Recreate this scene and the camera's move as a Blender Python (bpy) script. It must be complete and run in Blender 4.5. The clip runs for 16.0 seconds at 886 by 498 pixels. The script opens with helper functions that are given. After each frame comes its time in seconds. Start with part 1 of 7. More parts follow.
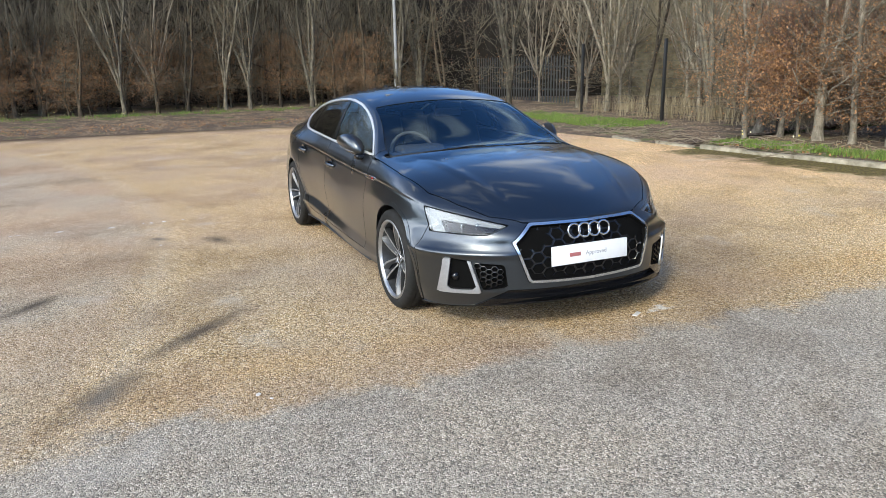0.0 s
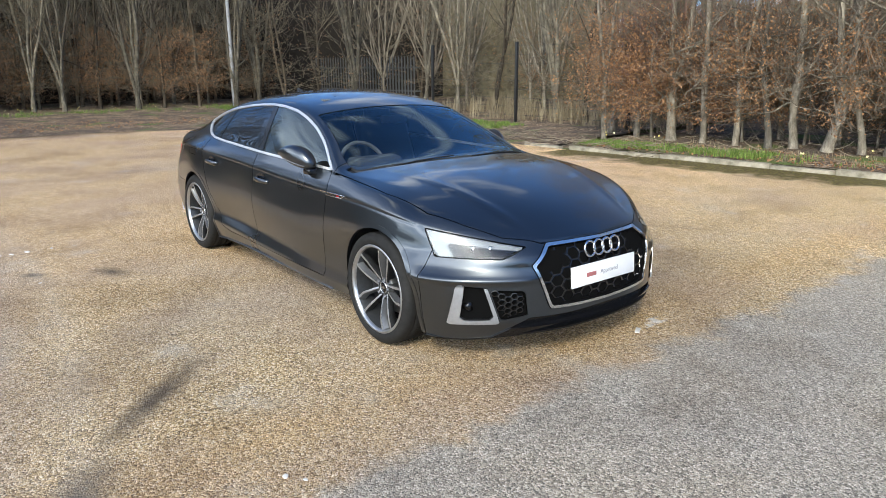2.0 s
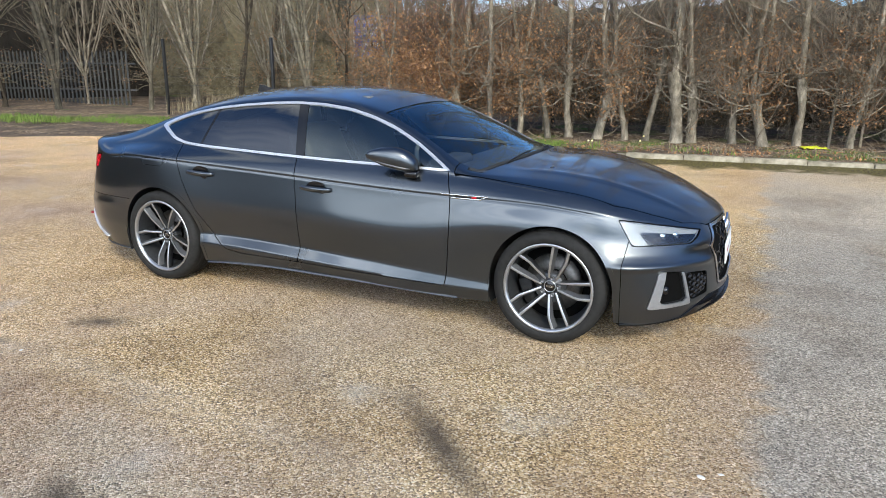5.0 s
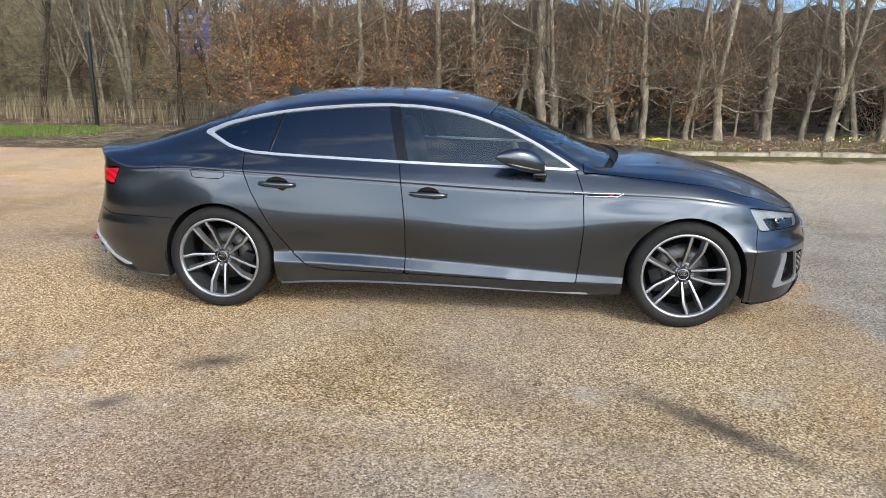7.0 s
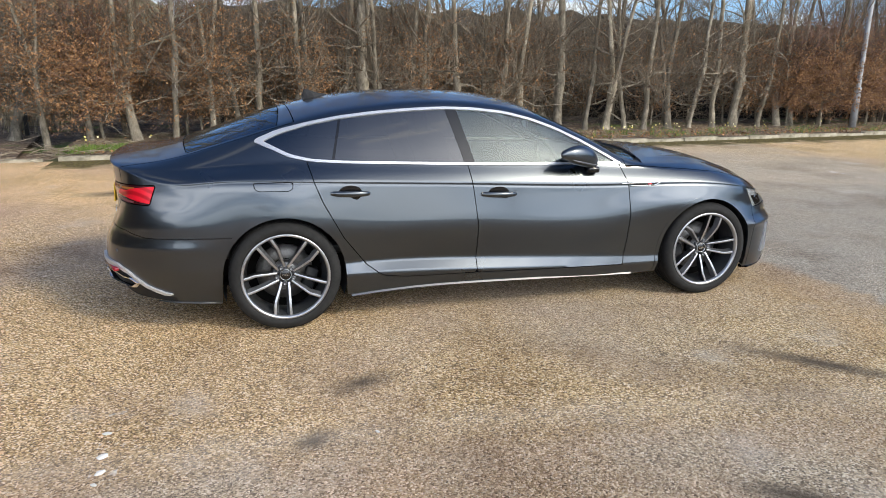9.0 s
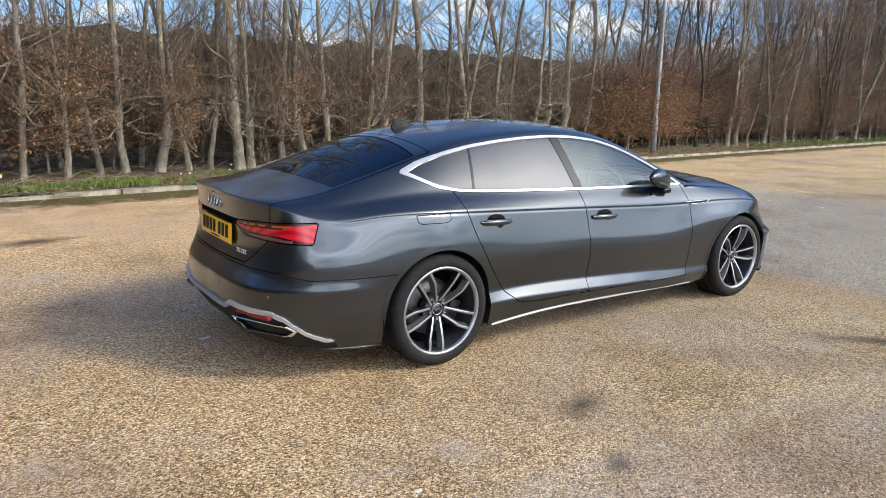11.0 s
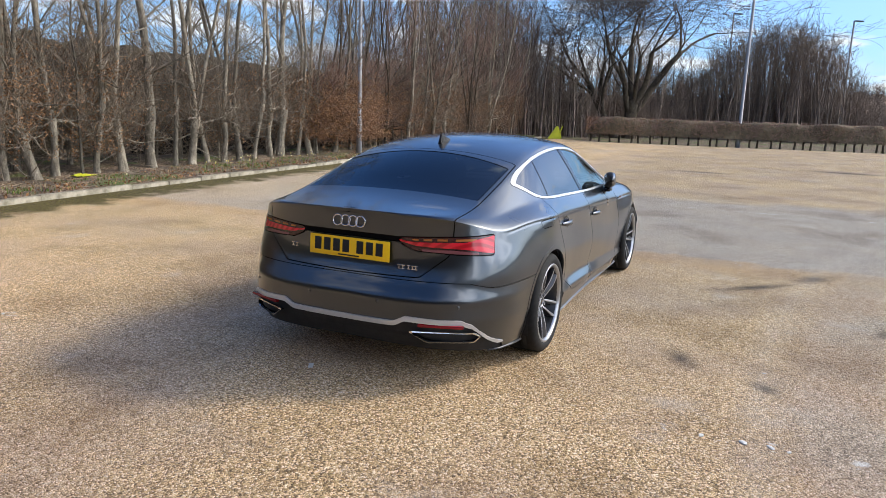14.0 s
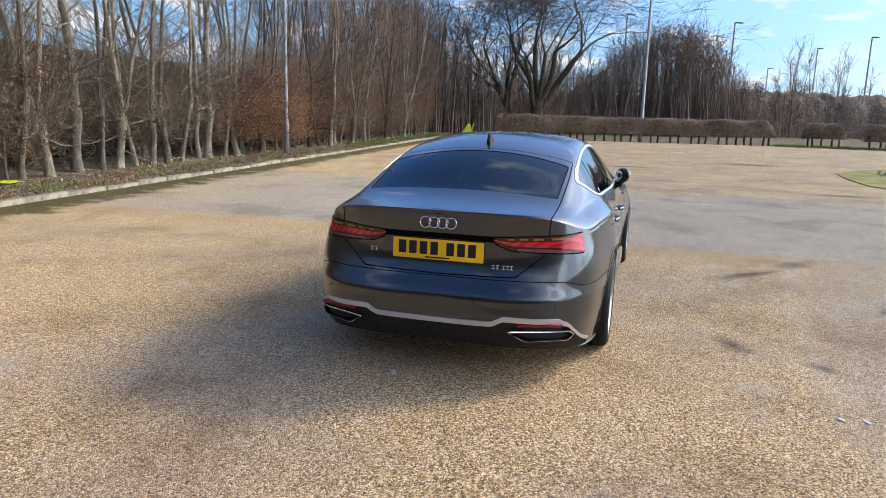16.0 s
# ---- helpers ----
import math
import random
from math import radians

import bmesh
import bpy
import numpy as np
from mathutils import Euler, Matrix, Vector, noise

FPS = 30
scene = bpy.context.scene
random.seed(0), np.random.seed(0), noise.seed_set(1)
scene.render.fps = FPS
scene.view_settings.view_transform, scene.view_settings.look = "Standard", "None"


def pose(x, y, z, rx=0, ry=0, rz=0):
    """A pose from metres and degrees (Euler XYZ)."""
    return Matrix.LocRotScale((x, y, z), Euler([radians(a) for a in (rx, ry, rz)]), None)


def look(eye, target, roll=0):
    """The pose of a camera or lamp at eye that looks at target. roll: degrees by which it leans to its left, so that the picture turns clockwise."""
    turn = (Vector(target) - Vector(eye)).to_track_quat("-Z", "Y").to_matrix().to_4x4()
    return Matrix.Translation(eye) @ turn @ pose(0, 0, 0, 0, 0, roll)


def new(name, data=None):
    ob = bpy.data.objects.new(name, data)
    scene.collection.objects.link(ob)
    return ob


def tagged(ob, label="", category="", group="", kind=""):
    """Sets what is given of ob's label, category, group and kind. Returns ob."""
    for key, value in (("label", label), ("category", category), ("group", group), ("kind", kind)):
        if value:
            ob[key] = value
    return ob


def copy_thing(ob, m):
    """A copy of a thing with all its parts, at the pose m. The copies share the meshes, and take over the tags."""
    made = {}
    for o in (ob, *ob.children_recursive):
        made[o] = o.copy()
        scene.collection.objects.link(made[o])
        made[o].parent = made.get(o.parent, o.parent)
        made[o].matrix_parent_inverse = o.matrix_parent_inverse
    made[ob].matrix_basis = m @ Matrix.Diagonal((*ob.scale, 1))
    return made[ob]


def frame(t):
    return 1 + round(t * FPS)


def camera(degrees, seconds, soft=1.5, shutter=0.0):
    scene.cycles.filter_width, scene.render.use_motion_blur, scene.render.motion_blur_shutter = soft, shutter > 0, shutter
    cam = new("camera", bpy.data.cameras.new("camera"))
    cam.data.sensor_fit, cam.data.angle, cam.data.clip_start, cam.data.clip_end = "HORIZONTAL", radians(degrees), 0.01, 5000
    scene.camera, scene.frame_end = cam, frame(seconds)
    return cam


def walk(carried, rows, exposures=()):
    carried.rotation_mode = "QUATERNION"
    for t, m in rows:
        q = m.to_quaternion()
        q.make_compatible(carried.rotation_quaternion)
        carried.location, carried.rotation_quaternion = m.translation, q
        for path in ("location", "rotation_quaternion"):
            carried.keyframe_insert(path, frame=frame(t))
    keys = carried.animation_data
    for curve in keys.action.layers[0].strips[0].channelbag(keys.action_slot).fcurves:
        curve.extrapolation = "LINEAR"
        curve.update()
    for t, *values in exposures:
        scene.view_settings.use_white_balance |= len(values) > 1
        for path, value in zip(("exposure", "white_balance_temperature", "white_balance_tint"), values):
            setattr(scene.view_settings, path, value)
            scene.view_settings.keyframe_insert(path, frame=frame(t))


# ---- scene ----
import collections

cam = camera(64.3, 16.0, soft=0.6)
PATH = [
    (0, (5.544, -2.367, 1.511), (3.771, -1.588, 1.011), -1.1),
    (0.5, (5.36, -2.439, 1.502), (3.668, -1.501, 0.995), -0.8),
    (1, (5.087, -2.53, 1.527), (3.45, -1.499, 1.018), -0.6),
    (1.5, (4.854, -2.725, 1.516), (3.246, -1.647, 1.01), -0.5),
    (2, (4.615, -2.956, 1.542), (3.096, -1.758, 1.036), -0.4),
    (2.5, (4.319, -3.14, 1.527), (2.888, -1.839, 1.017), -0.3),
    (3, (4.003, -3.386, 1.523), (2.675, -1.98, 1.013), -0.1),
    (3.5, (3.661, -3.704, 1.535), (2.454, -2.192, 1.026), 0.2),
    (4, (3.269, -3.928, 1.535), (2.133, -2.363, 1.027), 0.2),
    (4.2, (3.116, -4.033, 1.532), (2.028, -2.435, 1.022), 0.2),
    (6.3, (1.072, -4.951, 1.513), (0.74, -3.046, 1.002), 0.6),
    (6.5, (0.862, -4.938, 1.53), (0.566, -3.028, 1.017), 0.7),
    (7, (0.39, -4.977, 1.509), (0.2, -3.052, 1.001), 0.7),
    (7.5, (-0.091, -5.021, 1.524), (-0.129, -3.087, 1.017), 0.7),
    (8, (-0.622, -5.012, 1.521), (-0.438, -3.086, 1.016), 0.8),
    (8.5, (-1.16, -5.001, 1.518), (-0.824, -3.094, 1.018), 0.8),
    (9, (-1.66, -4.894, 1.529), (-1.107, -3.04, 1.02), 0.9),
    (9.5, (-2.163, -4.741, 1.521), (-1.452, -2.942, 1.012), 0.9),
    (10, (-2.614, -4.569, 1.499), (-1.832, -2.778, 1.076), 0.8),
    (10.2, (-2.81, -4.468, 1.484), (-1.95, -2.712, 1.065), 0.8),
    (12.3, (-4.704, -3.236, 1.479), (-3.275, -1.893, 1.085), 2.0),
    (12.5, (-4.842, -3.128, 1.496), (-3.367, -1.835, 1.104), 2.0),
    (13, (-5.146, -2.759, 1.472), (-3.551, -1.617, 1.081), 2.0),
    (13.5, (-5.451, -2.425, 1.478), (-3.743, -1.46, 1.09), 1.9),
    (14, (-5.699, -2.091, 1.515), (-3.912, -1.28, 1.129), 2.0),
    (14.5, (-5.8, -1.722, 1.51), (-3.967, -1.022, 1.123), 1.9),
    (15, (-5.97, -1.398, 1.478), (-4.095, -0.814, 1.095), 1.9),
    (15.5, (-6.046, -1.223, 1.491), (-4.161, -0.676, 1.109), 1.7),
    (16, (-6.043, -1.094, 1.493), (-4.158, -0.548, 1.11), 1.6),
]
walk(cam, [(t, look(eye, target, roll)) for t, eye, target, roll in PATH],
     exposures=((0.0, 0.39, 6400, 5), (4.0, 0.37, 6300, 5), (7.0, 0.29, 6550, 7), (10.0, 0.15, 6600, 8), (12.5, 0.20, 6500, 10), (16.0, 0.175, 6500, 10)))

# ---------------------------------------------------------------- world, sun
SUN_TO = Vector((0.53, -0.63, 0.565)).normalized()
world = bpy.data.worlds.new("sky")
scene.world = world
world.use_nodes = True
wn, wl = world.node_tree.nodes, world.node_tree.links
wn.clear()
sky = wn.new("ShaderNodeTexSky")
sky.sky_type = "NISHITA"
sky.sun_disc = False
sky.sun_elevation = math.asin(SUN_TO.z)
sky.sun_rotation = math.atan2(SUN_TO.x, SUN_TO.y)
sky.air_density, sky.dust_density, sky.ozone_density = 0.8, 0.05, 4.0
wtc = wn.new("ShaderNodeTexCoord")
wmap = wn.new("ShaderNodeMapping")
wmap.inputs["Scale"].default_value = (1.0, 1.0, 2.6)
wnoise = wn.new("ShaderNodeTexNoise")
wnoise.inputs["Scale"].default_value = 3.0
wnoise.inputs["Detail"].default_value = 6
wnoise.inputs["Roughness"].default_value = 0.55
wramp = wn.new("ShaderNodeValToRGB")
wramp.color_ramp.elements[0].position = 0.575
wramp.color_ramp.elements[1].position = 0.74
wmix = wn.new("ShaderNodeMix")
wmix.data_type = "RGBA"
wmix.inputs["B"].default_value = (8.2, 8.3, 8.4, 1)
wbg = wn.new("ShaderNodeBackground")
wbg.inputs["Strength"].default_value = 0.155
wout = wn.new("ShaderNodeOutputWorld")
wl.new(wtc.outputs["Generated"], wmap.inputs["Vector"])
wl.new(wmap.outputs["Vector"], wnoise.inputs["Vector"])
wl.new(wnoise.outputs["Fac"], wramp.inputs["Fac"])
wl.new(wramp.outputs["Color"], wmix.inputs["Factor"])
# thin bright haze round the sun, which softens its shadows
wgeo = wn.new("ShaderNodeVectorMath")
wgeo.operation = "DOT_PRODUCT"
wgeo.inputs[1].default_value = SUN_TO
wl.new(wtc.outputs["Generated"], wgeo.inputs[0])
wtint = wn.new("ShaderNodeMix")
wtint.data_type, wtint.blend_type = "RGBA", "MULTIPLY"
wtint.inputs[0].default_value = 1.0
wtint.inputs["B"].default_value = (0.92, 1.14, 1.37, 1)
wl.new(sky.outputs["Color"], wtint.inputs["A"])
wl.new(wtint.outputs["Result"], wmix.inputs["A"])
last = wmix.outputs["Result"]
for power, glow in ((24.0, (29, 27.0, 23.5, 1)), (5.0, (5.0, 4.9, 4.7, 1))):
    wpow = wn.new("ShaderNodeMath")
    wpow.operation, wpow.use_clamp = "POWER", True
    wpow.inputs[1].default_value = power
    wl.new(wgeo.outputs["Value"], wpow.inputs[0])
    whaze = wn.new("ShaderNodeMix")
    whaze.data_type, whaze.blend_type = "RGBA", "ADD"
    whaze.inputs["B"].default_value = glow
    wl.new(wpow.outputs["Value"], whaze.inputs["Factor"])
    wl.new(last, whaze.inputs["A"])
    last = whaze.outputs["Result"]
# a bright bank of thin cloud low in the south
wsouth = wn.new("ShaderNodeVectorMath")
wsouth.operation = "DOT_PRODUCT"
wsouth.inputs[1].default_value = Vector((0.0, -1.0, 0.12)).normalized()
wl.new(wtc.outputs["Generated"], wsouth.inputs[0])
wsep = wn.new("ShaderNodeSeparateXYZ")
wl.new(wtc.outputs["Generated"], wsep.inputs[0])
wlow = wn.new("ShaderNodeMapRange")
wlow.interpolation_type = "SMOOTHSTEP"
wl.new(wsep.outputs["Z"], wlow.inputs["Value"])
for key, value in (("From Min", 0.82), ("From Max", 0.12), ("To Min", 0.0), ("To Max", 1.0)):
    wlow.inputs[key].default_value = value
wside = wn.new("ShaderNodeMapRange")
wside.interpolation_type = "SMOOTHSTEP"
wl.new(wsouth.outputs["Value"], wside.inputs["Value"])
for key, value in (("From Min", 0.10), ("From Max", 0.95), ("To Min", 0.0), ("To Max", 1.0)):
    wside.inputs[key].default_value = value
wboth = wn.new("ShaderNodeMath")
wboth.operation = "MULTIPLY"
wl.new(wlow.outputs["Result"], wboth.inputs[0])
wl.new(wside.outputs["Result"], wboth.inputs[1])
wbank = wn.new("ShaderNodeMix")
wbank.data_type, wbank.blend_type = "RGBA", "ADD"
wbank.inputs["B"].default_value = (37, 36.6, 35.6, 1)
wtear = wn.new("ShaderNodeMapRange")
wmap3 = wn.new("ShaderNodeMapping")
wmap3.inputs["Scale"].default_value = (1.3, 1.3, 7.0)
wl.new(wtc.outputs["Generated"], wmap3.inputs["Vector"])
wnoise3 = wn.new("ShaderNodeTexNoise")
wnoise3.inputs["Scale"].default_value = 2.2
wnoise3.inputs["Detail"].default_value = 6
wnoise3.inputs["Distortion"].default_value = 0.6
wl.new(wmap3.outputs["Vector"], wnoise3.inputs["Vector"])
wl.new(wnoise3.outputs["Fac"], wtear.inputs["Value"])
for key, value in (("From Min", 0.38), ("From Max", 0.60), ("To Min", 0.25), ("To Max", 1.0)):
    wtear.inputs[key].default_value = value
wtorn = wn.new("ShaderNodeMath")
wtorn.operation = "MULTIPLY"
wl.new(wboth.outputs["Value"], wtorn.inputs[0])
wl.new(wtear.outputs["Result"], wtorn.inputs[1])
wl.new(wtorn.outputs["Value"], wbank.inputs["Factor"])
wl.new(last, wbank.inputs["A"])
wpale = wn.new("ShaderNodeMapRange")
wl.new(wsep.outputs["Z"], wpale.inputs["Value"])
for key, value in (("From Min", 0.34), ("From Max", 0.02), ("To Min", 0.0), ("To Max", 0.75)):
    wpale.inputs[key].default_value = value
wmist = wn.new("ShaderNodeMix")
wmist.data_type = "RGBA"
wmist.inputs["B"].default_value = (2.1, 3.3, 4.7, 1)
wl.new(wpale.outputs["Result"], wmist.inputs["Factor"])
wl.new(wbank.outputs["Result"], wmist.inputs["A"])
# small heaped clouds low down
wmap2 = wn.new("ShaderNodeMapping")
wmap2.inputs["Scale"].default_value = (1.0, 1.0, 3.2)
wl.new(wtc.outputs["Generated"], wmap2.inputs["Vector"])
wnoise2 = wn.new("ShaderNodeTexNoise")
wnoise2.inputs["Scale"].default_value = 11.0
wnoise2.inputs["Detail"].default_value = 5
wl.new(wmap2.outputs["Vector"], wnoise2.inputs["Vector"])
wramp2 = wn.new("ShaderNodeValToRGB")
wramp2.color_ramp.elements[0].position = 0.535
wramp2.color_ramp.elements[1].position = 0.65
wl.new(wnoise2.outputs["Fac"], wramp2.inputs["Fac"])
wband = wn.new("ShaderNodeMapRange")
wl.new(wsep.outputs["Z"], wband.inputs["Value"])
for key, value in (("From Min", 0.30), ("From Max", 0.14), ("To Min", 0.0), ("To Max", 0.85)):
    wband.inputs[key].default_value = value
wheap = wn.new("ShaderNodeMath")
wheap.operation = "MULTIPLY"
wl.new(wramp2.outputs["Color"], wheap.inputs[0])
wl.new(wband.outputs["Result"], wheap.inputs[1])
wcloud = wn.new("ShaderNodeMix")
wcloud.data_type = "RGBA"
wcloud.inputs["B"].default_value = (6.0, 6.2, 6.4, 1)
wl.new(wheap.outputs["Value"], wcloud.inputs["Factor"])
wl.new(wmist.outputs["Result"], wcloud.inputs["A"])
wl.new(wcloud.outputs["Result"], wbg.inputs["Color"])
wl.new(wbg.outputs["Background"], wout.inputs["Surface"])

sun_data = bpy.data.lights.new("sun", "SUN")
sun_data.energy = 2.1
sun_data.angle = radians(10)
sun_data.color = (1.0, 0.88, 0.66)
sun = new("sun", sun_data)
sun.matrix_world = look(SUN_TO * 100, (0, 0, 0))


# ---------------------------------------------------------------- materials
class Mat:
    """A node material with a Principled BSDF and short ways to add noise to it."""

    def __init__(self, name, color=(0.5, 0.5, 0.5), rough=0.6, metal=0.0, **kw):
        self.m = bpy.data.materials.new(name)
        self.m.use_nodes = True
        self.n, self.l = self.m.node_tree.nodes, self.m.node_tree.links
        self.p = self.n["Principled BSDF"]
        self.p.inputs["Base Color"].default_value = (*color, 1)
        self.p.inputs["Roughness"].default_value = rough
        self.p.inputs["Metallic"].default_value = metal
        for key, value in kw.items():
            self.p.inputs[key.replace("_", " ")].default_value = value
        self.tc = None

    def coord(self, scale=(1, 1, 1), space="Object"):
        if self.tc is None:
            self.tc = self.n.new("ShaderNodeTexCoord")
        mp = self.n.new("ShaderNodeMapping")
        mp.inputs["Scale"].default_value = scale
        self.l.new(self.tc.outputs[space], mp.inputs["Vector"])
        return mp.outputs["Vector"]

    def noise(self, scale, detail=4, vec=None, rough=0.55):
        t = self.n.new("ShaderNodeTexNoise")
        t.inputs["Scale"].default_value = scale
        t.inputs["Detail"].default_value = detail
        t.inputs["Roughness"].default_value = rough
        self.l.new(vec if vec else self.coord(), t.inputs["Vector"])
        return t.outputs["Fac"]

    def voronoi(self, scale, vec=None, out="Color", feature="F1"):
        t = self.n.new("ShaderNodeTexVoronoi")
        t.feature = feature
        t.inputs["Scale"].default_value = scale
        self.l.new(vec if vec else self.coord(), t.inputs["Vector"])
        return t.outputs[out]

    def ramp(self, fac, stops):
        r = self.n.new("ShaderNodeValToRGB")
        el = r.color_ramp.elements
        while len(el) < len(stops):
            el.new(0.5)
        for e, (pos, c) in zip(el, stops):
            e.position = pos
            e.color = (*c, 1) if len(c) == 3 else c
        self.l.new(fac, r.inputs["Fac"])
        return r.outputs["Color"]

    def mix(self, fac, a, b, mode="MIX"):
        x = self.n.new("ShaderNodeMix")
        x.data_type = "RGBA"
        x.blend_type = mode
        for key, value in (("Factor", fac), ("A", a), ("B", b)):
            if isinstance(value, bpy.types.NodeSocket):
                self.l.new(value, x.inputs[key])
            elif key == "Factor":
                x.inputs[0].default_value = value
            else:
                x.inputs[key].default_value = (*value, 1)
        return x.outputs["Result"]

    def math(self, op, a, b=None, clamp=False):
        x = self.n.new("ShaderNodeMath")
        x.operation = op
        x.use_clamp = clamp
        for k, value in ((0, a), (1, b)):
            if value is None:
                continue
            if isinstance(value, bpy.types.NodeSocket):
                self.l.new(value, x.inputs[k])
            else:
                x.inputs[k].default_value = value
        return x.outputs["Value"]

    def random(self):
        return self.n.new("ShaderNodeObjectInfo").outputs["Random"]

    def island(self):
        return self.n.new("ShaderNodeNewGeometry").outputs["Random Per Island"]

    def color(self, socket):
        self.l.new(socket, self.p.inputs["Base Color"])
        return self

    def rough(self, socket):
        self.l.new(socket, self.p.inputs["Roughness"])
        return self

    def bump(self, height, strength=0.4, dist=0.01):
        b = self.n.new("ShaderNodeBump")
        b.inputs["Strength"].default_value = strength
        b.inputs["Distance"].default_value = dist
        self.l.new(height, b.inputs["Height"])
        self.l.new(b.outputs["Normal"], self.p.inputs["Normal"])
        return self


def speckled(name, lo, hi, rough=0.7, scale=30, bump=0.2, dist=0.005, metal=0.0, **kw):
    m = Mat(name, hi, rough, metal, **kw)
    f = m.mix(0.5, m.noise(scale, 5), m.noise(scale * 0.12, 3))
    m.color(m.ramp(f, [(0.35, lo), (0.65, hi)]))
    m.bump(m.noise(scale * 2, 4), bump, dist)
    return m.m


def glass(name, tint, gloss=0.02, ior=1.5, coating=(1, 1, 1)):
    m = bpy.data.materials.new(name)
    m.use_nodes = True
    n, l = m.node_tree.nodes, m.node_tree.links
    n.clear()
    tr = n.new("ShaderNodeBsdfTransparent")
    tr.inputs["Color"].default_value = (*tint, 1)
    gl = n.new("ShaderNodeBsdfGlossy")
    gl.inputs["Roughness"].default_value = gloss
    gl.inputs["Color"].default_value = (*coating, 1)
    fr = n.new("ShaderNodeFresnel")
    fr.inputs["IOR"].default_value = ior
    mx = n.new("ShaderNodeMixShader")
    out = n.new("ShaderNodeOutputMaterial")
    l.new(fr.outputs["Fac"], mx.inputs["Fac"])
    l.new(tr.outputs["BSDF"], mx.inputs[1])
    l.new(gl.outputs["BSDF"], mx.inputs[2])
    l.new(mx.outputs["Shader"], out.inputs["Surface"])
    return m


def make_paint():
    m = Mat("grey_metallic_paint", (0.09, 0.094, 0.10), 0.34, 0.9, Coat_Weight=1.0, Coat_Roughness=0.07, Coat_IOR=1.6)
    m.color(m.mix(m.noise(900, 2), (0.032, 0.0385, 0.046), (0.055, 0.065, 0.077)))
    m.rough(m.ramp(m.noise(2.0, 3), [(0.3, (0.27,) * 3), (0.75, (0.32,) * 3)]))
    return m.m


PAINT = make_paint()
CHROME = Mat("satin_aluminium", (0.72, 0.73, 0.75), 0.22, 1.0).m
REFLECTOR_RED = Mat("red_reflector_plastic", (0.20, 0.006, 0.012), 0.2).m
MATT_CHROME = speckled("matt_silver", (0.36, 0.37, 0.39), (0.46, 0.47, 0.49), 0.45, 60, 0.03, 0.001, 0.9)
SILL_METAL = Mat("brushed_sill_metal", (0.11, 0.113, 0.12), 0.42, 1.0).m
BRIGHT_TRIM = Mat("bright_satin_trim", (0.54, 0.55, 0.57), 0.33, 0.55).m
WINDOW_TRIM = Mat("bright_window_trim", (0.66, 0.66, 0.655), 0.30, 0.7).m
BLACK_GLOSS = Mat("gloss_black_plastic", (0.005, 0.005, 0.0055), 0.15, 0.0).m
GRILLE_BLACK = Mat("black_grille_plastic", (0.006, 0.006, 0.0065), 0.24, 0.0, Specular_IOR_Level=0.5).m
BLACK_MATT = speckled("black_plastic", (0.010, 0.010, 0.011), (0.022, 0.022, 0.023), 0.6, 200, 0.1, 0.001, Specular_IOR_Level=0.25)
# near-black: the darkness inside gaps and hollows is put into the colour
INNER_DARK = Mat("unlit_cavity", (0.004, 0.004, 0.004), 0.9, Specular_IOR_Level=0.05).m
RUBBER = speckled("tyre_rubber", (0.011, 0.011, 0.011), (0.022, 0.0215, 0.021), 0.75, 40, 0.15, 0.002, Specular_IOR_Level=0.2)
RIM_GREY = speckled("mid_grey_wheel_paint", (0.11, 0.115, 0.125), (0.15, 0.155, 0.165), 0.35, 50, 0.05, 0.001, 0.6)
RIM_DARK = speckled("grey_wheel_paint", (0.040, 0.042, 0.046), (0.060, 0.063, 0.068), 0.35, 50, 0.05, 0.001, 0.5)
RIM_FACE = speckled("machined_wheel_face", (0.34, 0.35, 0.37), (0.46, 0.47, 0.49), 0.34, 90, 0.05, 0.001, 0.9)
DISC_METAL = speckled("brake_disc_steel", (0.09, 0.086, 0.082), (0.18, 0.172, 0.165), 0.45, 80, 0.1, 0.001, 0.9)
CLEAR_GLASS = glass("windscreen_glass", (0.76, 0.86, 0.89), 0.0, 1.68, (0.72, 0.90, 1.0))
SIDE_GLASS = glass("side_glass", (0.70, 0.80, 0.77), 0.0, 1.95, (0.93, 1.0, 0.96))
PRIVACY_GLASS = glass("privacy_glass", (0.05, 0.06, 0.075), 0.0, 1.5, (0.78, 0.90, 1.0))
REAR_SIDE_GLASS = glass("rear_side_glass", (0.05, 0.06, 0.065), 0.0, 2.0)
LAMP_GLASS = glass("lamp_cover", (0.86, 0.89, 0.92), 0.02, 1.75)
def make_red_lens():
    m = Mat("red_lamp_plastic", (0.5, 0.01, 0.014), 0.16, 0.0, Coat_Weight=0.3)
    w = m.n.new("ShaderNodeTexWave")
    w.bands_direction = "DIAGONAL"
    w.inputs["Scale"].default_value = 11.0
    w.inputs["Distortion"].default_value = 1.2
    m.l.new(m.coord(), w.inputs["Vector"])
    m.color(m.ramp(w.outputs["Fac"], [(0.2, (0.34, 0.004, 0.010)), (0.7, (0.60, 0.008, 0.022))]))
    return m.m


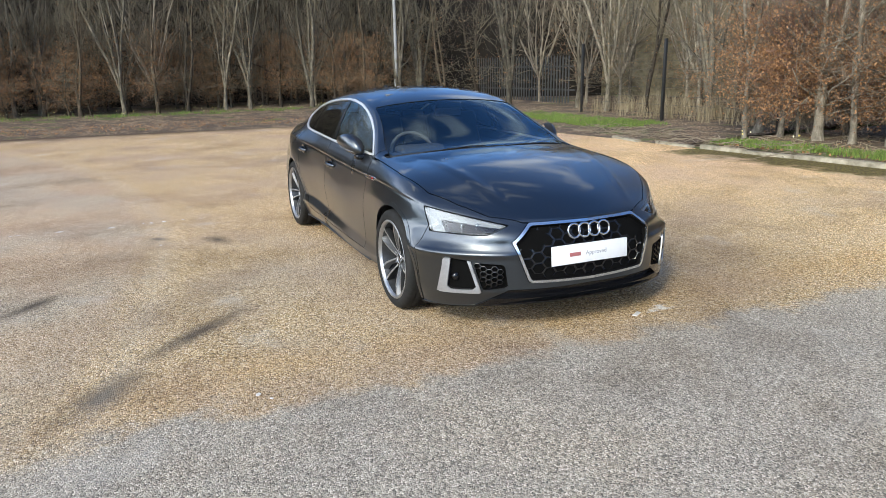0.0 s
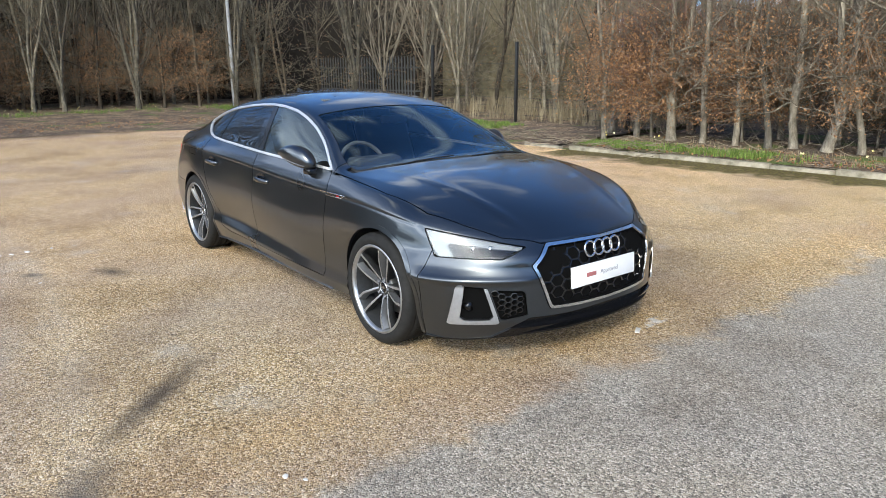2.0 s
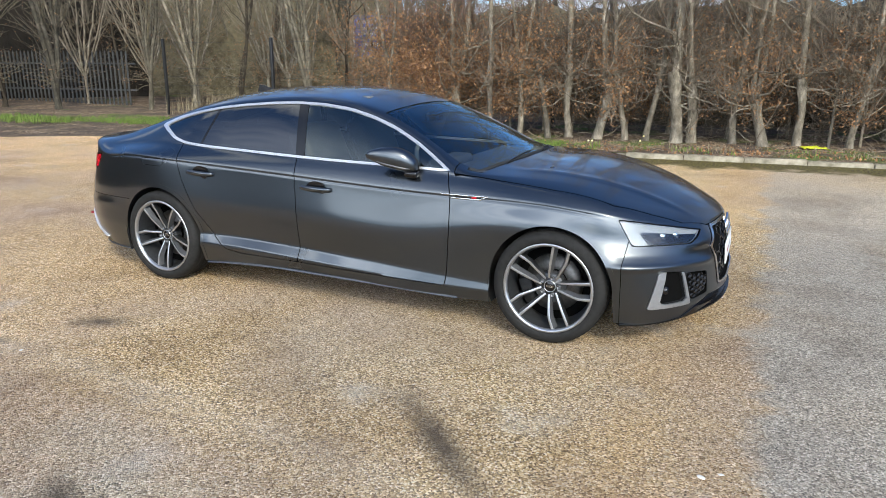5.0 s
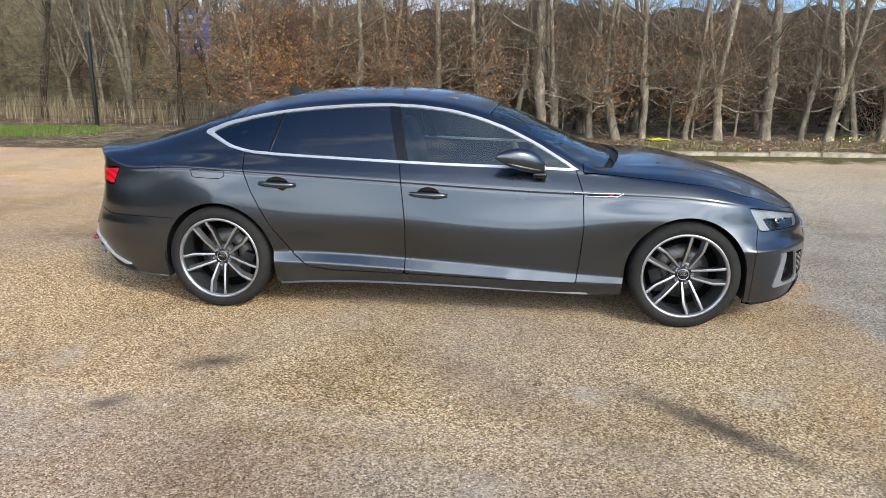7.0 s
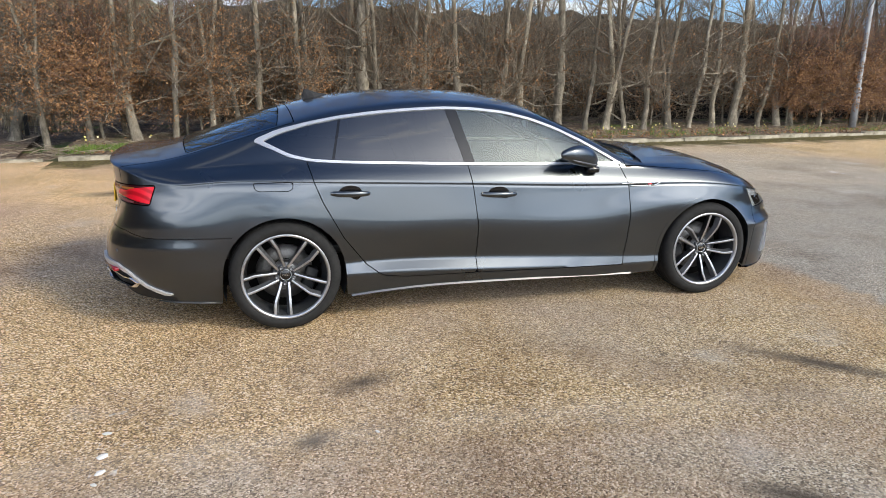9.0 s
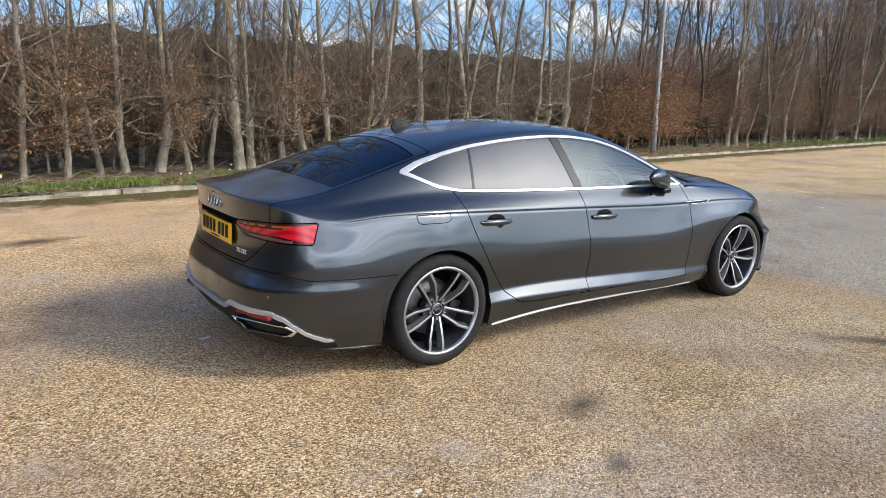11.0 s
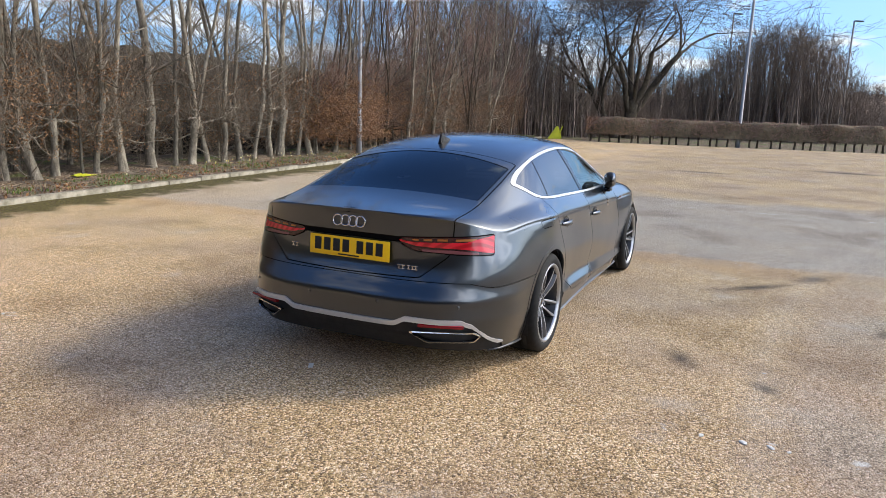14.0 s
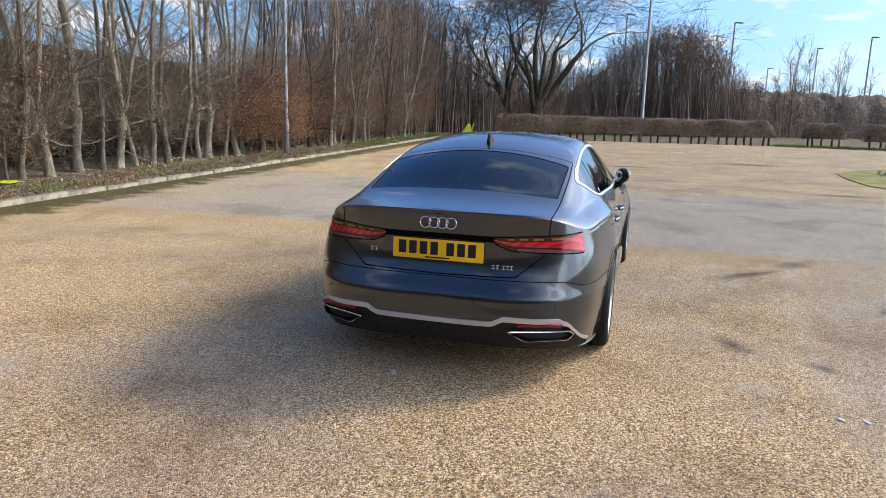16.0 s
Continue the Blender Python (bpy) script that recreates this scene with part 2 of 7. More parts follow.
RED_LENS = make_red_lens()
DARK_RED = Mat("smoked_red_lamp_plastic", (0.035, 0.002, 0.004), 0.22, 0.0, Coat_Weight=0.25).m
PINK_LENS = Mat("pale_smoked_lens", (0.16, 0.055, 0.06), 0.18, 0.0, Coat_Weight=0.25).m
AMBER = Mat("amber_lamp_plastic", (0.30, 0.10, 0.02), 0.25).m
LAMP_WHITE = speckled("white_light_guide", (0.27, 0.285, 0.30), (0.36, 0.375, 0.39), 0.25, 60, 0.05, 0.001)
LAMP_HOUSING = Mat("lamp_housing", (0.55, 0.57, 0.60), 0.35, 0.3).m
LAMP_SILVER = Mat("lamp_reflector", (0.7, 0.72, 0.75), 0.12, 1.0).m
PLATE_WHITE = speckled("white_plate_plastic", (0.74, 0.75, 0.77), (0.80, 0.81, 0.83), 0.3, 20, 0.02, 0.001)
PLATE_YELLOW = speckled("yellow_plate_plastic", (0.78, 0.45, 0.006), (0.86, 0.52, 0.010), 0.3, 20, 0.02, 0.001)
BAR_RED = Mat("reddish_print", (0.35, 0.12, 0.12), 0.5).m
BAR_GREY = Mat("grey_print", (0.30, 0.31, 0.34), 0.5).m
SEAT = speckled("dark_seat_leather", (0.012, 0.012, 0.013), (0.026, 0.026, 0.027), 0.5, 70, 0.2, 0.002)
DASH = speckled("grey_dashboard_plastic", (0.045, 0.048, 0.055), (0.07, 0.074, 0.082), 0.6, 70, 0.2, 0.002)
CABIN_GREY = speckled("grey_cabin_trim", (0.10, 0.10, 0.10), (0.16, 0.16, 0.155), 0.8, 60, 0.1, 0.001)


# ---------------------------------------------------------------- mesh helpers
def mesh_of(name, verts, faces, material, smooth=True):
    me = bpy.data.meshes.new(name)
    me.from_pydata([tuple(v) for v in verts], [], [tuple(f) for f in faces])
    if smooth:
        me.polygons.foreach_set("use_smooth", [True] * len(me.polygons))
    if material:
        me.materials.append(material)
    me.update()
    return me


def thing(name, label, category, group="", at=None):
    ob = new(name)
    ob.empty_display_size = 0.1
    if at is not None:
        ob.matrix_world = at
    return tagged(ob, label, category, group)


def child(name, me, parent, label="", at=None):
    ob = new(name, me)
    ob.parent = parent
    if at is not None:
        ob.matrix_local = at
    if label:
        tagged(ob, label)
    return ob


def bm_mesh(name, bm, material, smooth=True, angle=None):
    me = bpy.data.meshes.new(name)
    bmesh.ops.recalc_face_normals(bm, faces=bm.faces)
    bm.to_mesh(me)
    bm.free()
    if smooth:
        me.polygons.foreach_set("use_smooth", [True] * len(me.polygons))
        if angle:
            me.set_sharp_from_angle(angle=radians(angle))
    me.materials.append(material)
    return me


def part(name, bm, material, parent, label="", smooth=True, angle=35):
    return child(name, bm_mesh(name, bm, material, smooth, angle), parent, label)


def bm_box(size, at=(0, 0, 0), bevel=0.0, segs=2, bm=None, rot=None):
    bm = bm or bmesh.new()
    m = Matrix.Translation(at) @ (rot or Matrix.Identity(4)) @ Matrix.Diagonal((*size, 1))
    r = bmesh.ops.create_cube(bm, size=1.0, matrix=m)
    if bevel:
        es = list({e for v in r["verts"] for e in v.link_edges})
        bmesh.ops.bevel(bm, geom=es, offset=bevel, segments=segs, affect="EDGES", profile=0.5)
    return bm


def lathe(profile, steps, axis="y", mod=None):
    """Verts and faces of a profile of (radius, offset) pairs turned round an axis."""
    vs, fs = [], []
    n = len(profile)
    for i in range(steps):
        a = 2 * math.pi * i / steps
        for j, (r, o) in enumerate(profile):
            if mod:
                r, o = mod(i, j, r, o)
            c, s_ = r * math.cos(a), r * math.sin(a)
            vs.append({"y": (c, o, s_), "z": (c, s_, o), "x": (o, c, s_)}[axis])
    for i in range(steps):
        k = (i + 1) % steps
        for j in range(n - 1):
            fs.append((i * n + j, i * n + j + 1, k * n + j + 1, k * n + j))
    return vs, fs


def sweep(path, radii, sides, vs, fs, cap=False):
    """Adds a tapered tube along a path to the lists vs and fs."""
    pts = [Vector(p) for p in path]
    base = len(vs)
    ref = Vector((0.31, 0.17, 0.93)).normalized()
    for i, p in enumerate(pts):
        d = (pts[min(i + 1, len(pts) - 1)] - pts[max(i - 1, 0)]).normalized()
        if abs(d.dot(ref)) > 0.95:
            u = d.cross(Vector((1, 0, 0))).normalized()
        else:
            u = d.cross(ref).normalized()
        w = d.cross(u)
        for k in range(sides):
            a = 2 * math.pi * k / sides
            q = p + (u * math.cos(a) + w * math.sin(a)) * radii[i]
            vs.append((q.x, q.y, q.z))
    for i in range(len(pts) - 1):
        for k in range(sides):
            k2 = (k + 1) % sides
            a, b = base + i * sides, base + (i + 1) * sides
            fs.append((a + k, a + k2, b + k2, b + k))
    if cap:
        fs.append(tuple(base + k for k in range(sides))[::-1])
        fs.append(tuple(base + (len(pts) - 1) * sides + k for k in range(sides)))


def cubic(xs, ys):
    """A natural cubic spline through the given knots, as a function of an array. ys may have several columns."""
    xs = np.asarray(xs, float)
    ys = np.asarray(ys, float)
    one = ys.ndim == 1
    if one:
        ys = ys[:, None]
    n = len(xs)
    h = np.diff(xs)
    a = np.zeros((n, n))
    r = np.zeros((n, ys.shape[1]))
    a[0, 0] = a[-1, -1] = 1
    for i in range(1, n - 1):
        a[i, i - 1], a[i, i], a[i, i + 1] = h[i - 1], 2 * (h[i - 1] + h[i]), h[i]
        r[i] = 6 * ((ys[i + 1] - ys[i]) / h[i] - (ys[i] - ys[i - 1]) / h[i - 1])
    m = np.linalg.solve(a, r)

    def at(x):
        x = np.clip(np.asarray(x, float), xs[0], xs[-1])
        i = np.clip(np.searchsorted(xs, x) - 1, 0, n - 2)
        hh = h[i][..., None]
        p, q = (xs[i + 1] - x)[..., None], (x - xs[i])[..., None]
        y = (m[i] * p ** 3 + m[i + 1] * q ** 3) / (6 * hh) + (ys[i] / hh - m[i] * hh / 6) * p + (ys[i + 1] / hh - m[i + 1] * hh / 6) * q
        return y[..., 0] if one else y

    return at


def poly_distance(p, poly):
    """Signed distance of the points p (n x 2) to a polygon; negative inside."""
    p = np.asarray(p, float)
    poly = np.asarray(poly, float)
    d = np.full(len(p), 1e9)
    s_ = np.ones(len(p))
    for i in range(len(poly)):
        a, b = poly[i], poly[i - 1]
        e, w = b - a, p - a
        t = np.clip((w @ e) / (e @ e), 0, 1)[:, None]
        d = np.minimum(d, ((w - t * e) ** 2).sum(1))
        c1, c2 = p[:, 1] >= a[1], p[:, 1] < b[1]
        c3 = e[0] * w[:, 1] > e[1] * w[:, 0]
        flip = (c1 & c2 & c3) | (~c1 & ~c2 & ~c3)
        s_ = np.where(flip, -s_, s_)
    return s_ * np.sqrt(d)


def rounded(poly, times=2, cut=0.2):
    """Cuts the corners of a polygon again and again."""
    poly = np.asarray(poly, float)
    for _ in range(times):
        nxt = np.roll(poly, -1, 0)
        poly = np.stack([poly * (1 - cut) + nxt * cut, poly * cut + nxt * (1 - cut)], 1).reshape(-1, 2)
    return poly


# ---------------------------------------------------------------- the car: one smooth skin, cut into its panels
# Half skin (right side, y < 0), x forward. Lower rows run from the rear centre round the side to the front centre.
ROW_BOTTOM = [(-2.36, 0, .215), (-2.35, -.40, .21), (-2.24, -.68, .20), (-2.04, -.80, .185), (-1.80, -.84, .175), (-1.41, -.85, .19), (-.95, -.878, .180),
              (-.25, -.885, .205), (.78, -.88, .178), (1.41, -.85, .18), (1.80, -.855, .165), (2.06, -.70, .176), (2.215, -.42, .205), (2.272, 0, .212)]
ROW_SILL = [(-2.42, 0, .30), (-2.41, -.40, .30), (-2.30, -.68, .285), (-2.09, -.81, .28), (-1.80, -.865, .27), (-1.41, -.90, .28), (-.95, -.908, .312),
            (-.25, -.912, .292), (.78, -.898, .252), (1.41, -.89, .25), (1.80, -.875, .255), (2.08, -.70, .262), (2.245, -.42, .275), (2.288, 0, .28)]
ROW_CREASE = [(-2.442, 0, .378), (-2.432, -.40, .388), (-2.325, -.68, .395), (-2.11, -.825, .385), (-1.80, -.88, .37), (-1.41, -.905, .38), (-.95, -.877, .380),
              (-.25, -.874, .364), (.78, -.884, .312), (1.41, -.89, .32), (1.80, -.892, .40), (2.08, -.70, .42), (2.24, -.42, .43), (2.284, 0, .435)]
ROW_MID = [(-2.415, 0, .55), (-2.40, -.40, .55), (-2.305, -.68, .545), (-2.115, -.825, .54), (-1.80, -.885, .55), (-1.41, -.922, .56), (-.95, -.904, .55),
           (-.25, -.902, .54), (.78, -.900, .52), (1.41, -.920, .54), (1.81, -.888, .50), (2.085, -.675, .51), (2.228, -.42, .52), (2.268, 0, .52)]
ROW_HIGH = [(-2.355, 0, .71), (-2.342, -.40, .71), (-2.262, -.67, .705), (-2.115, -.80, .70), (-1.80, -.868, .71), (-1.41, -.914, .71), (-.95, -.895, .68),
            (-.25, -.893, .66), (.78, -.891, .64), (1.41, -.914, .66), (1.79, -.84, .60), (2.07, -.64, .59), (2.195, -.43, .595), (2.248, 0, .60)]
ROW_UNDER = [(-2.368, 0, .905), (-2.349, -.40, .897), (-2.248, -.655, .868), (-2.09, -.778, .795), (-1.80, -.847, .815), (-1.41, -.894, .825), (-.95, -.876, .805),
             (-.25, -.874, .775), (.78, -.870, .738), (1.41, -.896, .73), (1.775, -.828, .675), (2.045, -.615, .64), (2.17, -.41, .63), (2.234, 0, .635)]
ROW_SHOULDER = [(-2.382, 0, .962), (-2.360, -.40, .953), (-2.256, -.645, .926), (-2.06, -.768, .868), (-1.80, -.832, .876), (-1.41, -.881, .879), (-.95, -.868, .857),
                (-.25, -.866, .828), (.78, -.861, .79), (1.41, -.882, .782), (1.755, -.818, .735), (2.01, -.61, .678), (2.148, -.405, .655), (2.222, 0, .660)]
ROWS = np.array([ROW_BOTTOM, ROW_SILL, ROW_CREASE, ROW_MID, ROW_HIGH, ROW_UNDER, ROW_SHOULDER])

# Lines of the upper body along x: height of the middle, of the roof rail and of the waist; rail and waist as a share of the half width.
MID_Z = cubic([-2.382, -2.25, -2.1, -1.95, -1.7, -1.4, -1.1, -.77, -.45, -.13, .1, .28, .45, .62, .80, .96, 1.06, 1.3, 1.51, 1.7, 1.9, 2.08, 2.222],
              [.964, .980, 1.005, 1.045, 1.135, 1.236, 1.306, 1.345, 1.355, 1.344, 1.312, 1.262, 1.195, 1.12, 1.04, .978, .958, .948, .925, .885, .825, .748, .660])
RAIL_Z = cubic([-2.382, -2.2, -2.0, -1.8, -1.55, -1.23, -1.04, -.83, -.41, -.2, 0, .18, .35, .53, .70, .82, .95, 1.1, 1.5, 1.75, 2.0, 2.12, 2.222],
               [.964, .960, .985, 1.04, 1.115, 1.205, 1.243, 1.27, 1.297, 1.29, 1.267, 1.228, 1.168, 1.085, .995, .930, .908, .902, .872, .812, .732, .692, .660])
WAIST_Z = cubic([-2.382, -2.2, -2.0, -1.7, -1.3, -1.0, -.32, .3, .8, 1.1, 1.5, 1.75, 2.0, 2.12, 2.222],
                [.964, .938, .925, .945, .962, .952, .930, .914, .888, .868, .835, .782, .705, .672, .660])
RAIL_F = cubic([-2.382, -2.2, -2.0, -1.55, -1.2, -.8, -.4, 0, .3, .6, .85, 1.1, 1.5, 1.9, 2.222],
               [.85, .83, .775, .70, .672, .656, .655, .672, .705, .79, .87, .83, .77, .74, .74])
WAIST_F = cubic([-2.382, -2.2, -2.0, -1.8, -1.41, -.95, -.25, .78, 1.1, 1.41, 1.755, 2.222],
                [.95, .94, .90, .875, .868, .885, .905, .91, .92, .92, .92, .92])


def half_skin(nt=330):
    """Grid of the half skin: columns round the car, rows from the sill up over the roof to the middle."""
    chord = np.linalg.norm(np.diff(ROWS[:, :, :], axis=1), axis=2).mean(0)
    knots = np.concatenate([[0], np.cumsum(chord)])
    s_ = np.linspace(0, knots[-1], nt)
    lines = [cubic(knots, r)(s_) for r in ROWS]
    for ln in lines:
        ln[0, 1] = ln[-1, 1] = 0
    cols = []
    low = [lines[0] + (lines[1] - lines[0]) * f for f in np.linspace(0, 1, 6)[:-1]]
    low += [lines[1] + (lines[2] - lines[1]) * f for f in np.linspace(0, 1, 6)[:-1]]
    up = cubic([0, 1, 2, 2.7, 3.2], np.stack(lines[2:]).reshape(5, -1))
    low += [r.reshape(-1, 3) for r in up(np.concatenate([np.linspace(0, 2.7, 26), np.linspace(2.745, 3.2, 14)]))]
    top = len(low) - 1
    edge = low[-1]
    x, ye, ze = edge[:, 0], -edge[:, 1], edge[:, 2]
    wide = np.interp(x, [-2.2, -1.8, -1.41, -.95, .78, 1.41, 1.8], [1, 1.007, 1.006, 1.025, 1.022, 1.02, 1])
    zc, zr, zb, fr, fb = MID_Z(x), RAIL_Z(x), WAIST_Z(x), RAIL_F(x) * wide, WAIST_F(x) * wide
    sec = []
    for f in np.linspace(0, 1, 9)[1:]:
        sec.append((ye * (1 + (fb - 1) * f), ze + (zb - ze) * (f ** 0.8)))
    for f in np.linspace(0, 1, 23)[1:]:
        out = 0.045 * f * (1 - f)
        sec.append((ye * (fb + (fr - fb) * f + out), zb + (zr - zb) * f))
    for f in np.linspace(0, 1, 25)[1:]:
        g = 1 - (1 - f) ** 2.1
        sec.append((ye * fr * (1 - f), zr + (zc - zr) * g))
    sec = np.array([[ye, ze]] + sec)          # rows, (y z), columns
    for _ in range(5):
        sec[1:-1] = 0.5 * sec[1:-1] + 0.25 * (sec[:-2] + sec[2:])
    sec[-1, 1] = sec[-2, 1]
    rows = low + [np.stack([x, -q[0], q[1]], 1) for q in sec[1:]]
    grid = np.array(rows)
    for _ in range(6):
        grid[:, 1:-1] = 0.5 * grid[:, 1:-1] + 0.25 * (grid[:, :-2] + grid[:, 2:])
    # pressed details: the groove under the shoulder line, the blade over the front intakes
    nrm = np.cross(np.gradient(grid, axis=1), np.gradient(grid, axis=0))
    nrm /= np.maximum(np.linalg.norm(nrm, axis=2), 1e-12)[..., None]
    x, y, z = grid[..., 0], -grid[..., 1], grid[..., 2]
    side = np.clip((x + 2.02) / .1, 0, 1) * np.clip((1.72 - x) / .1, 0, 1)
    side[top:] = 0
    out = -.0022 * np.exp(-((grid[top, :, 2] - z - .012) / .008) ** 2) * side
    nose = np.clip((x - 1.70) / .1, 0, 1) * np.clip((y - .43) / .08, 0, 1) * (z < .6)
    out += nose * (.013 * np.exp(-((z - .480) / .016) ** 2) - .007 * np.exp(-((z - .54) / .028) ** 2))
    tail = np.clip((-1.75 - x) / .2, 0, 1) * (z < .72)
    out += tail * (.0045 * np.exp(-((z - .500) / .022) ** 2) - .0040 * np.exp(-((z - .570) / .035) ** 2))
    # soft creases along the bonnet
    line = np.interp(x, [.9, 1.5, 2.1], [.62, .54, .40])
    hood = np.clip((x - 1.0) / .25, 0, 1) * np.clip((2.12 - x) / .2, 0, 1) * (z > .6)
    out += hood * .0060 * np.exp(-((y - line) / .026) ** 2)
    grid += nrm * out[..., None]
    grid[:, 0, 1] = grid[:, -1, 1] = 0
    grid[-1, :, 1] = 0
    return grid


class Skin:
    """Vertices with normals and polygons; split() cuts it along the zero line of a field."""

    def __init__(self, v, n, f):
        self.v, self.n, self.f = v, n, f

    def split(self, d):
        """The part where d < 0 and the part where d >= 0."""
        inside = d < 0
        ins, outs = [], []
        nv, nn, cut = [], [], {}
        base = len(self.v)

        def crossing(a, b):
            key = (a, b) if a < b else (b, a)
            if key not in cut:
                a, b = key
                t = d[a] / (d[a] - d[b])
                cut[key] = base + len(nv)
                nv.append(self.v[a] + (self.v[b] - self.v[a]) * t)
                nn.append(self.n[a] + (self.n[b] - self.n[a]) * t)
            return cut[key]

        for f in self.f:
            k = [inside[i] for i in f]
            if all(k):
                ins.append(f)
            elif not any(k):
                outs.append(f)
            else:
                pi, po = [], []
                for i, a in enumerate(f):
                    b = f[(i + 1) % len(f)]
                    (pi if inside[a] else po).append(a)
                    if inside[a] != inside[b]:
                        c = crossing(a, b)
                        pi.append(c)
                        po.append(c)
                if len(pi) > 2:
                    ins.append(pi)
                if len(po) > 2:
                    outs.append(po)
        v = np.vstack([self.v, nv]) if nv else self.v
        n = np.vstack([self.n, nn]) if nn else self.n
        return Skin(v, n, ins).tidy(), Skin(v, n, outs).tidy()

    def tidy(self):
        used = sorted({i for f in self.f for i in f})
        back = {o: k for k, o in enumerate(used)}
        return Skin(self.v[used], self.n[used], [[back[i] for i in f] for f in self.f])

    def largest(self):
        """The piece with most polygons."""
        up = list(range(len(self.v)))

        def root(i):
            while up[i] != i:
                up[i] = up[up[i]]
                i = up[i]
            return i

        for f in self.f:
            for i in f[1:]:
                up[root(i)] = root(f[0])
        count = collections.Counter(root(f[0]) for f in self.f)
        if len(count) < 2:
            return self
        best = count.most_common(1)[0][0]
        return Skin(self.v, self.n, [f for f in self.f if root(f[0]) == best]).tidy()

    def cut_panel(self, d, gap=0.0025):
        """The panel inside the field and the rest, with a gap between them."""
        a, rest = self.split(d(self) + gap)
        _, rest = rest.split(d(rest) - gap)
        return a, rest

    def moved(self, out):
        n = self.n / np.maximum(np.linalg.norm(self.n, axis=1)[:, None], 1e-9)
        return Skin(self.v + n * out, self.n, self.f)

    def mesh(self, name, material, both=False, left=False, rim=0.012):
        """A mesh of the skin with a folded edge; both: with its mirror image joined on, left: the mirror image alone."""
        n = self.n / np.maximum(np.linalg.norm(self.n, axis=1)[:, None], 1e-9)
        v, f = self.v.copy(), [list(q) for q in self.f]
        if rim:
            count = {}
            for q in f:
                for i, a in enumerate(q):
                    b = q[(i + 1) % len(q)]
                    count.setdefault((min(a, b), max(a, b)), []).append((a, b))
            edges = [e[0] for e in count.values() if len(e) == 1]
            edges = [e for e in edges if abs(v[e[0]][1]) > 1e-5 or abs(v[e[1]][1]) > 1e-5]
            ids, add = {}, []
            for a, b in edges:
                for i in (a, b):
                    if i not in ids:
                        ids[i] = len(v) + len(add)
                        add += [v[i], v[i] - n[i] * rim]
            if add:
                v = np.vstack([v, add])
            f += [[ids[b], ids[a], ids[a] + 1, ids[b] + 1] for a, b in edges]
        if left or both:
            mv = v * (1, -1, 1)
            mf = [q[::-1] for q in f]
            if both:
                seam = np.abs(v[:, 1]) < 1e-5
                idx = np.where(seam, np.arange(len(v)), -1)
                free = np.where(~seam)[0]
                idx[free] = len(v) + np.arange(len(free))
                v = np.vstack([v, mv[free]])
                f = f + [[int(idx[i]) for i in q] for q in mf]
            else:
                v, f = mv, mf
        return mesh_of(name, v, f, material)


def car_skin():
    g = half_skin()
    nr, nc = g.shape[:2]
    v = g.reshape(-1, 3)
    f = []
    for r in range(nr - 1):
        for c in range(nc - 1):
            q = [r * nc + c, r * nc + c + 1, (r + 1) * nc + c + 1, (r + 1) * nc + c]
            f.append(q)
    du = np.gradient(g, axis=1)
    dv = np.gradient(g, axis=0)
    n = np.cross(du, dv).reshape(-1, 3)
    n[np.abs(v[:, 1]) < 1e-6, 1] = 0
    ln = np.linalg.norm(n, axis=1)
    n = n / np.maximum(ln, 1e-12)[:, None]
    n[ln < 1e-10] = (0, 0, 1)
    return Skin(v, n, f)


def side_field(poly, where=lambda s_: s_.v[:, 1] < -0.45):
    poly = np.asarray(poly)
    return lambda s_: np.where(where(s_), poly_distance(s_.v[:, [0, 2]], poly), 1.0)


def end_field(poly, front):
    """A field in (|y|, z) at the front or the rear end."""
    poly = np.asarray(poly)

    def d(s_):
        ok = s_.v[:, 0] > 1.5 if front else s_.v[:, 0] < -1.95
        return np.where(ok, poly_distance(np.abs(s_.v[:, 1:3] * (1, 1)), poly), 1.0)

    return d


def plan_field(fn):
    return lambda s_: fn(s_.v[:, 0], -s_.v[:, 1], s_.v[:, 2])


AXLE, HUB_Z, TYRE_R, ARCH_R = 1.412, 0.322, 0.322, 0.350
WINDOW = [(-1.565, 1.080), (-1.41, 1.142), (-1.227, 1.186), (-1.045, 1.219), (-.83, 1.244), (-.616, 1.261), (-.406, 1.270), (-.197, 1.264), (.009, 1.241),
          (.181, 1.200), (.353, 1.140), (.526, 1.060), (.69, .968), (.79, .906), (.362, .914), (.025, .920), (-.318, .929), (-.666, .940), (-1.018, .952),
          (-1.231, .966), (-1.36, .992), (-1.45, 1.032)]
FRONT_DOOR = [(.752, .93), (.802, .785), (.813, .60), (.80, .395), (.784, .252), (-.247, .272), (-.243, .565), (-.267, .771), (-.293, .95), (.2, .94)]
REAR_DOOR = [(-.293, .95), (-.267, .771), (-.243, .565), (-.247, .272), (-.70, .275), (-.84, .292), (-.939, .363), (-1.073, .537), (-1.186, .744), (-1.232, .86), (-1.262, .975), (-.8, .96)]
FUEL_FLAP = [(-1.57, .868), (-1.56, .832), (-1.54, .822), (-1.38, .820), (-1.355, .832), (-1.352, .868)]
GRILLE = [(-.1, .652), (.355, .648), (.475, .552), (.392, .318), (-.1, .300)]
HEADLAMP = [(.90, .725), (.90, .588), (.60, .586), (.468, .638), (.60, .668), (.70, .692), (.82, .722)]
INTAKE_OUTER = [(.800, .460), (.822, .248), (.630, .258), (.682, .446)]
INTAKE_HOLE = [(.768, .470), (.784, .272), (.654, .280), (.703, .470)]
INTAKE_MESH = [(.672, .438), (.628, .276), (.505, .298), (.520, .425)]
TAIL = [(.90, .860), (.90, .742), (.40, .760), (.30, .800), (.315, .832), (.55, .846)]
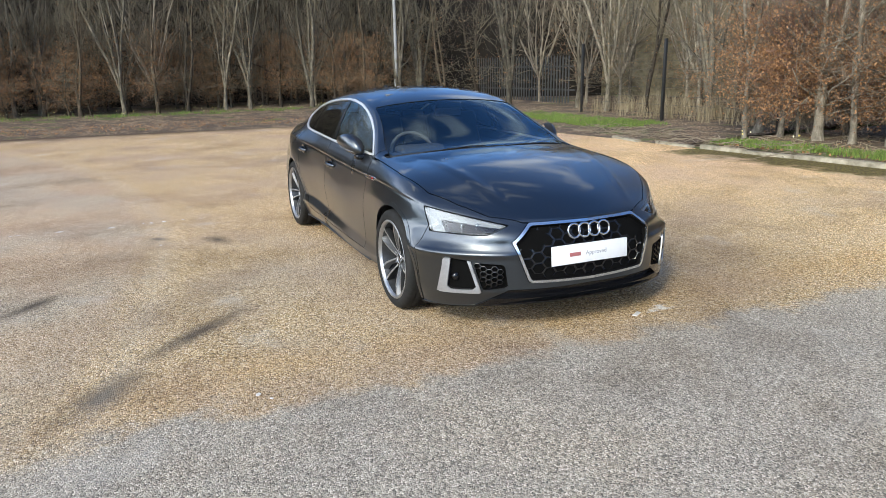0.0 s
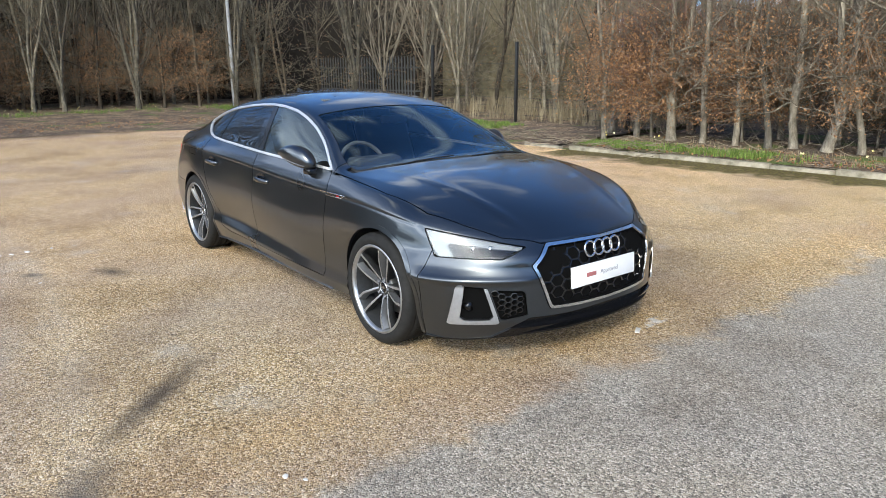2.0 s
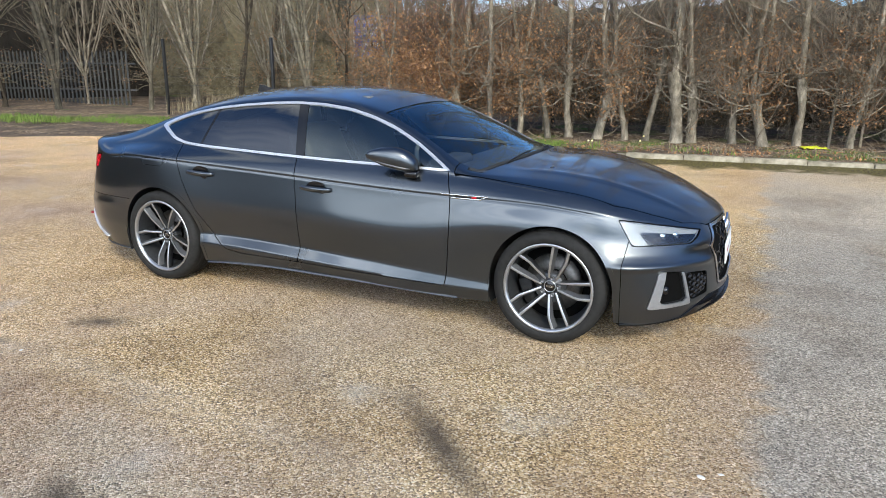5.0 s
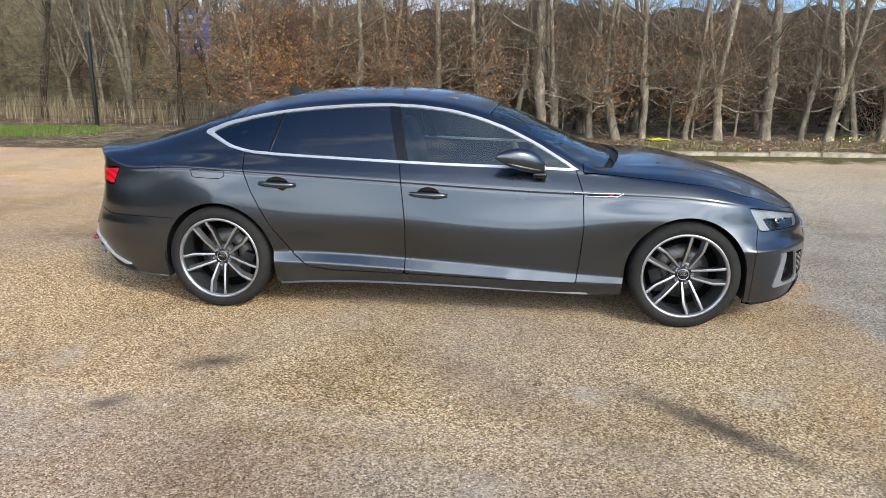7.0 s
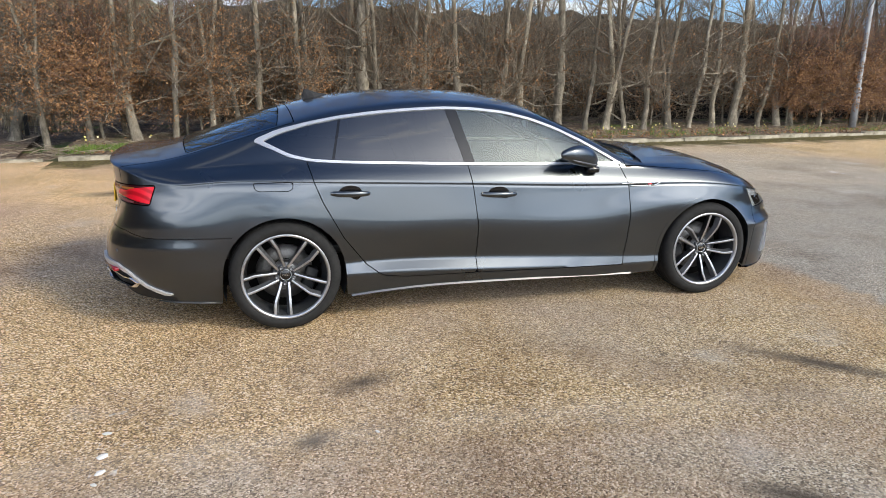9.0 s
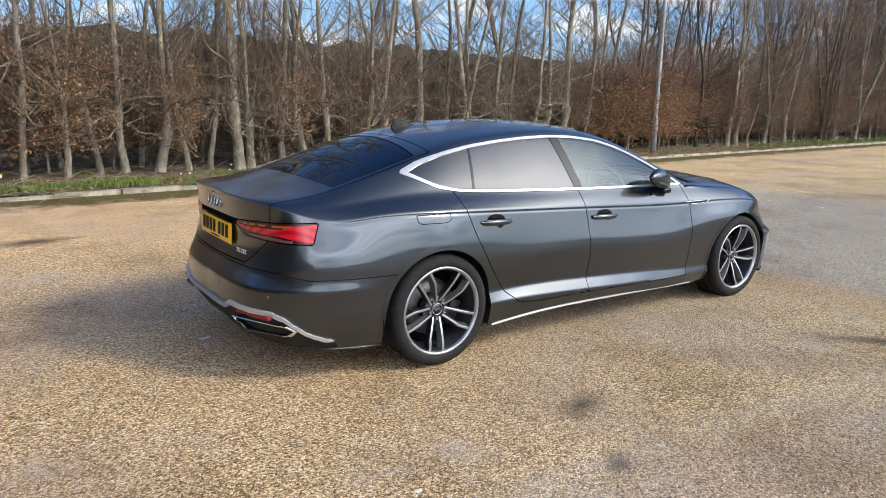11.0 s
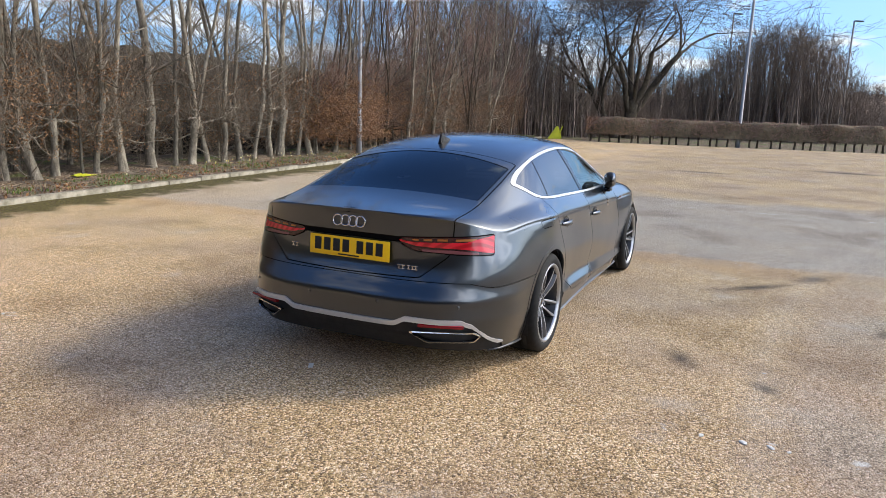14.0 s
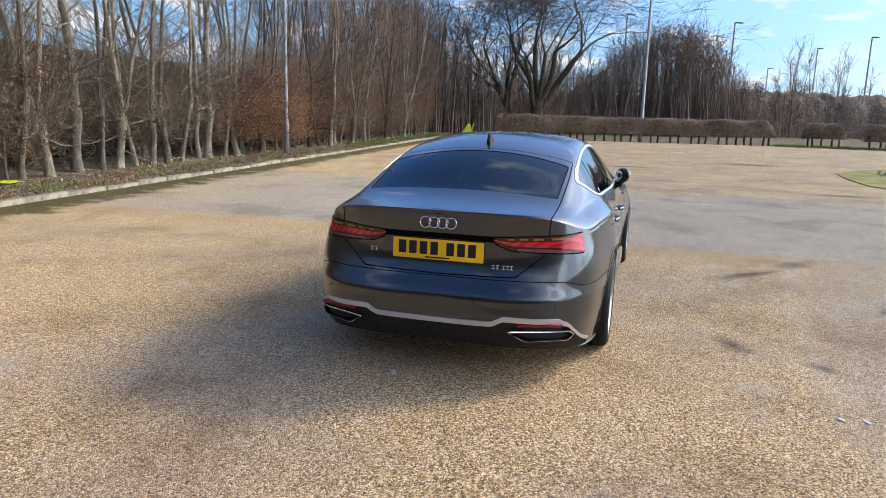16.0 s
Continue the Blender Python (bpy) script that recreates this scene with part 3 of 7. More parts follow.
HATCH_SIDE = [(-.1, .995), (.60, .995), (.605, .93), (.595, .80), (.585, .742), (.437, .618), (-.1, .608)]


def build_car():
    car = thing("car", "dark grey metallic five-door fastback car parked on the tarmac", "car")
    skin = car_skin()

    def arch(s_):
        x, y, z = s_.v.T
        d = np.full(len(x), 1.0)
        for ax in (-AXLE, AXLE):
            r = np.where(z > HUB_Z, np.hypot(x - ax, z - HUB_Z), np.abs(x - ax) * 1.0 - 0.06 * (HUB_Z - z))
            d = np.minimum(d, np.where((y < -0.55) & (z < 0.8), r - ARCH_R, 1.0))
        return d

    _, skin = skin.split(arch(skin))
    lips = []
    for ax in (AXLE, -AXLE):
        lip, skin = skin.split(np.where(skin.v[:, 0] * ax > 0, arch(skin) - .026, 1.0))
        lips.append(lip)
    inner = skin

    # side windows with their bright surround
    win = side_field(rounded(WINDOW, 1, 0.15), lambda s_: (s_.v[:, 1] < -0.45) & (s_.v[:, 2] > 0.85))
    window, skin = skin.cut_panel(win, 0.001)
    ring_w = lambda s_: win(s_) + 0.0155 + 0.010 * np.clip((-1.25 - s_.v[:, 0]) / 0.3, 0, 1)
    panes, ring = window.split(ring_w(window))
    _, inner = inner.split(win(inner) + 0.004)

    # windscreen and rear window, in plan
    def screen(x, y, z):
        side = y - (RAIL_F(x) * np.interp(x, [0.2, 0.95], [0.893, 0.85]) - 0.035)
        low = x - (1.035 - 0.12 * (y / 0.74) ** 2)
        high = (0.285 - 0.05 * (y / 0.6) ** 2) - x
        return np.maximum(np.maximum(side, low), high)

    def back(x, y, z):
        side = y - 0.585
        low = (-1.965 + 0.04 * (y / 0.58) ** 2) - x
        high = x - (-1.375 - 0.035 * (y / 0.58) ** 2)
        d = np.maximum(np.maximum(side, low), high)
        return d

    ws, skin = skin.cut_panel(plan_field(screen), 0.002)
    bw, skin = skin.cut_panel(plan_field(back), 0.003)
    _, inner = inner.split(plan_field(screen)(inner))
    _, inner = inner.split(plan_field(back)(inner))

    # cowl: the dark gap at the foot of the windscreen
    cowl = lambda x, y, z: np.maximum(np.maximum(x - (1.085 - 0.125 * (y / 0.74) ** 2), (0.86 - x)), y - 0.755)
    cowl_panel, skin = skin.cut_panel(plan_field(cowl), 0.0)

    # lamps, grille and intakes at the front
    lamp_f = lambda s_: np.maximum(end_field(HEADLAMP, True)(s_), np.where(s_.v[:, 0] > 1.5, 1.752 + (.731 - s_.v[:, 2]) * .58 - s_.v[:, 0], -1))
    headlamp, skin = skin.cut_panel(lamp_f, 0.003)
    grille_all, skin = skin.cut_panel(end_field(GRILLE, True), 0.002)
    g_field = end_field(GRILLE, True)
    grille_hole, grille_ring = grille_all.split(g_field(grille_all) + 0.0165)
    intake_f = lambda s_: np.maximum(end_field(INTAKE_OUTER, True)(s_), np.where(s_.v[:, 0] > 1.5, 1.880 + (s_.v[:, 2] - .25) * .16 - s_.v[:, 0], -1))
    intake_all, skin = skin.cut_panel(intake_f, 0.001)
    intake_hole, intake_ring = intake_all.split(end_field(INTAKE_HOLE, True)(intake_all))
    mesh_panel, skin = skin.cut_panel(end_field(INTAKE_MESH, True), 0.001)
    lip_field = lambda s_: np.where(s_.v[:, 0] > 1.9, np.maximum(s_.v[:, 2] - 0.282, -s_.v[:, 1] - 0.50 - 1.6 * (0.282 - s_.v[:, 2])), 1.0)
    lip_all, skin = skin.cut_panel(lip_field, 0.001)
    splitter, lip_slot = lip_all.split(np.where(lip_all.v[:, 0] > 1.9, lip_all.v[:, 2] - 0.232, 1.0))

    # rear lamps, trim strip, diffuser
    tail_f = lambda s_: np.maximum(end_field(TAIL, False)(s_), np.where(s_.v[:, 0] < -1.5, s_.v[:, 0] + 2.088 + (.851 - s_.v[:, 2]) * .35, -1))
    tail, skin = skin.cut_panel(tail_f, 0.003)

    def strip_mid(y):
        return np.interp(y, [0, .33, .395, .68, .73, .79, .9], [.366, .370, .402, .392, .36, .262, .12])

    def under(s_):
        ok = s_.v[:, 0] < -2.0
        return np.where(ok, s_.v[:, 2] - strip_mid(-s_.v[:, 1]) + 0.013, 1.0)

    def strip(s_):
        return np.where(s_.v[:, 0] < -2.0, np.maximum(np.abs(s_.v[:, 2] - strip_mid(-s_.v[:, 1])) - 0.013, .235 - s_.v[:, 2]), 1.0)

    strip_panel, skin = skin.split(strip(skin))
    diffuser, skin = skin.split(under(skin))

    # hatch, bonnet, doors, flap, bumpers
    hatch_f = end_field(HATCH_SIDE, False)

    def hatch_all(s_):
        x, y, z = s_.v[:, 0], -s_.v[:, 1], s_.v[:, 2]
        top = np.maximum(np.maximum(y - np.interp(x, [-2.3, -2.0, -1.6, -1.3], [.605, .612, .612, .60]), x + 1.33 - 0.03 * y), 0.93 - z)
        return np.minimum(hatch_f(s_), top)

    hatch, skin = skin.cut_panel(hatch_all, 0.003)
    groove, hatch = hatch.split(np.where(hatch.v[:, 0] < -2.2, np.maximum(np.abs(hatch.v[:, 2] - .818) - .017, -hatch.v[:, 1] - .36), 1.0))

    def bonnet(x, y, z):
        edge = np.interp(x, [.8, 1.0, 1.4, 1.72, 1.9, 2.05, 2.15, 2.3], [.80, .80, .815, .775, .665, .545, .40, .2])
        d = np.maximum(y - edge, .80 - x)
        low = np.interp(x, [.8, 1.75, 2.0, 2.15, 2.3], [.76, .70, .668, .648, .648])
        return np.maximum(d, low - z)

    hood, skin = skin.cut_panel(plan_field(bonnet), 0.003)
    fdoor, skin = skin.cut_panel(side_field(FRONT_DOOR), 0.0028)
    rdoor, skin = skin.cut_panel(side_field(REAR_DOOR), 0.0028)
    flap, skin = skin.cut_panel(side_field(FUEL_FLAP), 0.002)
    fbump = lambda s_: np.where((s_.v[:, 0] > 1.5) & (s_.v[:, 2] < 0.72), np.maximum(1.80 + 0.14 * np.clip(0.5 - s_.v[:, 2], -.3, 0) * -1 - s_.v[:, 0], -1.0), 1.0)
    front_bumper, skin = skin.cut_panel(fbump, 0.002)
    rbump = lambda s_: np.where(s_.v[:, 0] < -1.6, np.maximum(s_.v[:, 2] - np.interp(-s_.v[:, 1], [.0, .70, .80, .9], [.600, .600, .568, .565]), -1.0), 1.0)
    rear_bumper, skin = skin.cut_panel(rbump, 0.002)

    def panel(name, s_, mat, label="", parent=car, rim=0.012, span=True):
        if span:
            return child(name, s_.mesh(name, mat, both=True, rim=rim), parent, label)
        a = child(name, s_.mesh(name, mat, rim=rim), parent, label)
        b = child(name, s_.mesh(name, mat, left=True, rim=rim), parent, label)
        return a, b

    panel("body_shell", skin, PAINT, "dark grey metallic body shell")
    for lip in lips:
        panel("arch_lip", lip.moved(0.0025), PAINT, span=False, rim=0.02)
    bonnet_ob = panel("bonnet", hood, PAINT)
    hatch_ob = panel("tailgate", hatch, PAINT)
    # shade under the tailgate lip, put into the band's black colour
    child("dark_groove", groove.moved(-0.008).mesh("dark_groove", INNER_DARK, both=True, rim=-0.008), hatch_ob, "recess between the lamps, its shade painted black")
    fb = panel("front_bumper", front_bumper, PAINT)
    rb = panel("rear_bumper", rear_bumper, PAINT)
    fd = panel("front_door", fdoor, PAINT, span=False)
    rd = panel("rear_door", rdoor, PAINT, span=False)
    panel("fuel_flap", flap, PAINT, span=False)
    wsob = panel("windscreen", ws.moved(-0.004), CLEAR_GLASS, "clear curved windscreen", rim=0)
    bwob = panel("rear_window", bw.moved(-0.003), PRIVACY_GLASS, "dark tinted rear window", rim=0)
    panel("cowl", cowl_panel.moved(-0.018), BLACK_MATT)
    panel("window_trim", ring.moved(0.003), WINDOW_TRIM, "bright metal window surround", rim=0.012, span=False)
    # panes: rear quarter, rear door, centre pillar, front door
    pillar_back = lambda s_: s_.v[:, 0] - (-.385 + .285 * (1.25 - s_.v[:, 2]) * 0.9)
    pillar_front = lambda s_: s_.v[:, 0] - (-.315 + .27 * (1.25 - s_.v[:, 2]) * 0.9)
    quarter = lambda s_: s_.v[:, 0] - (-1.05 - .27 * (1.22 - s_.v[:, 2]))
    rest, front_pane = panes.split(pillar_front(panes))
    rest, pillar = rest.split(pillar_back(rest))
    q_pane, r_pane = rest.split(quarter(rest))
    bar, r_pane = r_pane.split(quarter(r_pane) - 0.016)
    for nm, s_, mt in (("front_door_glass", front_pane, SIDE_GLASS), ("rear_door_glass", r_pane, REAR_SIDE_GLASS), ("quarter_glass", q_pane, REAR_SIDE_GLASS)):
        for o in panel(nm, s_.moved(-0.005), mt, span=False, rim=0):
            o.visible_shadow = False
    panel("door_pillar", pillar.moved(-0.002), BLACK_GLOSS, "gloss black door pillar", span=False)
    panel("glass_divider", bar.moved(-0.003), BLACK_GLOSS, span=False)
    wsob.visible_shadow = False

    # near-black sheet for the shade behind the gaps, arch liners, underside
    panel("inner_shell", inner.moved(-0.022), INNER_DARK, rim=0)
    for ax in (-AXLE, AXLE):
        for sgn in (-1, 1):
            vs, fs = [], []
            for i in range(33):
                a = math.pi * (-0.12 + 1.24 * i / 32)
                for j, (r, y) in enumerate(((ARCH_R + .012, .885), (ARCH_R + .014, .55), (.05, .55))):
                    vs.append((ax + r * math.cos(a), sgn * (y if i or j else y), HUB_Z + r * math.sin(a)))
            for i in range(32):
                for j in range(2):
                    fs.append((i * 3 + j, i * 3 + j + 1, i * 3 + j + 4, i * 3 + j + 3))
            child("arch_liner", mesh_of("arch_liner", vs, fs, BLACK_MATT), car)
    bm = bm_box((4.2, 1.1, 0.10), (-.02, 0, .23), 0.03)
    bm_box((2.0, 1.66, 0.10), (-.02, 0, .22), 0.03, bm=bm)
    part("underside", bm, BLACK_MATT, car)

    # sill strip
    for sgn in (-1, 1):
        vs, fs = [], []
        xs = np.linspace(-1.03, .86, 40)
        line = cubic([-1.03, -.9, -.66, -.25, .3, .92], [(.884, .172), (.892, .186), (.897, .202), (.899, .206), (.897, .197), (.886, .182)])(xs)
        for x, (y, z) in zip(xs, line):
            vs += [(x, sgn * (y - .020), z + .008), (x, sgn * (y - .006), z + .006), (x, sgn * y, z - .004), (x, sgn * (y - .016), z - .006)]
        for i in range(39):
            for j in range(4):
                k = (j + 1) % 4
                fs.append((i * 4 + j, i * 4 + k, i * 4 + 4 + k, i * 4 + 4 + j))
        fs += [(0, 1, 2, 3), (156, 157, 158, 159)]
        child("sill_strip", mesh_of("sill_strip", vs, fs, SILL_METAL, False), car, "bright sill strip")

    # grille: bright surround, honeycomb on a dark back
    gl = thing_part("grille", car)
    child("surround", grille_ring.moved(0.006).mesh("surround", CHROME, both=True, rim=0.010), gl, "bright hexagonal surround")
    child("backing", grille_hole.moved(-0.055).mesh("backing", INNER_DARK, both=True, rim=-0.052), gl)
    comb = honeycomb(0.044, lambda y, z: poly_distance(np.array([[abs(y), z]]), GRILLE)[0] < -0.026, .022, 0.0075, (-.462, .49), (.335, .66), 0.026, .80)
    child("honeycomb", comb, gl, "gloss black honeycomb mesh")
    for sgn in (-1, 1):
        it = thing_part("side_intake", car)
        rg = intake_ring.moved(0.007)
        child("surround", rg.mesh("surround", MATT_CHROME, left=sgn > 0, rim=0.010), it, "matt silver angular surround")
        child("backing", intake_hole.moved(-0.05).mesh("backing", BLACK_MATT, left=sgn > 0, rim=-0.048), it)
        child("mesh_backing", mesh_panel.moved(-0.03).mesh("mesh_backing", INNER_DARK, left=sgn > 0, rim=-0.028), it)
        comb = honeycomb(0.018, lambda y, z: poly_distance(np.array([[abs(y), z]]), INTAKE_MESH)[0] < -0.012, 0.012, 0.0040,
                         (.49, .68) if sgn > 0 else (-.68, -.49), (.28, .43), 0.010)
        child("honeycomb", comb, it)
        vs, fs = lathe([(.0, .012), (.022, .010), (.027, .0), (.027, -.03)], 20, "x")
        child("fog_sensor", mesh_of("fog_sensor", vs, fs, BLACK_GLOSS), it, at=pose(front_x(sgn * .735, .345) - .03, sgn * .735, .345))
    panel("splitter", splitter.moved(0.010), BLACK_GLOSS, "gloss black lower lip", rim=0.05)
    panel("lip_slot", lip_slot.moved(-0.018), GRILLE_BLACK, rim=-0.018)

    # thin dark blade under the nose
    knots = [0, .28, .55, .78, .98, 1.12]
    edge = cubic(knots, [(2.285, 0, .203), (2.262, .28, .201), (2.165, .53, .190), (2.02, .725, .170), (1.88, .822, .160), (1.80, .858, .158)])(np.linspace(0, 1.12, 24))
    vs, fs = [], []
    rim = [(x, -y, z) for x, y, z in edge[::-1]] + [tuple(p) for p in edge[1:]]
    for x, y, z in rim:
        n2 = Vector((max(x - 1.35, .2), y * .9)).normalized()
        for out, up in ((.014, -.004), (.016, .004), (-.05, .010), (-.05, -.012)):
            vs.append((x + n2.x * out, y + n2.y * out, z + up))
    for i in range(len(rim) - 1):
        for j in range(4):
            k = (j + 1) % 4
            fs.append((i * 4 + j, i * 4 + k, i * 4 + 4 + k, i * 4 + 4 + j))
    child("chin_blade", mesh_of("chin_blade", vs, fs, BLACK_GLOSS, False), fb, "gloss black blade under the nose")
    for sgn in (-1, 1):
        vs, fs = [], []
        sweep([(-1.775, sgn * .850, .176), (-1.90, sgn * .836, .181), (-2.03, sgn * .806, .187), (-2.12, sgn * .765, .192)], [.005, .007, .007, .004], 6, vs, fs, True)
        child("lip_strip", mesh_of("lip_strip", vs, fs, SILL_METAL), rb, "slim metal strip along the lower edge")

    # headlamps
    for sgn in (-1, 1):
        lp = child("headlamp", headlamp.mesh("headlamp", LAMP_GLASS, left=sgn > 0, rim=0), car, "clear wedge-shaped headlamp")
        lp.visible_shadow = False
        child("housing", headlamp.moved(-0.07).mesh("housing", LAMP_HOUSING, left=sgn > 0, rim=-0.066), lp)
        f1 = end_field([(.835, .73), (.81, .588), (.765, .588), (.775, .66), (.60, .640), (.49, .630), (.46, .648), (.60, .68)], True)
        guide, _ = headlamp.split(f1(headlamp))
        child("light_guide", guide.moved(-0.02).mesh("light_guide", LAMP_WHITE, left=sgn > 0, rim=0.02), lp, "white daytime light guide")
        for k, (y, z, r) in enumerate(((.665, .622, .018), (.60, .622, .018))):
            vs, fs = lathe([(.0, .0), (r * .6, .006), (r, .016), (r * 1.1, .016), (r * 1.1, -.02)], 20, "x")
            child("reflector", mesh_of("reflector", vs, fs, LAMP_SILVER), lp, at=pose(front_x(sgn * y, z) - .050, sgn * y, z))

    # rear lamps
    split_f = lambda s_: np.where(s_.v[:, 0] < -1.9, -s_.v[:, 1] - 0.592, 1.0)
    t_in, t_out = tail.split(split_f(tail))

    def lamp_height(q):
        """0 at the lamp's lower edge, 1 at its upper edge."""
        y = -q.v[:, 1]
        low, high = np.interp(y, [.30, .40, .90], [.800, .760, .742]), np.interp(y, [.315, .55, .90], [.832, .846, .860])
        return np.where(q.v[:, 0] < -1.9, (q.v[:, 2] - low) / (high - low), 9.0)

    def between(q, y_knots, low, high, y0=-1.0, y1=2.0):
        """The piece of the lens between two lines over its width."""
        for f in (lambda p: np.interp(-p.v[:, 1], y_knots, low) - lamp_height(p), lambda p: lamp_height(p) - np.interp(-p.v[:, 1], y_knots, high),
                  lambda p: y0 + p.v[:, 1], lambda p: -p.v[:, 1] - y1):
            if q.f:
                q, _ = q.split(f(q))
        return q

    for sgn in (-1, 1):
        lp = thing_part("rear_lamp", car, "dark red wedge-shaped rear lamp")
        for s_ in (t_in, t_out):
            child("smoked_lens", s_.moved(0.001).mesh("smoked_lens", DARK_RED, left=sgn > 0, rim=0.01), lp)
            bar = between(s_, [.36, .50, .66, .72, .76], [.40, .34, .32, .20, .10], [.62, .66, .68, .86, .93])
            foot = between(s_, [.44, .60, .70], [.04, .04, .04], [.18, .24, .16], .44, .72)
            for nm, zone, mt, out, lb in (("red_lens", bar, RED_LENS, .004, "bright red lens"), ("lower_lens", foot, PINK_LENS, .0025, "pale smoked lower lens")):
                if zone.f:
                    child(nm, zone.largest().moved(out).mesh(nm, mt, left=sgn > 0, rim=0.004), lp, lb)
        for y0, y1 in ((.385, .420), (.447, .492), (.520, .572), (.612, .705)):
            zone = between(tail, [.3, .9], [.75, .75], [.87, .87], y0, y1)
            if zone.f:
                child("indicator_segment", zone.largest().moved(.003).mesh("indicator_segment", AMBER, left=sgn > 0, rim=.003), lp, "slim amber indicator segment")
    # rear trim
    child("trim_strip", strip_panel.moved(0.012).mesh("trim_strip", BRIGHT_TRIM, both=True, rim=0.025), rb, "bright angular trim strip")
    child("diffuser", diffuser.moved(-0.012).mesh("diffuser", BLACK_MATT, both=True, rim=0.02), rb, "black lower diffuser")
    for sgn in (-1, 1):
        p_out = rounded([(.415, .338), (.735, .332), (.762, .300), (.735, .268), (.51, .272)], 1, .08)
        c = p_out.mean(0)
        vs, fs = [], []
        m = len(p_out)
        size = np.abs(p_out - c).max(0)
        for inset, out in ((0, .010), (0, .024), (.007, .026), (.010, .012), (.014, -.07), (None, -.07)):
            k2 = np.zeros(2) if inset is None else 1 - inset / size
            for y, z in c + (p_out - c) * k2:
                vs.append((rear_x(y, z) - out, sgn * y, z))
        for r in range(5):
            for i in range(m):
                k = (i + 1) % m
                fs.append((r * m + i, r * m + k, (r + 1) * m + k, (r + 1) * m + i))
        child("exhaust_trim", mesh_of("exhaust_trim", vs, fs[:3 * m], CHROME, False), rb, "bright trapezoid exhaust trim")
        child("exhaust_well", mesh_of("exhaust_well", vs, fs[3 * m:], INNER_DARK), rb)
        bm = bm_box((.03, .25, .018), (rear_x(.585, .373) - .002, sgn * .585, .372), .005, rot=Matrix.Rotation(sgn * -0.33, 4, "Z"))
        part("reflector", bm, REFLECTOR_RED, rb, "dark red reflector")

    # badges: four linked rings, front and rear
    for name, x, z, r, tube, tilt, par in (("front_rings", front_x(0, .592) + .012, .592, .0465, .0065, -12, gl), ("rear_rings", rear_x(0, .893) - .008, .893, .034, .0042, 8, hatch_ob)):
        for k in range(4):
            vs, fs = [], []
            steps, sides = 40, 8
            for i in range(steps):
                a = 2 * math.pi * i / steps
                for j in range(sides):
                    b = 2 * math.pi * j / sides
                    rr = r - tube + tube * math.cos(b)
                    vs.append((tube * math.sin(b), rr * math.cos(a), rr * math.sin(a)))
            for i in range(steps):
                for j in range(sides):
                    i2, j2 = (i + 1) % steps, (j + 1) % sides
                    fs.append((i * sides + j, i2 * sides + j, i2 * sides + j2, i * sides + j2))
            y = (k - 1.5) * r * 1.45
            ox = (front_x(y, z) + .010) if x > 0 else (rear_x(y, z) - .006)
            child("badge_ring", mesh_of("badge_ring", vs, fs, CHROME), par, "chrome badge ring", at=pose(ox, y, z, 0, tilt, 0))

    # number plates with plain bars
    fp = thing_part("front_plate", car, "white plastic plate with plain printed bars")
    fp.matrix_local = pose(2.274, 0, .460, 0, -4, 0)
    part("plate", bm_box((.008, .522, .113), (0, 0, 0), .002), PLATE_WHITE, fp)
    part("bar", bm_box((.003, .075, .022), (.0045, -.105, -.002), .0005), BAR_RED, fp)
    text = bpy.data.curves.new("printed_word", "FONT")
    text.body, text.size, text.align_x, text.align_y, text.extrude = "Approved", .036, "CENTER", "CENTER", .0008
    text.materials.append(BAR_GREY)
    child("printed_word", text, fp, at=Matrix.Translation((.0046, .040, -.002)) @ Matrix(((0, 0, 1, 0), (1, 0, 0, 0), (0, 1, 0, 0), (0, 0, 0, 1))))
    rp = thing_part("rear_plate", car, "yellow plastic plate with plain black bars")
    rp.matrix_local = pose(-2.372, 0, .741, 0, 3, 0)
    part("plate", bm_box((.008, .522, .113), (0, 0, 0), .002), PLATE_YELLOW, rp)
    for k in range(7):
        y = .205 - k * .062 - (.030 if k > 3 else 0)
        part("bar", bm_box((.003, .044, .072), (-.0045, y, .006), .001), BLACK_MATT, rp)
    part("bar", bm_box((.003, .14, .008), (-.0045, 0, -.045), .001), BLACK_MATT, rp)
    for ys, z in (((.400, .372), .716), ((-.315, -.338, -.372, -.395, -.413), .668)):
        for y in ys:
            x = rear_x(y, z) - .003
            bm = bm_box((.004, .020, .0045), (x, y, z + .009), .001)
            bm_box((.004, .0045, .020), (x, y, z), .001, bm=bm)
            bm_box((.004, .018, .0045), (x, y, z - .010), .001, bm=bm)
            part("badge_bar", bm, CHROME, hatch_ob, "small bright badge bar")
    # aerial
    vs, fs = [], []
    for i, (dx, w, h) in enumerate(((.085, .006, .004), (.05, .022, .014), (.0, .027, .034), (-.04, .022, .056), (-.07, .016, .066), (-.085, .015, .03), (-.085, .015, .0))):
        x = -1.12 + dx
        z0 = float(MID_Z(x)) - .004
        vs += [(x, -w, z0), (x, -w * .4, z0 + h), (x, w * .4, z0 + h), (x, w, z0)]
    for i in range(6):
        for j in range(3):
            fs.append((i * 4 + j, i * 4 + j + 1, i * 4 + j + 5, i * 4 + j + 4))
    child("aerial", mesh_of("aerial", vs, fs + [(24, 25, 26, 27)], BLACK_MATT, False), car, "black shark-fin aerial")

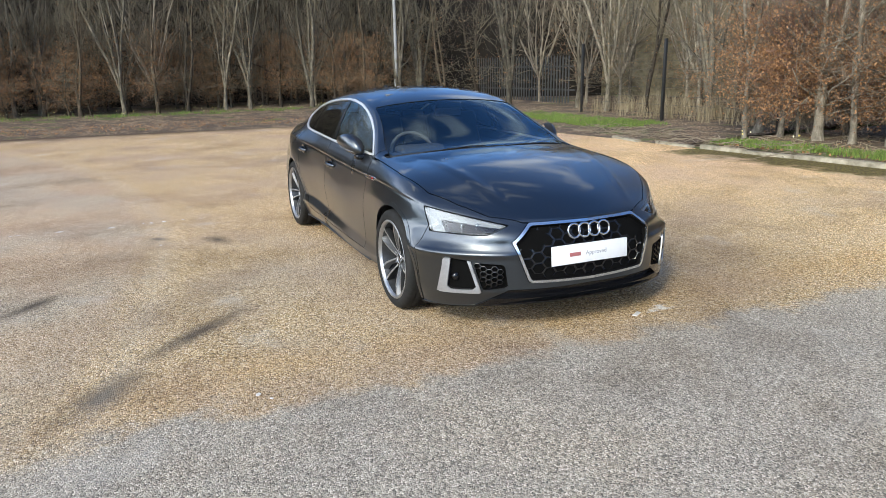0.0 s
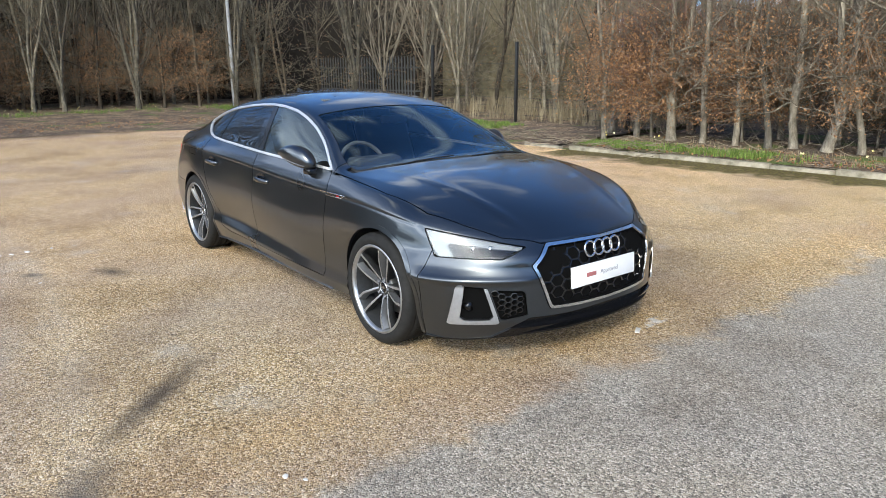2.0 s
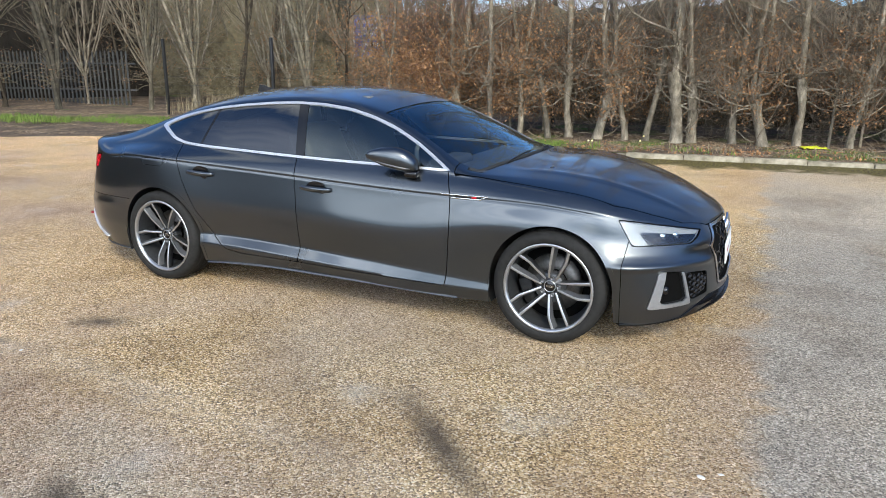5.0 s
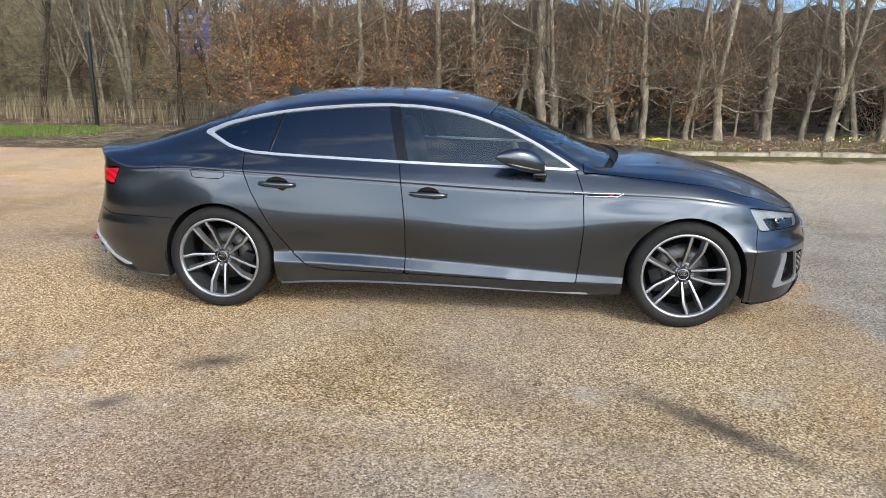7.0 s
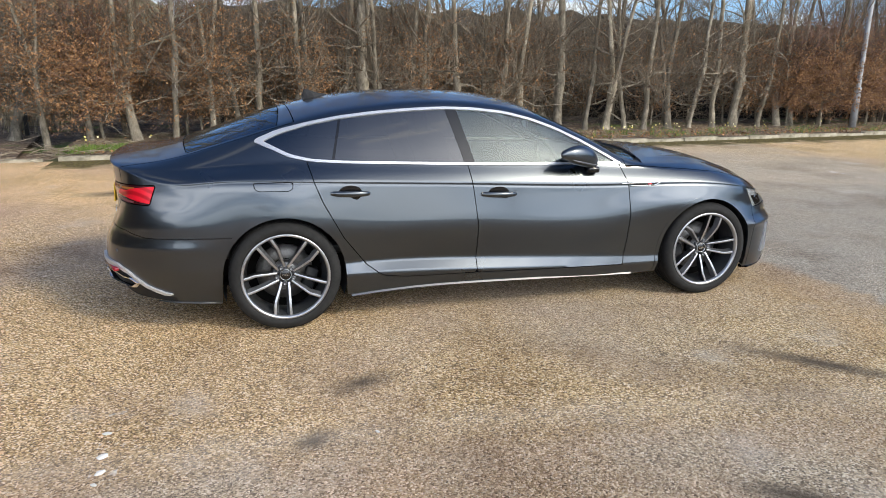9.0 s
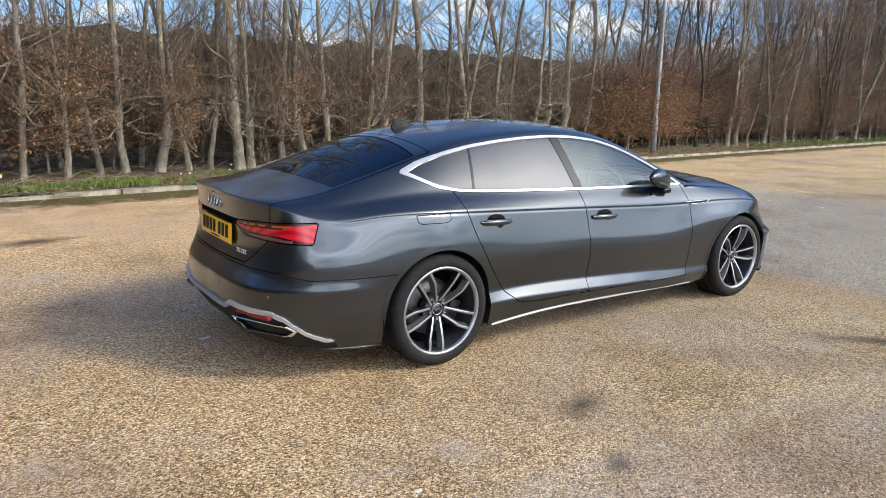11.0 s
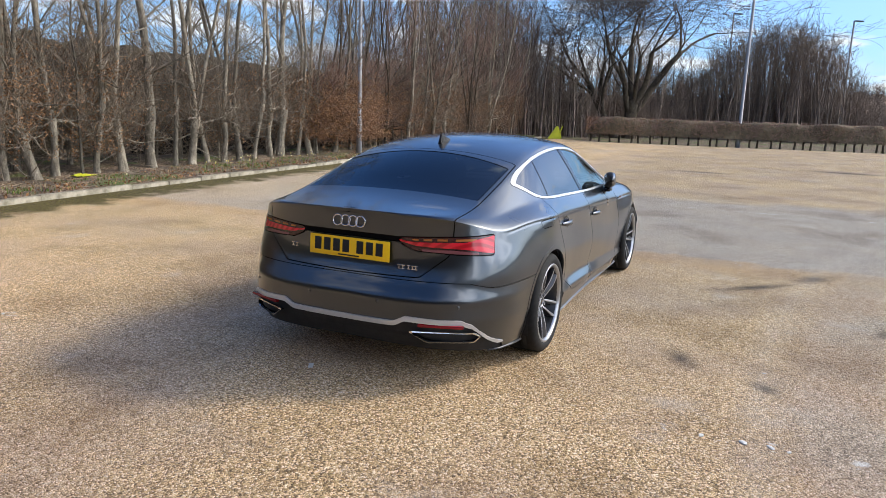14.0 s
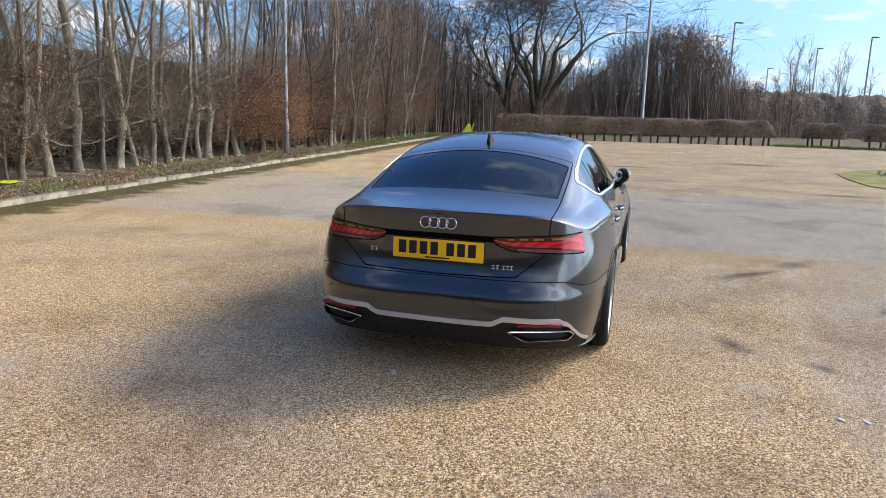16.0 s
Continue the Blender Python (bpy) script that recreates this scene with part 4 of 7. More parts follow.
    # door handles, mirrors, wing badge
    for sgn in (-1, 1):
        s = 0 if sgn < 0 else 1
        for door, x0, z0 in ((fd[s], -.107, .757), (rd[s], -1.028, .795)):
            y0 = side_y(x0, z0)
            h = child("handle", handle_mesh(sgn), door, "body-coloured door handle", at=pose(x0, sgn * y0, z0, 0, 1.5, 0))
            vs, fs = [], []
            for i in range(24):
                a = 2 * math.pi * i / 24
                for r, d in ((1, .0035), (.8, .004), (.0, .003)):
                    vs.append((x0 + .070 * r * math.cos(a), sgn * (side_y(x0, z0) + d), z0 + .046 * r * math.sin(a)))
            for i in range(24):
                k = (i + 1) % 24
                for j in range(2):
                    fs.append((i * 3 + j, i * 3 + j + 1, k * 3 + j + 1, k * 3 + j))
            child("handle_recess", mesh_of("handle_recess", vs, fs, BLACK_GLOSS), door)
        mirror(car, fd[s], sgn)
        y0 = side_y(.93, .778)
        b = bm_box((.27, .008, .006), (.88, sgn * (y0 + .003), .793), .002)
        bm_box((.19, .008, .006), (.905, sgn * (y0 + .004), .775), .002, bm=b)
        bm_box((.045, .008, .006), (1.012, sgn * (y0 + .003), .784), .002, bm=b, rot=Matrix.Rotation(-.5, 4, "Y"))
        bd = part("wing_badge", b, CHROME, car, "slim bright wing badge")
        part("badge_field", bm_box((.16, .006, .013), (.915, sgn * (y0 + .002), .784), .002), BLACK_GLOSS, bd)
        part("badge_mark", bm_box((.030, .007, .009), (.955, sgn * (y0 + .0035), .784), .001), RED_LENS, bd)

    # wipers on the windscreen, small round sensors in the bumpers
    for y0, y1, x0, x1 in ((-.62, -.02, .955, .985), (.10, .66, 1.0, .915)):
        vs, fs = [], []
        pts = []
        for i in range(9):
            t = i / 8
            x, y = x0 + .055 + (x1 - x0) * t - .03 * t, y0 + (y1 - y0) * t
            pts.append((x, y, top_z(x, y) - .006))
        sweep(pts, [.006] * 9, 6, vs, fs, True)
        child("wiper", mesh_of("wiper", vs, fs, BLACK_MATT), car, "black windscreen wiper")
    for ys, z, front in (((-.66, -.22, .22, .66), .475, False),):
        for y in ys:
            x = front_x(y, z) if front else rear_x(y, z)
            vs, fs = lathe([(.0, .0015), (.009, .0015), (.0105, .0005), (.0105, -.01)], 16, "x")
            if not front:
                vs = [(-a, b, c) for a, b, c in vs]
            child("parking_sensor", mesh_of("parking_sensor", vs, fs, PAINT), fb if front else rb, at=pose(x, y, z, 0, 0, 0))

    # wheels
    w = wheel_meshes()
    for x, turn in ((AXLE, 2), (-AXLE, -96)):
        for sgn in (-1, 1):
            build_wheel(car, w, x, sgn, turn)
    build_cabin(car)
    return car


def thing_part(name, parent, label=""):
    """A part that only holds sub-parts."""
    ob = new(name)
    ob.empty_display_size = 0.05
    ob.parent = parent
    if label:
        tagged(ob, label)
    return ob


# Places on the finished skin, for things that sit on it.
_G = half_skin()
_P = _G.reshape(-1, 3)
_FRONT = _P[(_P[:, 0] > 1.5) & (_P[:, 2] < 0.70)]
_REAR = _P[(_P[:, 0] < -1.9) & (_P[:, 2] < 0.955)]
_SIDE = _P[(_P[:, 1] < -0.5) & (_P[:, 2] < 1.2)]


def near(pts, axes, q, out):
    d = ((pts[:, axes] - np.asarray(q)) ** 2).sum(1)
    k = np.argsort(d)[:4]
    w = 1 / (d[k] + 1e-8)
    return float((pts[k, out] * w).sum() / w.sum())


def front_x(y, z):
    return near(_FRONT, [1, 2], (-abs(y), z), 0)


def rear_x(y, z):
    return near(_REAR, [1, 2], (-abs(y), z), 0)


_TOP = _P[_P[:, 2] > .6]


def top_z(x, y):
    return near(_TOP, [0, 1], (x, -abs(y)), 2)


def side_y(x, z):
    return -near(_SIDE, [0, 2], (x, z), 1)


_Q = _FRONT[(np.abs(_FRONT[:, 1]) < .75) & (_FRONT[:, 2] > .26)]


def _basis(y, z):
    y2 = np.square(y)
    return np.stack([np.ones_like(y), y2, y2 * y2, y2 * y2 * y2, z, z * z, y2 * z, y2 * z * z, y2 * y2 * z], -1)


_FIT = np.linalg.lstsq(_basis(_Q[:, 1], _Q[:, 2]), _Q[:, 0], rcond=None)[0]


def honeycomb(r, inside, depth, wall, ys, zs, deep, flat=1.0):
    """Flat-topped six-sided cells that follow the nose, depth behind it: thin walls round deep holes."""
    vs, fs = [], []
    col = 0
    y = ys[0]
    while y < ys[1]:
        z = zs[0] + (r * .866 * flat if col % 2 else 0)
        while z < zs[1]:
            if inside(y, z):
                base = len(vs)
                for rr, back in ((r * 1.002, .0), (r - wall, -.001), (r - wall, deep)):
                    for k in range(6):
                        a = k * math.pi / 3
                        p, q = y + rr * math.cos(a), z + rr * math.sin(a) * flat
                        x = float(_basis(np.array(p), np.array(q)) @ _FIT)
                        vs.append((x - depth - back, p, q))
                for k in range(6):
                    k2 = (k + 1) % 6
                    fs.append((base + k, base + k2, base + 6 + k2, base + 6 + k))
                    fs.append((base + 6 + k, base + 6 + k2, base + 12 + k2, base + 12 + k))
            z += r * 1.732 * flat
        y += r * 1.5
        col += 1
    return mesh_of("honeycomb", vs, fs, GRILLE_BLACK, smooth=False)


def handle_mesh(sgn):
    """A pull handle: a bowed bar that stands off the door at its middle."""
    vs, fs = [], []
    n = 15
    for i in range(n):
        t = i / (n - 1)
        x = -.115 + .230 * t
        out = .010 + .028 * math.sin(math.pi * min(1, max(0, t))) ** 0.6
        hh = .017 * (0.60 + 0.45 * math.sin(math.pi * t) ** 0.5)
        for dz, dy in ((-1, -.006), (-.8, 0), (0, .005), (.8, 0), (1, -.006), (0, -.012)):
            vs.append((x, sgn * (out + dy), dz * hh))
    for i in range(n - 1):
        for j in range(6):
            k = (j + 1) % 6
            fs.append((i * 6 + j, i * 6 + k, i * 6 + 6 + k, i * 6 + 6 + j))
    fs += [tuple(range(6)), tuple(range((n - 1) * 6, n * 6))]
    return mesh_of("handle", vs, fs, PAINT)


def mirror(car, door, sgn):
    """Door mirror folded back against the window: a long drop-shaped housing on a short foot."""
    # x, middle height, half height, middle y, half depth
    secs = [(.280, .990, .003, .912, .005), (.290, .990, .015, .910, .013), (.320, .990, .033, .902, .026), (.37, .985, .053, .888, .040), (.43, .977, .066, .872, .048),
            (.49, .964, .067, .853, .050), (.535, .950, .056, .838, .046), (.565, .937, .037, .828, .034), (.578, .930, .018, .822, .018), (.582, .927, .005, .82, .006)]
    lines = cubic([s_[0] for s_ in secs], [s_[1:] for s_ in secs])
    n, m = 30, 22
    vs, fs = [], []
    for i in range(n):
        t = i / (n - 1)
        x = .280 + .302 * (t - .09 * math.sin(2 * math.pi * t))
        zc, hz, yc, hy = lines(np.array([x]))[0]
        for j in range(m):
            a = 2 * math.pi * j / m
            ca, sa = math.cos(a), math.sin(a)
            y = yc + hy * math.copysign(abs(ca) ** (.8 if ca > 0 else .5), ca)
            z = zc + hz * math.copysign(abs(sa) ** .85, sa) * (1.0 if sa > 0 else .9)
            vs.append((x, sgn * y, z))
    for i in range(n - 1):
        for j in range(m):
            k = (j + 1) % m
            fs.append((i * m + j, i * m + k, i * m + m + k, i * m + m + j))
    inner = [f for f in fs if math.cos(2 * math.pi * (f[0] % m + .5) / m) < .25]
    fs = [f for f in fs if f not in inner]
    body = child("door_mirror", mesh_of("door_mirror", vs, fs, PAINT), car, "grey door mirror folded back along the window")
    child("mirror_back", mesh_of("mirror_back", vs, inner, BLACK_MATT), body, "black inner half of the mirror housing")
    part("mirror_foot", bm_box((.085, .085, .040), (.545, sgn * .820, .885), .014, 3), BLACK_GLOSS, body)
    vs, fs = [], []
    path = []
    for i in range(9):
        x = .36 + .19 * i / 8
        zc, hz, yc, hy = lines(np.array([x]))[0]
        path.append((x, sgn * (yc + hy * .86), zc - hz * .52))
    sweep(path, [.003, .005, .006, .006, .006, .006, .006, .005, .003], 6, vs, fs, True)
    child("mirror_indicator", mesh_of("mirror_indicator", vs, fs, RIM_GREY), body, "slim grey indicator strip")
    g = []
    for j in range(m):
        x = .43 + .085 * math.cos(2 * math.pi * j / m)
        zc, hz, yc, hy = lines(np.array([x]))[0]
        g.append((x, sgn * (yc - hy - .0015), zc + .05 * math.sin(2 * math.pi * j / m)))
    child("mirror_glass", mesh_of("mirror_glass", g, [tuple(range(m))], LAMP_SILVER, False), body)


def wheel_meshes():
    """Meshes of one wheel, its outer face towards -y."""
    out = {}
    w = .1225
    r = TYRE_R
    prof = [(.238, -.100), (.250, -.106), (.258, -.115), (.272, -.1215), (.290, -.120), (r - .018, -.112), (r - .006, -.100), (r - .001, -.085), (r, -.066),
            (r, -.061), (r - .006, -.060), (r - .006, -.052), (r, -.051), (r, -.030), (r, -.025), (r - .006, -.024), (r - .006, -.016), (r, -.015), (r, .015)]
    prof += [(a, -b) for a, b in prof[::-1]]

    def tread(i, j, rr, o):
        if i % 2 and rr > r - .0015 and abs(o) > .05:
            return rr - .004, o
        return rr, o

    vs, fs = lathe(prof, 120, "y", tread)
    out["tyre"] = mesh_of("tyre", vs, fs, RUBBER)
    rim = [(.256, -.107), (.254, -.113), (.246, -.114), (.242, -.107), (.236, -.092), (.231, -.070), (.220, -.030), (.218, .03), (.230, .09), (.248, .106)]
    vs, fs = lathe(rim, 72, "y")
    out["barrel"] = mesh_of("barrel", vs, fs, RIM_DARK)
    vs, fs = lathe([(.2555, -.1125), (.252, -.1165), (.2405, -.1135), (.236, -.095)], 72, "y")
    out["lip"] = mesh_of("lip", vs, fs, RIM_FACE)
    # one pair of spokes, one straight and one cranked: pale faces and dark flanks
    def spoke_off(sgn, t):
        return np.interp(t, [0, 1], [.0215, .046]) if sgn > 0 else -np.interp(t, [0, .62, 1], [.0205, .0490, .0455])

    fv, ff, dv, df = [], [], [], []
    for sgn in (-1, 1):
        path = []
        for i in range(9):
            t = i / 8
            rr = .044 + (.240 - .044) * t
            off = spoke_off(sgn, t)
            dep = -.060 - .040 * math.sin(min(1, t * 1.05) * math.pi / 2)
            wid = .0056 + .0022 * t
            path.append((rr, off, dep, wid))
        b = len(fv)
        for rr, off, dep, wid in path:
            fv += [(rr, dep, off - wid), (rr, dep - .002, off), (rr, dep, off + wid)]
        for i in range(8):
            for j in range(2):
                ff.append((b + i * 3 + j, b + i * 3 + j + 1, b + i * 3 + j + 4, b + i * 3 + j + 3))
        b = len(dv)
        for rr, off, dep, wid in path:
            dv += [(rr, dep + .001, off - wid), (rr, dep + .040, off - wid * 1.5), (rr, dep + .040, off + wid * 1.5), (rr, dep + .001, off + wid)]
        for i in range(8):
            for j in range(3):
                df.append((b + i * 4 + j, b + i * 4 + j + 1, b + i * 4 + j + 5, b + i * 4 + j + 4))
    # broad grey flanks that slope down towards the middle of the pair
    gv, gf = [], []
    for sgn in (-1, 1):
        b = len(gv)
        for i in range(9):
            t = i / 8
            rr = .044 + (.240 - .044) * t
            off = abs(spoke_off(sgn, t)) - (.0058 + .0022 * t)
            dep = -.060 - .040 * math.sin(min(1, t * 1.05) * math.pi / 2)
            gv += [(rr, dep + .001, sgn * off), (rr, dep + .034, sgn * max(.002, off - .008 - .007 * t))]
        for i in range(8):
            gf.append((b + i * 2, b + i * 2 + 1, b + i * 2 + 3, b + i * 2 + 2))
    out["spoke_flank"] = mesh_of("spoke_flank", gv, gf, RIM_GREY)
    # web between the pair near the hub
    b = len(dv)
    for rr, half in ((.05, .026), (.075, .024), (.092, .018)):
        dv += [(rr, -.050, -half), (rr, -.050, half)]
    df += [(b, b + 1, b + 3, b + 2), (b + 2, b + 3, b + 5, b + 4)]
    out["spoke_face"] = mesh_of("spoke_face", fv, ff, RIM_FACE)
    out["spoke"] = mesh_of("spoke", dv, df, RIM_DARK)
    vs, fs = lathe([(.0, -.060), (.030, -.060), (.032, -.056), (.033, -.050), (.070, -.052), (.078, -.044), (.080, .0)], 48, "y")
    out["hub"] = mesh_of("hub", vs, fs, RIM_DARK)
    vs, fs = lathe([(.0, -.0625), (.029, -.0625), (.031, -.060), (.031, -.05)], 32, "y")
    out["cap"] = mesh_of("cap", vs, fs, BLACK_GLOSS)
    vs, fs = lathe([(.0295, -.061), (.0305, -.0645), (.0335, -.0645), (.035, -.058)], 36, "y")
    out["cap_ring"] = mesh_of("cap_ring", vs, fs, RIM_FACE)
    vs, fs = lathe([(.0, -.064), (.0075, -.064), (.0085, -.070), (.011, -.070), (.012, -.066), (.012, -.04)], 16, "y")
    out["bolt"] = mesh_of("bolt", vs, fs, RIM_GREY)
    vs, fs = lathe([(.08, .02), (.165, .02), (.166, .026), (.166, .04), (.08, .04)], 48, "y")
    out["disc"] = mesh_of("disc", vs, fs, DISC_METAL)
    bm = bm_box((.075, .08, .15), (.150, .02, 0), .015)
    out["caliper"] = bm_mesh("caliper", bm, BLACK_MATT, True, 35)
    vs, fs = lathe([(.0, .045), (.234, .045), (.236, .05)], 32, "y")
    out["back"] = mesh_of("back", vs, fs, INNER_DARK)
    vs, fs = [], []
    for k in range(4):
        base = len(vs)
        for i in range(16):
            a = 2 * math.pi * i / 16
            for rr in (.0052, .0068):
                vs.append(((k - 1.5) * .0092 + rr * math.cos(a), -.0632, rr * math.sin(a)))
        for i in range(16):
            j = (i + 1) % 16
            fs.append((base + i * 2, base + i * 2 + 1, base + j * 2 + 1, base + j * 2))
    out["cap_mark"] = mesh_of("cap_mark", vs, fs, CHROME, False)
    return out


def build_wheel(car, w, x, sgn, turn):
    wh = thing_part("wheel", car, "five twin-spoke alloy wheel with a black tyre")
    y = (.800 if x > 0 else .797) * sgn
    wh.matrix_local = pose(x, y, HUB_Z, 0, 0, 0 if sgn < 0 else 180)
    child("tyre", w["tyre"], wh)
    child("rim_barrel", w["barrel"], wh)
    child("rim_lip", w["lip"], wh, "bright machined rim lip")
    for k in range(5):
        m = Matrix.Rotation(radians(turn + 72 * k) * (-1), 4, "Y")
        child("spoke", w["spoke"], wh, at=m)
        child("spoke_flank", w["spoke_flank"], wh, at=m)
        child("spoke_face", w["spoke_face"], wh, "bright machined spoke face", at=m)
        a = radians(turn + 72 * k)
        child("wheel_bolt", w["bolt"], wh, at=Matrix.Translation((.050 * math.cos(a), 0, .050 * math.sin(a))))
    child("hub", w["hub"], wh)
    child("hub_cap", w["cap"], wh, "black hub cap")
    child("cap_ring", w["cap_ring"], wh, "bright ring round the hub cap")
    child("cap_mark", w["cap_mark"], wh)
    child("brake_disc", w["disc"], wh, "grey steel brake disc")
    child("caliper", w["caliper"], wh, at=Matrix.Rotation(radians(20 if x < 0 else 160), 4, "Y"))
    child("back_plate", w["back"], wh)


def build_cabin(car):
    """What shows through the glass: floor, dashboard, steering wheel, seats, shelf."""
    part("cabin_floor", bm_box((2.9, 1.40, .06), (-.35, 0, .42), .02), SEAT, car)
    bm = bm_box((.42, 1.44, .20), (.72, 0, .80), .06, 3)
    bm_box((.30, 1.40, .05), (.90, 0, .885), .02, 2, bm=bm)
    part("dashboard", bm, DASH, car, "dark grey dashboard")
    part("binnacle", bm_box((.16, .36, .07), (.60, -.37, .915), .03, 3), DASH, car)
    part("rear_shelf", bm_box((.55, 1.1, .03), (-1.72, 0, .93), .01), SEAT, car)
    part("console", bm_box((1.0, .22, .18), (.15, 0, .56), .04, 3), SEAT, car)
    vs, fs = [], []
    for i in range(36):
        a = 2 * math.pi * i / 36
        for j in range(8):
            b = 2 * math.pi * j / 8
            rr = .178 + .014 * math.cos(b)
            vs.append((.014 * math.sin(b), rr * math.cos(a), rr * math.sin(a)))
    for i in range(36):
        for j in range(8):
            i2, j2 = (i + 1) % 36, (j + 1) % 8
            fs.append((i * 8 + j, i2 * 8 + j, i2 * 8 + j2, i * 8 + j2))
    sw = child("steering_wheel", mesh_of("steering_wheel", vs, fs, CABIN_GREY), car, "dark steering wheel", at=pose(.46, -.37, .86, 0, -24, 0))
    bm = bm_box((.05, .11, .09), (.02, 0, 0), .02, 3)
    bm_box((.02, .32, .03), (.015, 0, -.01), .008, 2, bm=bm)
    part("wheel_boss", bm, SEAT, sw)
    for y in (-.37, .37):
        st = thing_part("front_seat", car, "dark leather front seat")
        part("cushion", bm_box((.50, .50, .17), (-.05, y, .53), .06, 3), SEAT, st)
        part("backrest", bm_box((.16, .48, .60), (-.36, y, .83), .06, 3, rot=Matrix.Rotation(-.36, 4, "Y")), SEAT, st)
        part("headrest", bm_box((.10, .25, .17), (-.50, y, 1.17), .045, 3, rot=Matrix.Rotation(-.2, 4, "Y")), SEAT, st)
    rs = thing_part("rear_bench", car, "dark rear bench")
    part("cushion", bm_box((.50, 1.25, .16), (-.95, 0, .55), .05, 3), SEAT, rs)
    part("backrest", bm_box((.16, 1.25, .52), (-1.28, 0, .78), .05, 3, rot=Matrix.Rotation(-.45, 4, "Y")), SEAT, rs)
    for y in (-.36, .36):
        part("headrest", bm_box((.10, .25, .12), (-1.40, y, 1.03), .04, 3), SEAT, rs)
    part("rear_view_mirror", bm_box((.03, .23, .065), (.30, 0, 1.16), .015, 3), BLACK_GLOSS, car)
    part("head_lining", bm_box((.9, .84, .02), (-.42, 0, 1.295), .008), CABIN_GREY, car)


build_car()


# ---------------------------------------------------------------- ground materials
def kerb_y(x):
    return 7.45 + 0.10 * x


def make_tarmac():
    m = Mat("worn_tarmac", (0.3, 0.25, 0.2), 0.85)
    co = m.coord()
    sep = m.n.new("ShaderNodeSeparateXYZ")
    m.l.new(co, sep.inputs[0])
    x, y = sep.outputs["X"], sep.outputs["Y"]
    # stone chips: light, tan, red-brown and dark ones in a binder
    cell = m.voronoi(128, co)
    cell2 = m.voronoi(215, co)
    cs = m.n.new("ShaderNodeSeparateColor")
    m.l.new(cell, cs.inputs[0])
    cs2 = m.n.new("ShaderNodeSeparateColor")
    m.l.new(cell2, cs2.inputs[0])
    tan = m.ramp(cs.outputs[0], [(0.0, (0.030, 0.019, 0.011)), (0.24, (0.21, 0.135, 0.060)), (0.55, (0.52, 0.36, 0.170)), (0.80, (0.82, 0.625, 0.37)), (1.0, (1.0, 0.90, 0.72))])
    grey = m.ramp(cs.outputs[0], [(0.0, (0.06, 0.05, 0.038)), (0.28, (0.24, 0.205, 0.16)), (0.62, (0.42, 0.365, 0.295)), (0.86, (0.57, 0.505, 0.415)), (1.0, (0.80, 0.72, 0.61))])
    tan = m.mix(0.22, tan, m.ramp(cs2.outputs[0], [(0.0, (0.12, 0.08, 0.05)), (0.5, (0.40, 0.27, 0.14)), (1.0, (0.66, 0.52, 0.34))]))
    grey = m.mix(0.28, grey, m.ramp(cs2.outputs[1], [(0.0, (0.12, 0.11, 0.10)), (0.5, (0.31, 0.29, 0.265)), (1.0, (0.55, 0.52, 0.48))]))
    # pinkish chips in large drifts
    pink = m.ramp(cs.outputs[1], [(0.0, (0.09, 0.06, 0.04)), (0.35, (0.27, 0.185, 0.125)), (0.75, (0.48, 0.36, 0.265)), (1.0, (0.80, 0.68, 0.56))])
    tan = m.mix(m.ramp(m.noise(0.55, 4, co), [(0.44, (0, 0, 0)), (0.70, (0.85, 0.85, 0.85))]), tan, pink)
    # where the grey lane lies: a strip across in front of the car, worn patches elsewhere
    wob = m.math("MULTIPLY", m.math("SUBTRACT", m.noise(0.9, 5, co), 0.5), 1.3)
    jag = m.math("MULTIPLY", m.math("SUBTRACT", m.noise(2.6, 6, co, 0.65), 0.5), 0.85)
    lane = m.math("MULTIPLY", m.math("SUBTRACT", m.math("ADD", x, jag), 2.42), 6.0, True)
    lane2 = m.math("MULTIPLY", m.math("SUBTRACT", m.math("ADD", 9.2, m.math("MULTIPLY", wob, 2.0)), x), 1.0, True)
    lane = m.math("MULTIPLY", lane, lane2, True)
    fade = m.math("SUBTRACT", 1.0, m.math("MULTIPLY", m.math("MULTIPLY", m.math("SUBTRACT", y, 4.5), 0.3, True), 0.65))
    patchy = m.math("ADD", 0.62, m.math("MULTIPLY", m.noise(1.1, 6, co, 0.6), 0.56))
    lane = m.math("MULTIPLY", m.math("MULTIPLY", lane, patchy), fade, True)
    worn = m.ramp(m.noise(0.35, 6, co), [(0.54, (0, 0, 0)), (0.70, (0.5, 0.5, 0.5))])
    g = m.math("MAXIMUM", lane, m.math("MULTIPLY", worn, 0.8))
    col = m.mix(g, tan, grey)
    # a pale curved tyre track past the car
    u = m.math("ADD", x, 1.0)
    track = m.math("ADD", m.math("ADD", y, 2.2), m.math("ADD", m.math("MULTIPLY", u, 0.05), m.math("MULTIPLY", m.math("MULTIPLY", u, u), 0.03)))
    drift = m.mix(m.ramp(m.noise(0.62, 5, co, 0.6), [(0.42, (0, 0, 0)), (0.58, (1, 1, 1))]), pink, grey)
    outer = m.math("MULTIPLY", m.math("SUBTRACT", m.math("MULTIPLY", jag, 0.5), track), 3.5, True)
    outer = m.math("MULTIPLY", outer, m.math("SUBTRACT", 1.0, lane))
    col = m.mix(m.math("MULTIPLY", outer, 0.62), col, drift)
    # richer orange chips in a ragged belt along the lane's edge
    belt = m.math("SUBTRACT", 1.0, m.math("MULTIPLY", m.math("ABSOLUTE", m.math("SUBTRACT", m.math("ADD", x, jag), 2.05)), 2.3), True)
    belt = m.math("MULTIPLY", belt, m.math("MULTIPLY", m.noise(1.7, 5, co), 0.9))
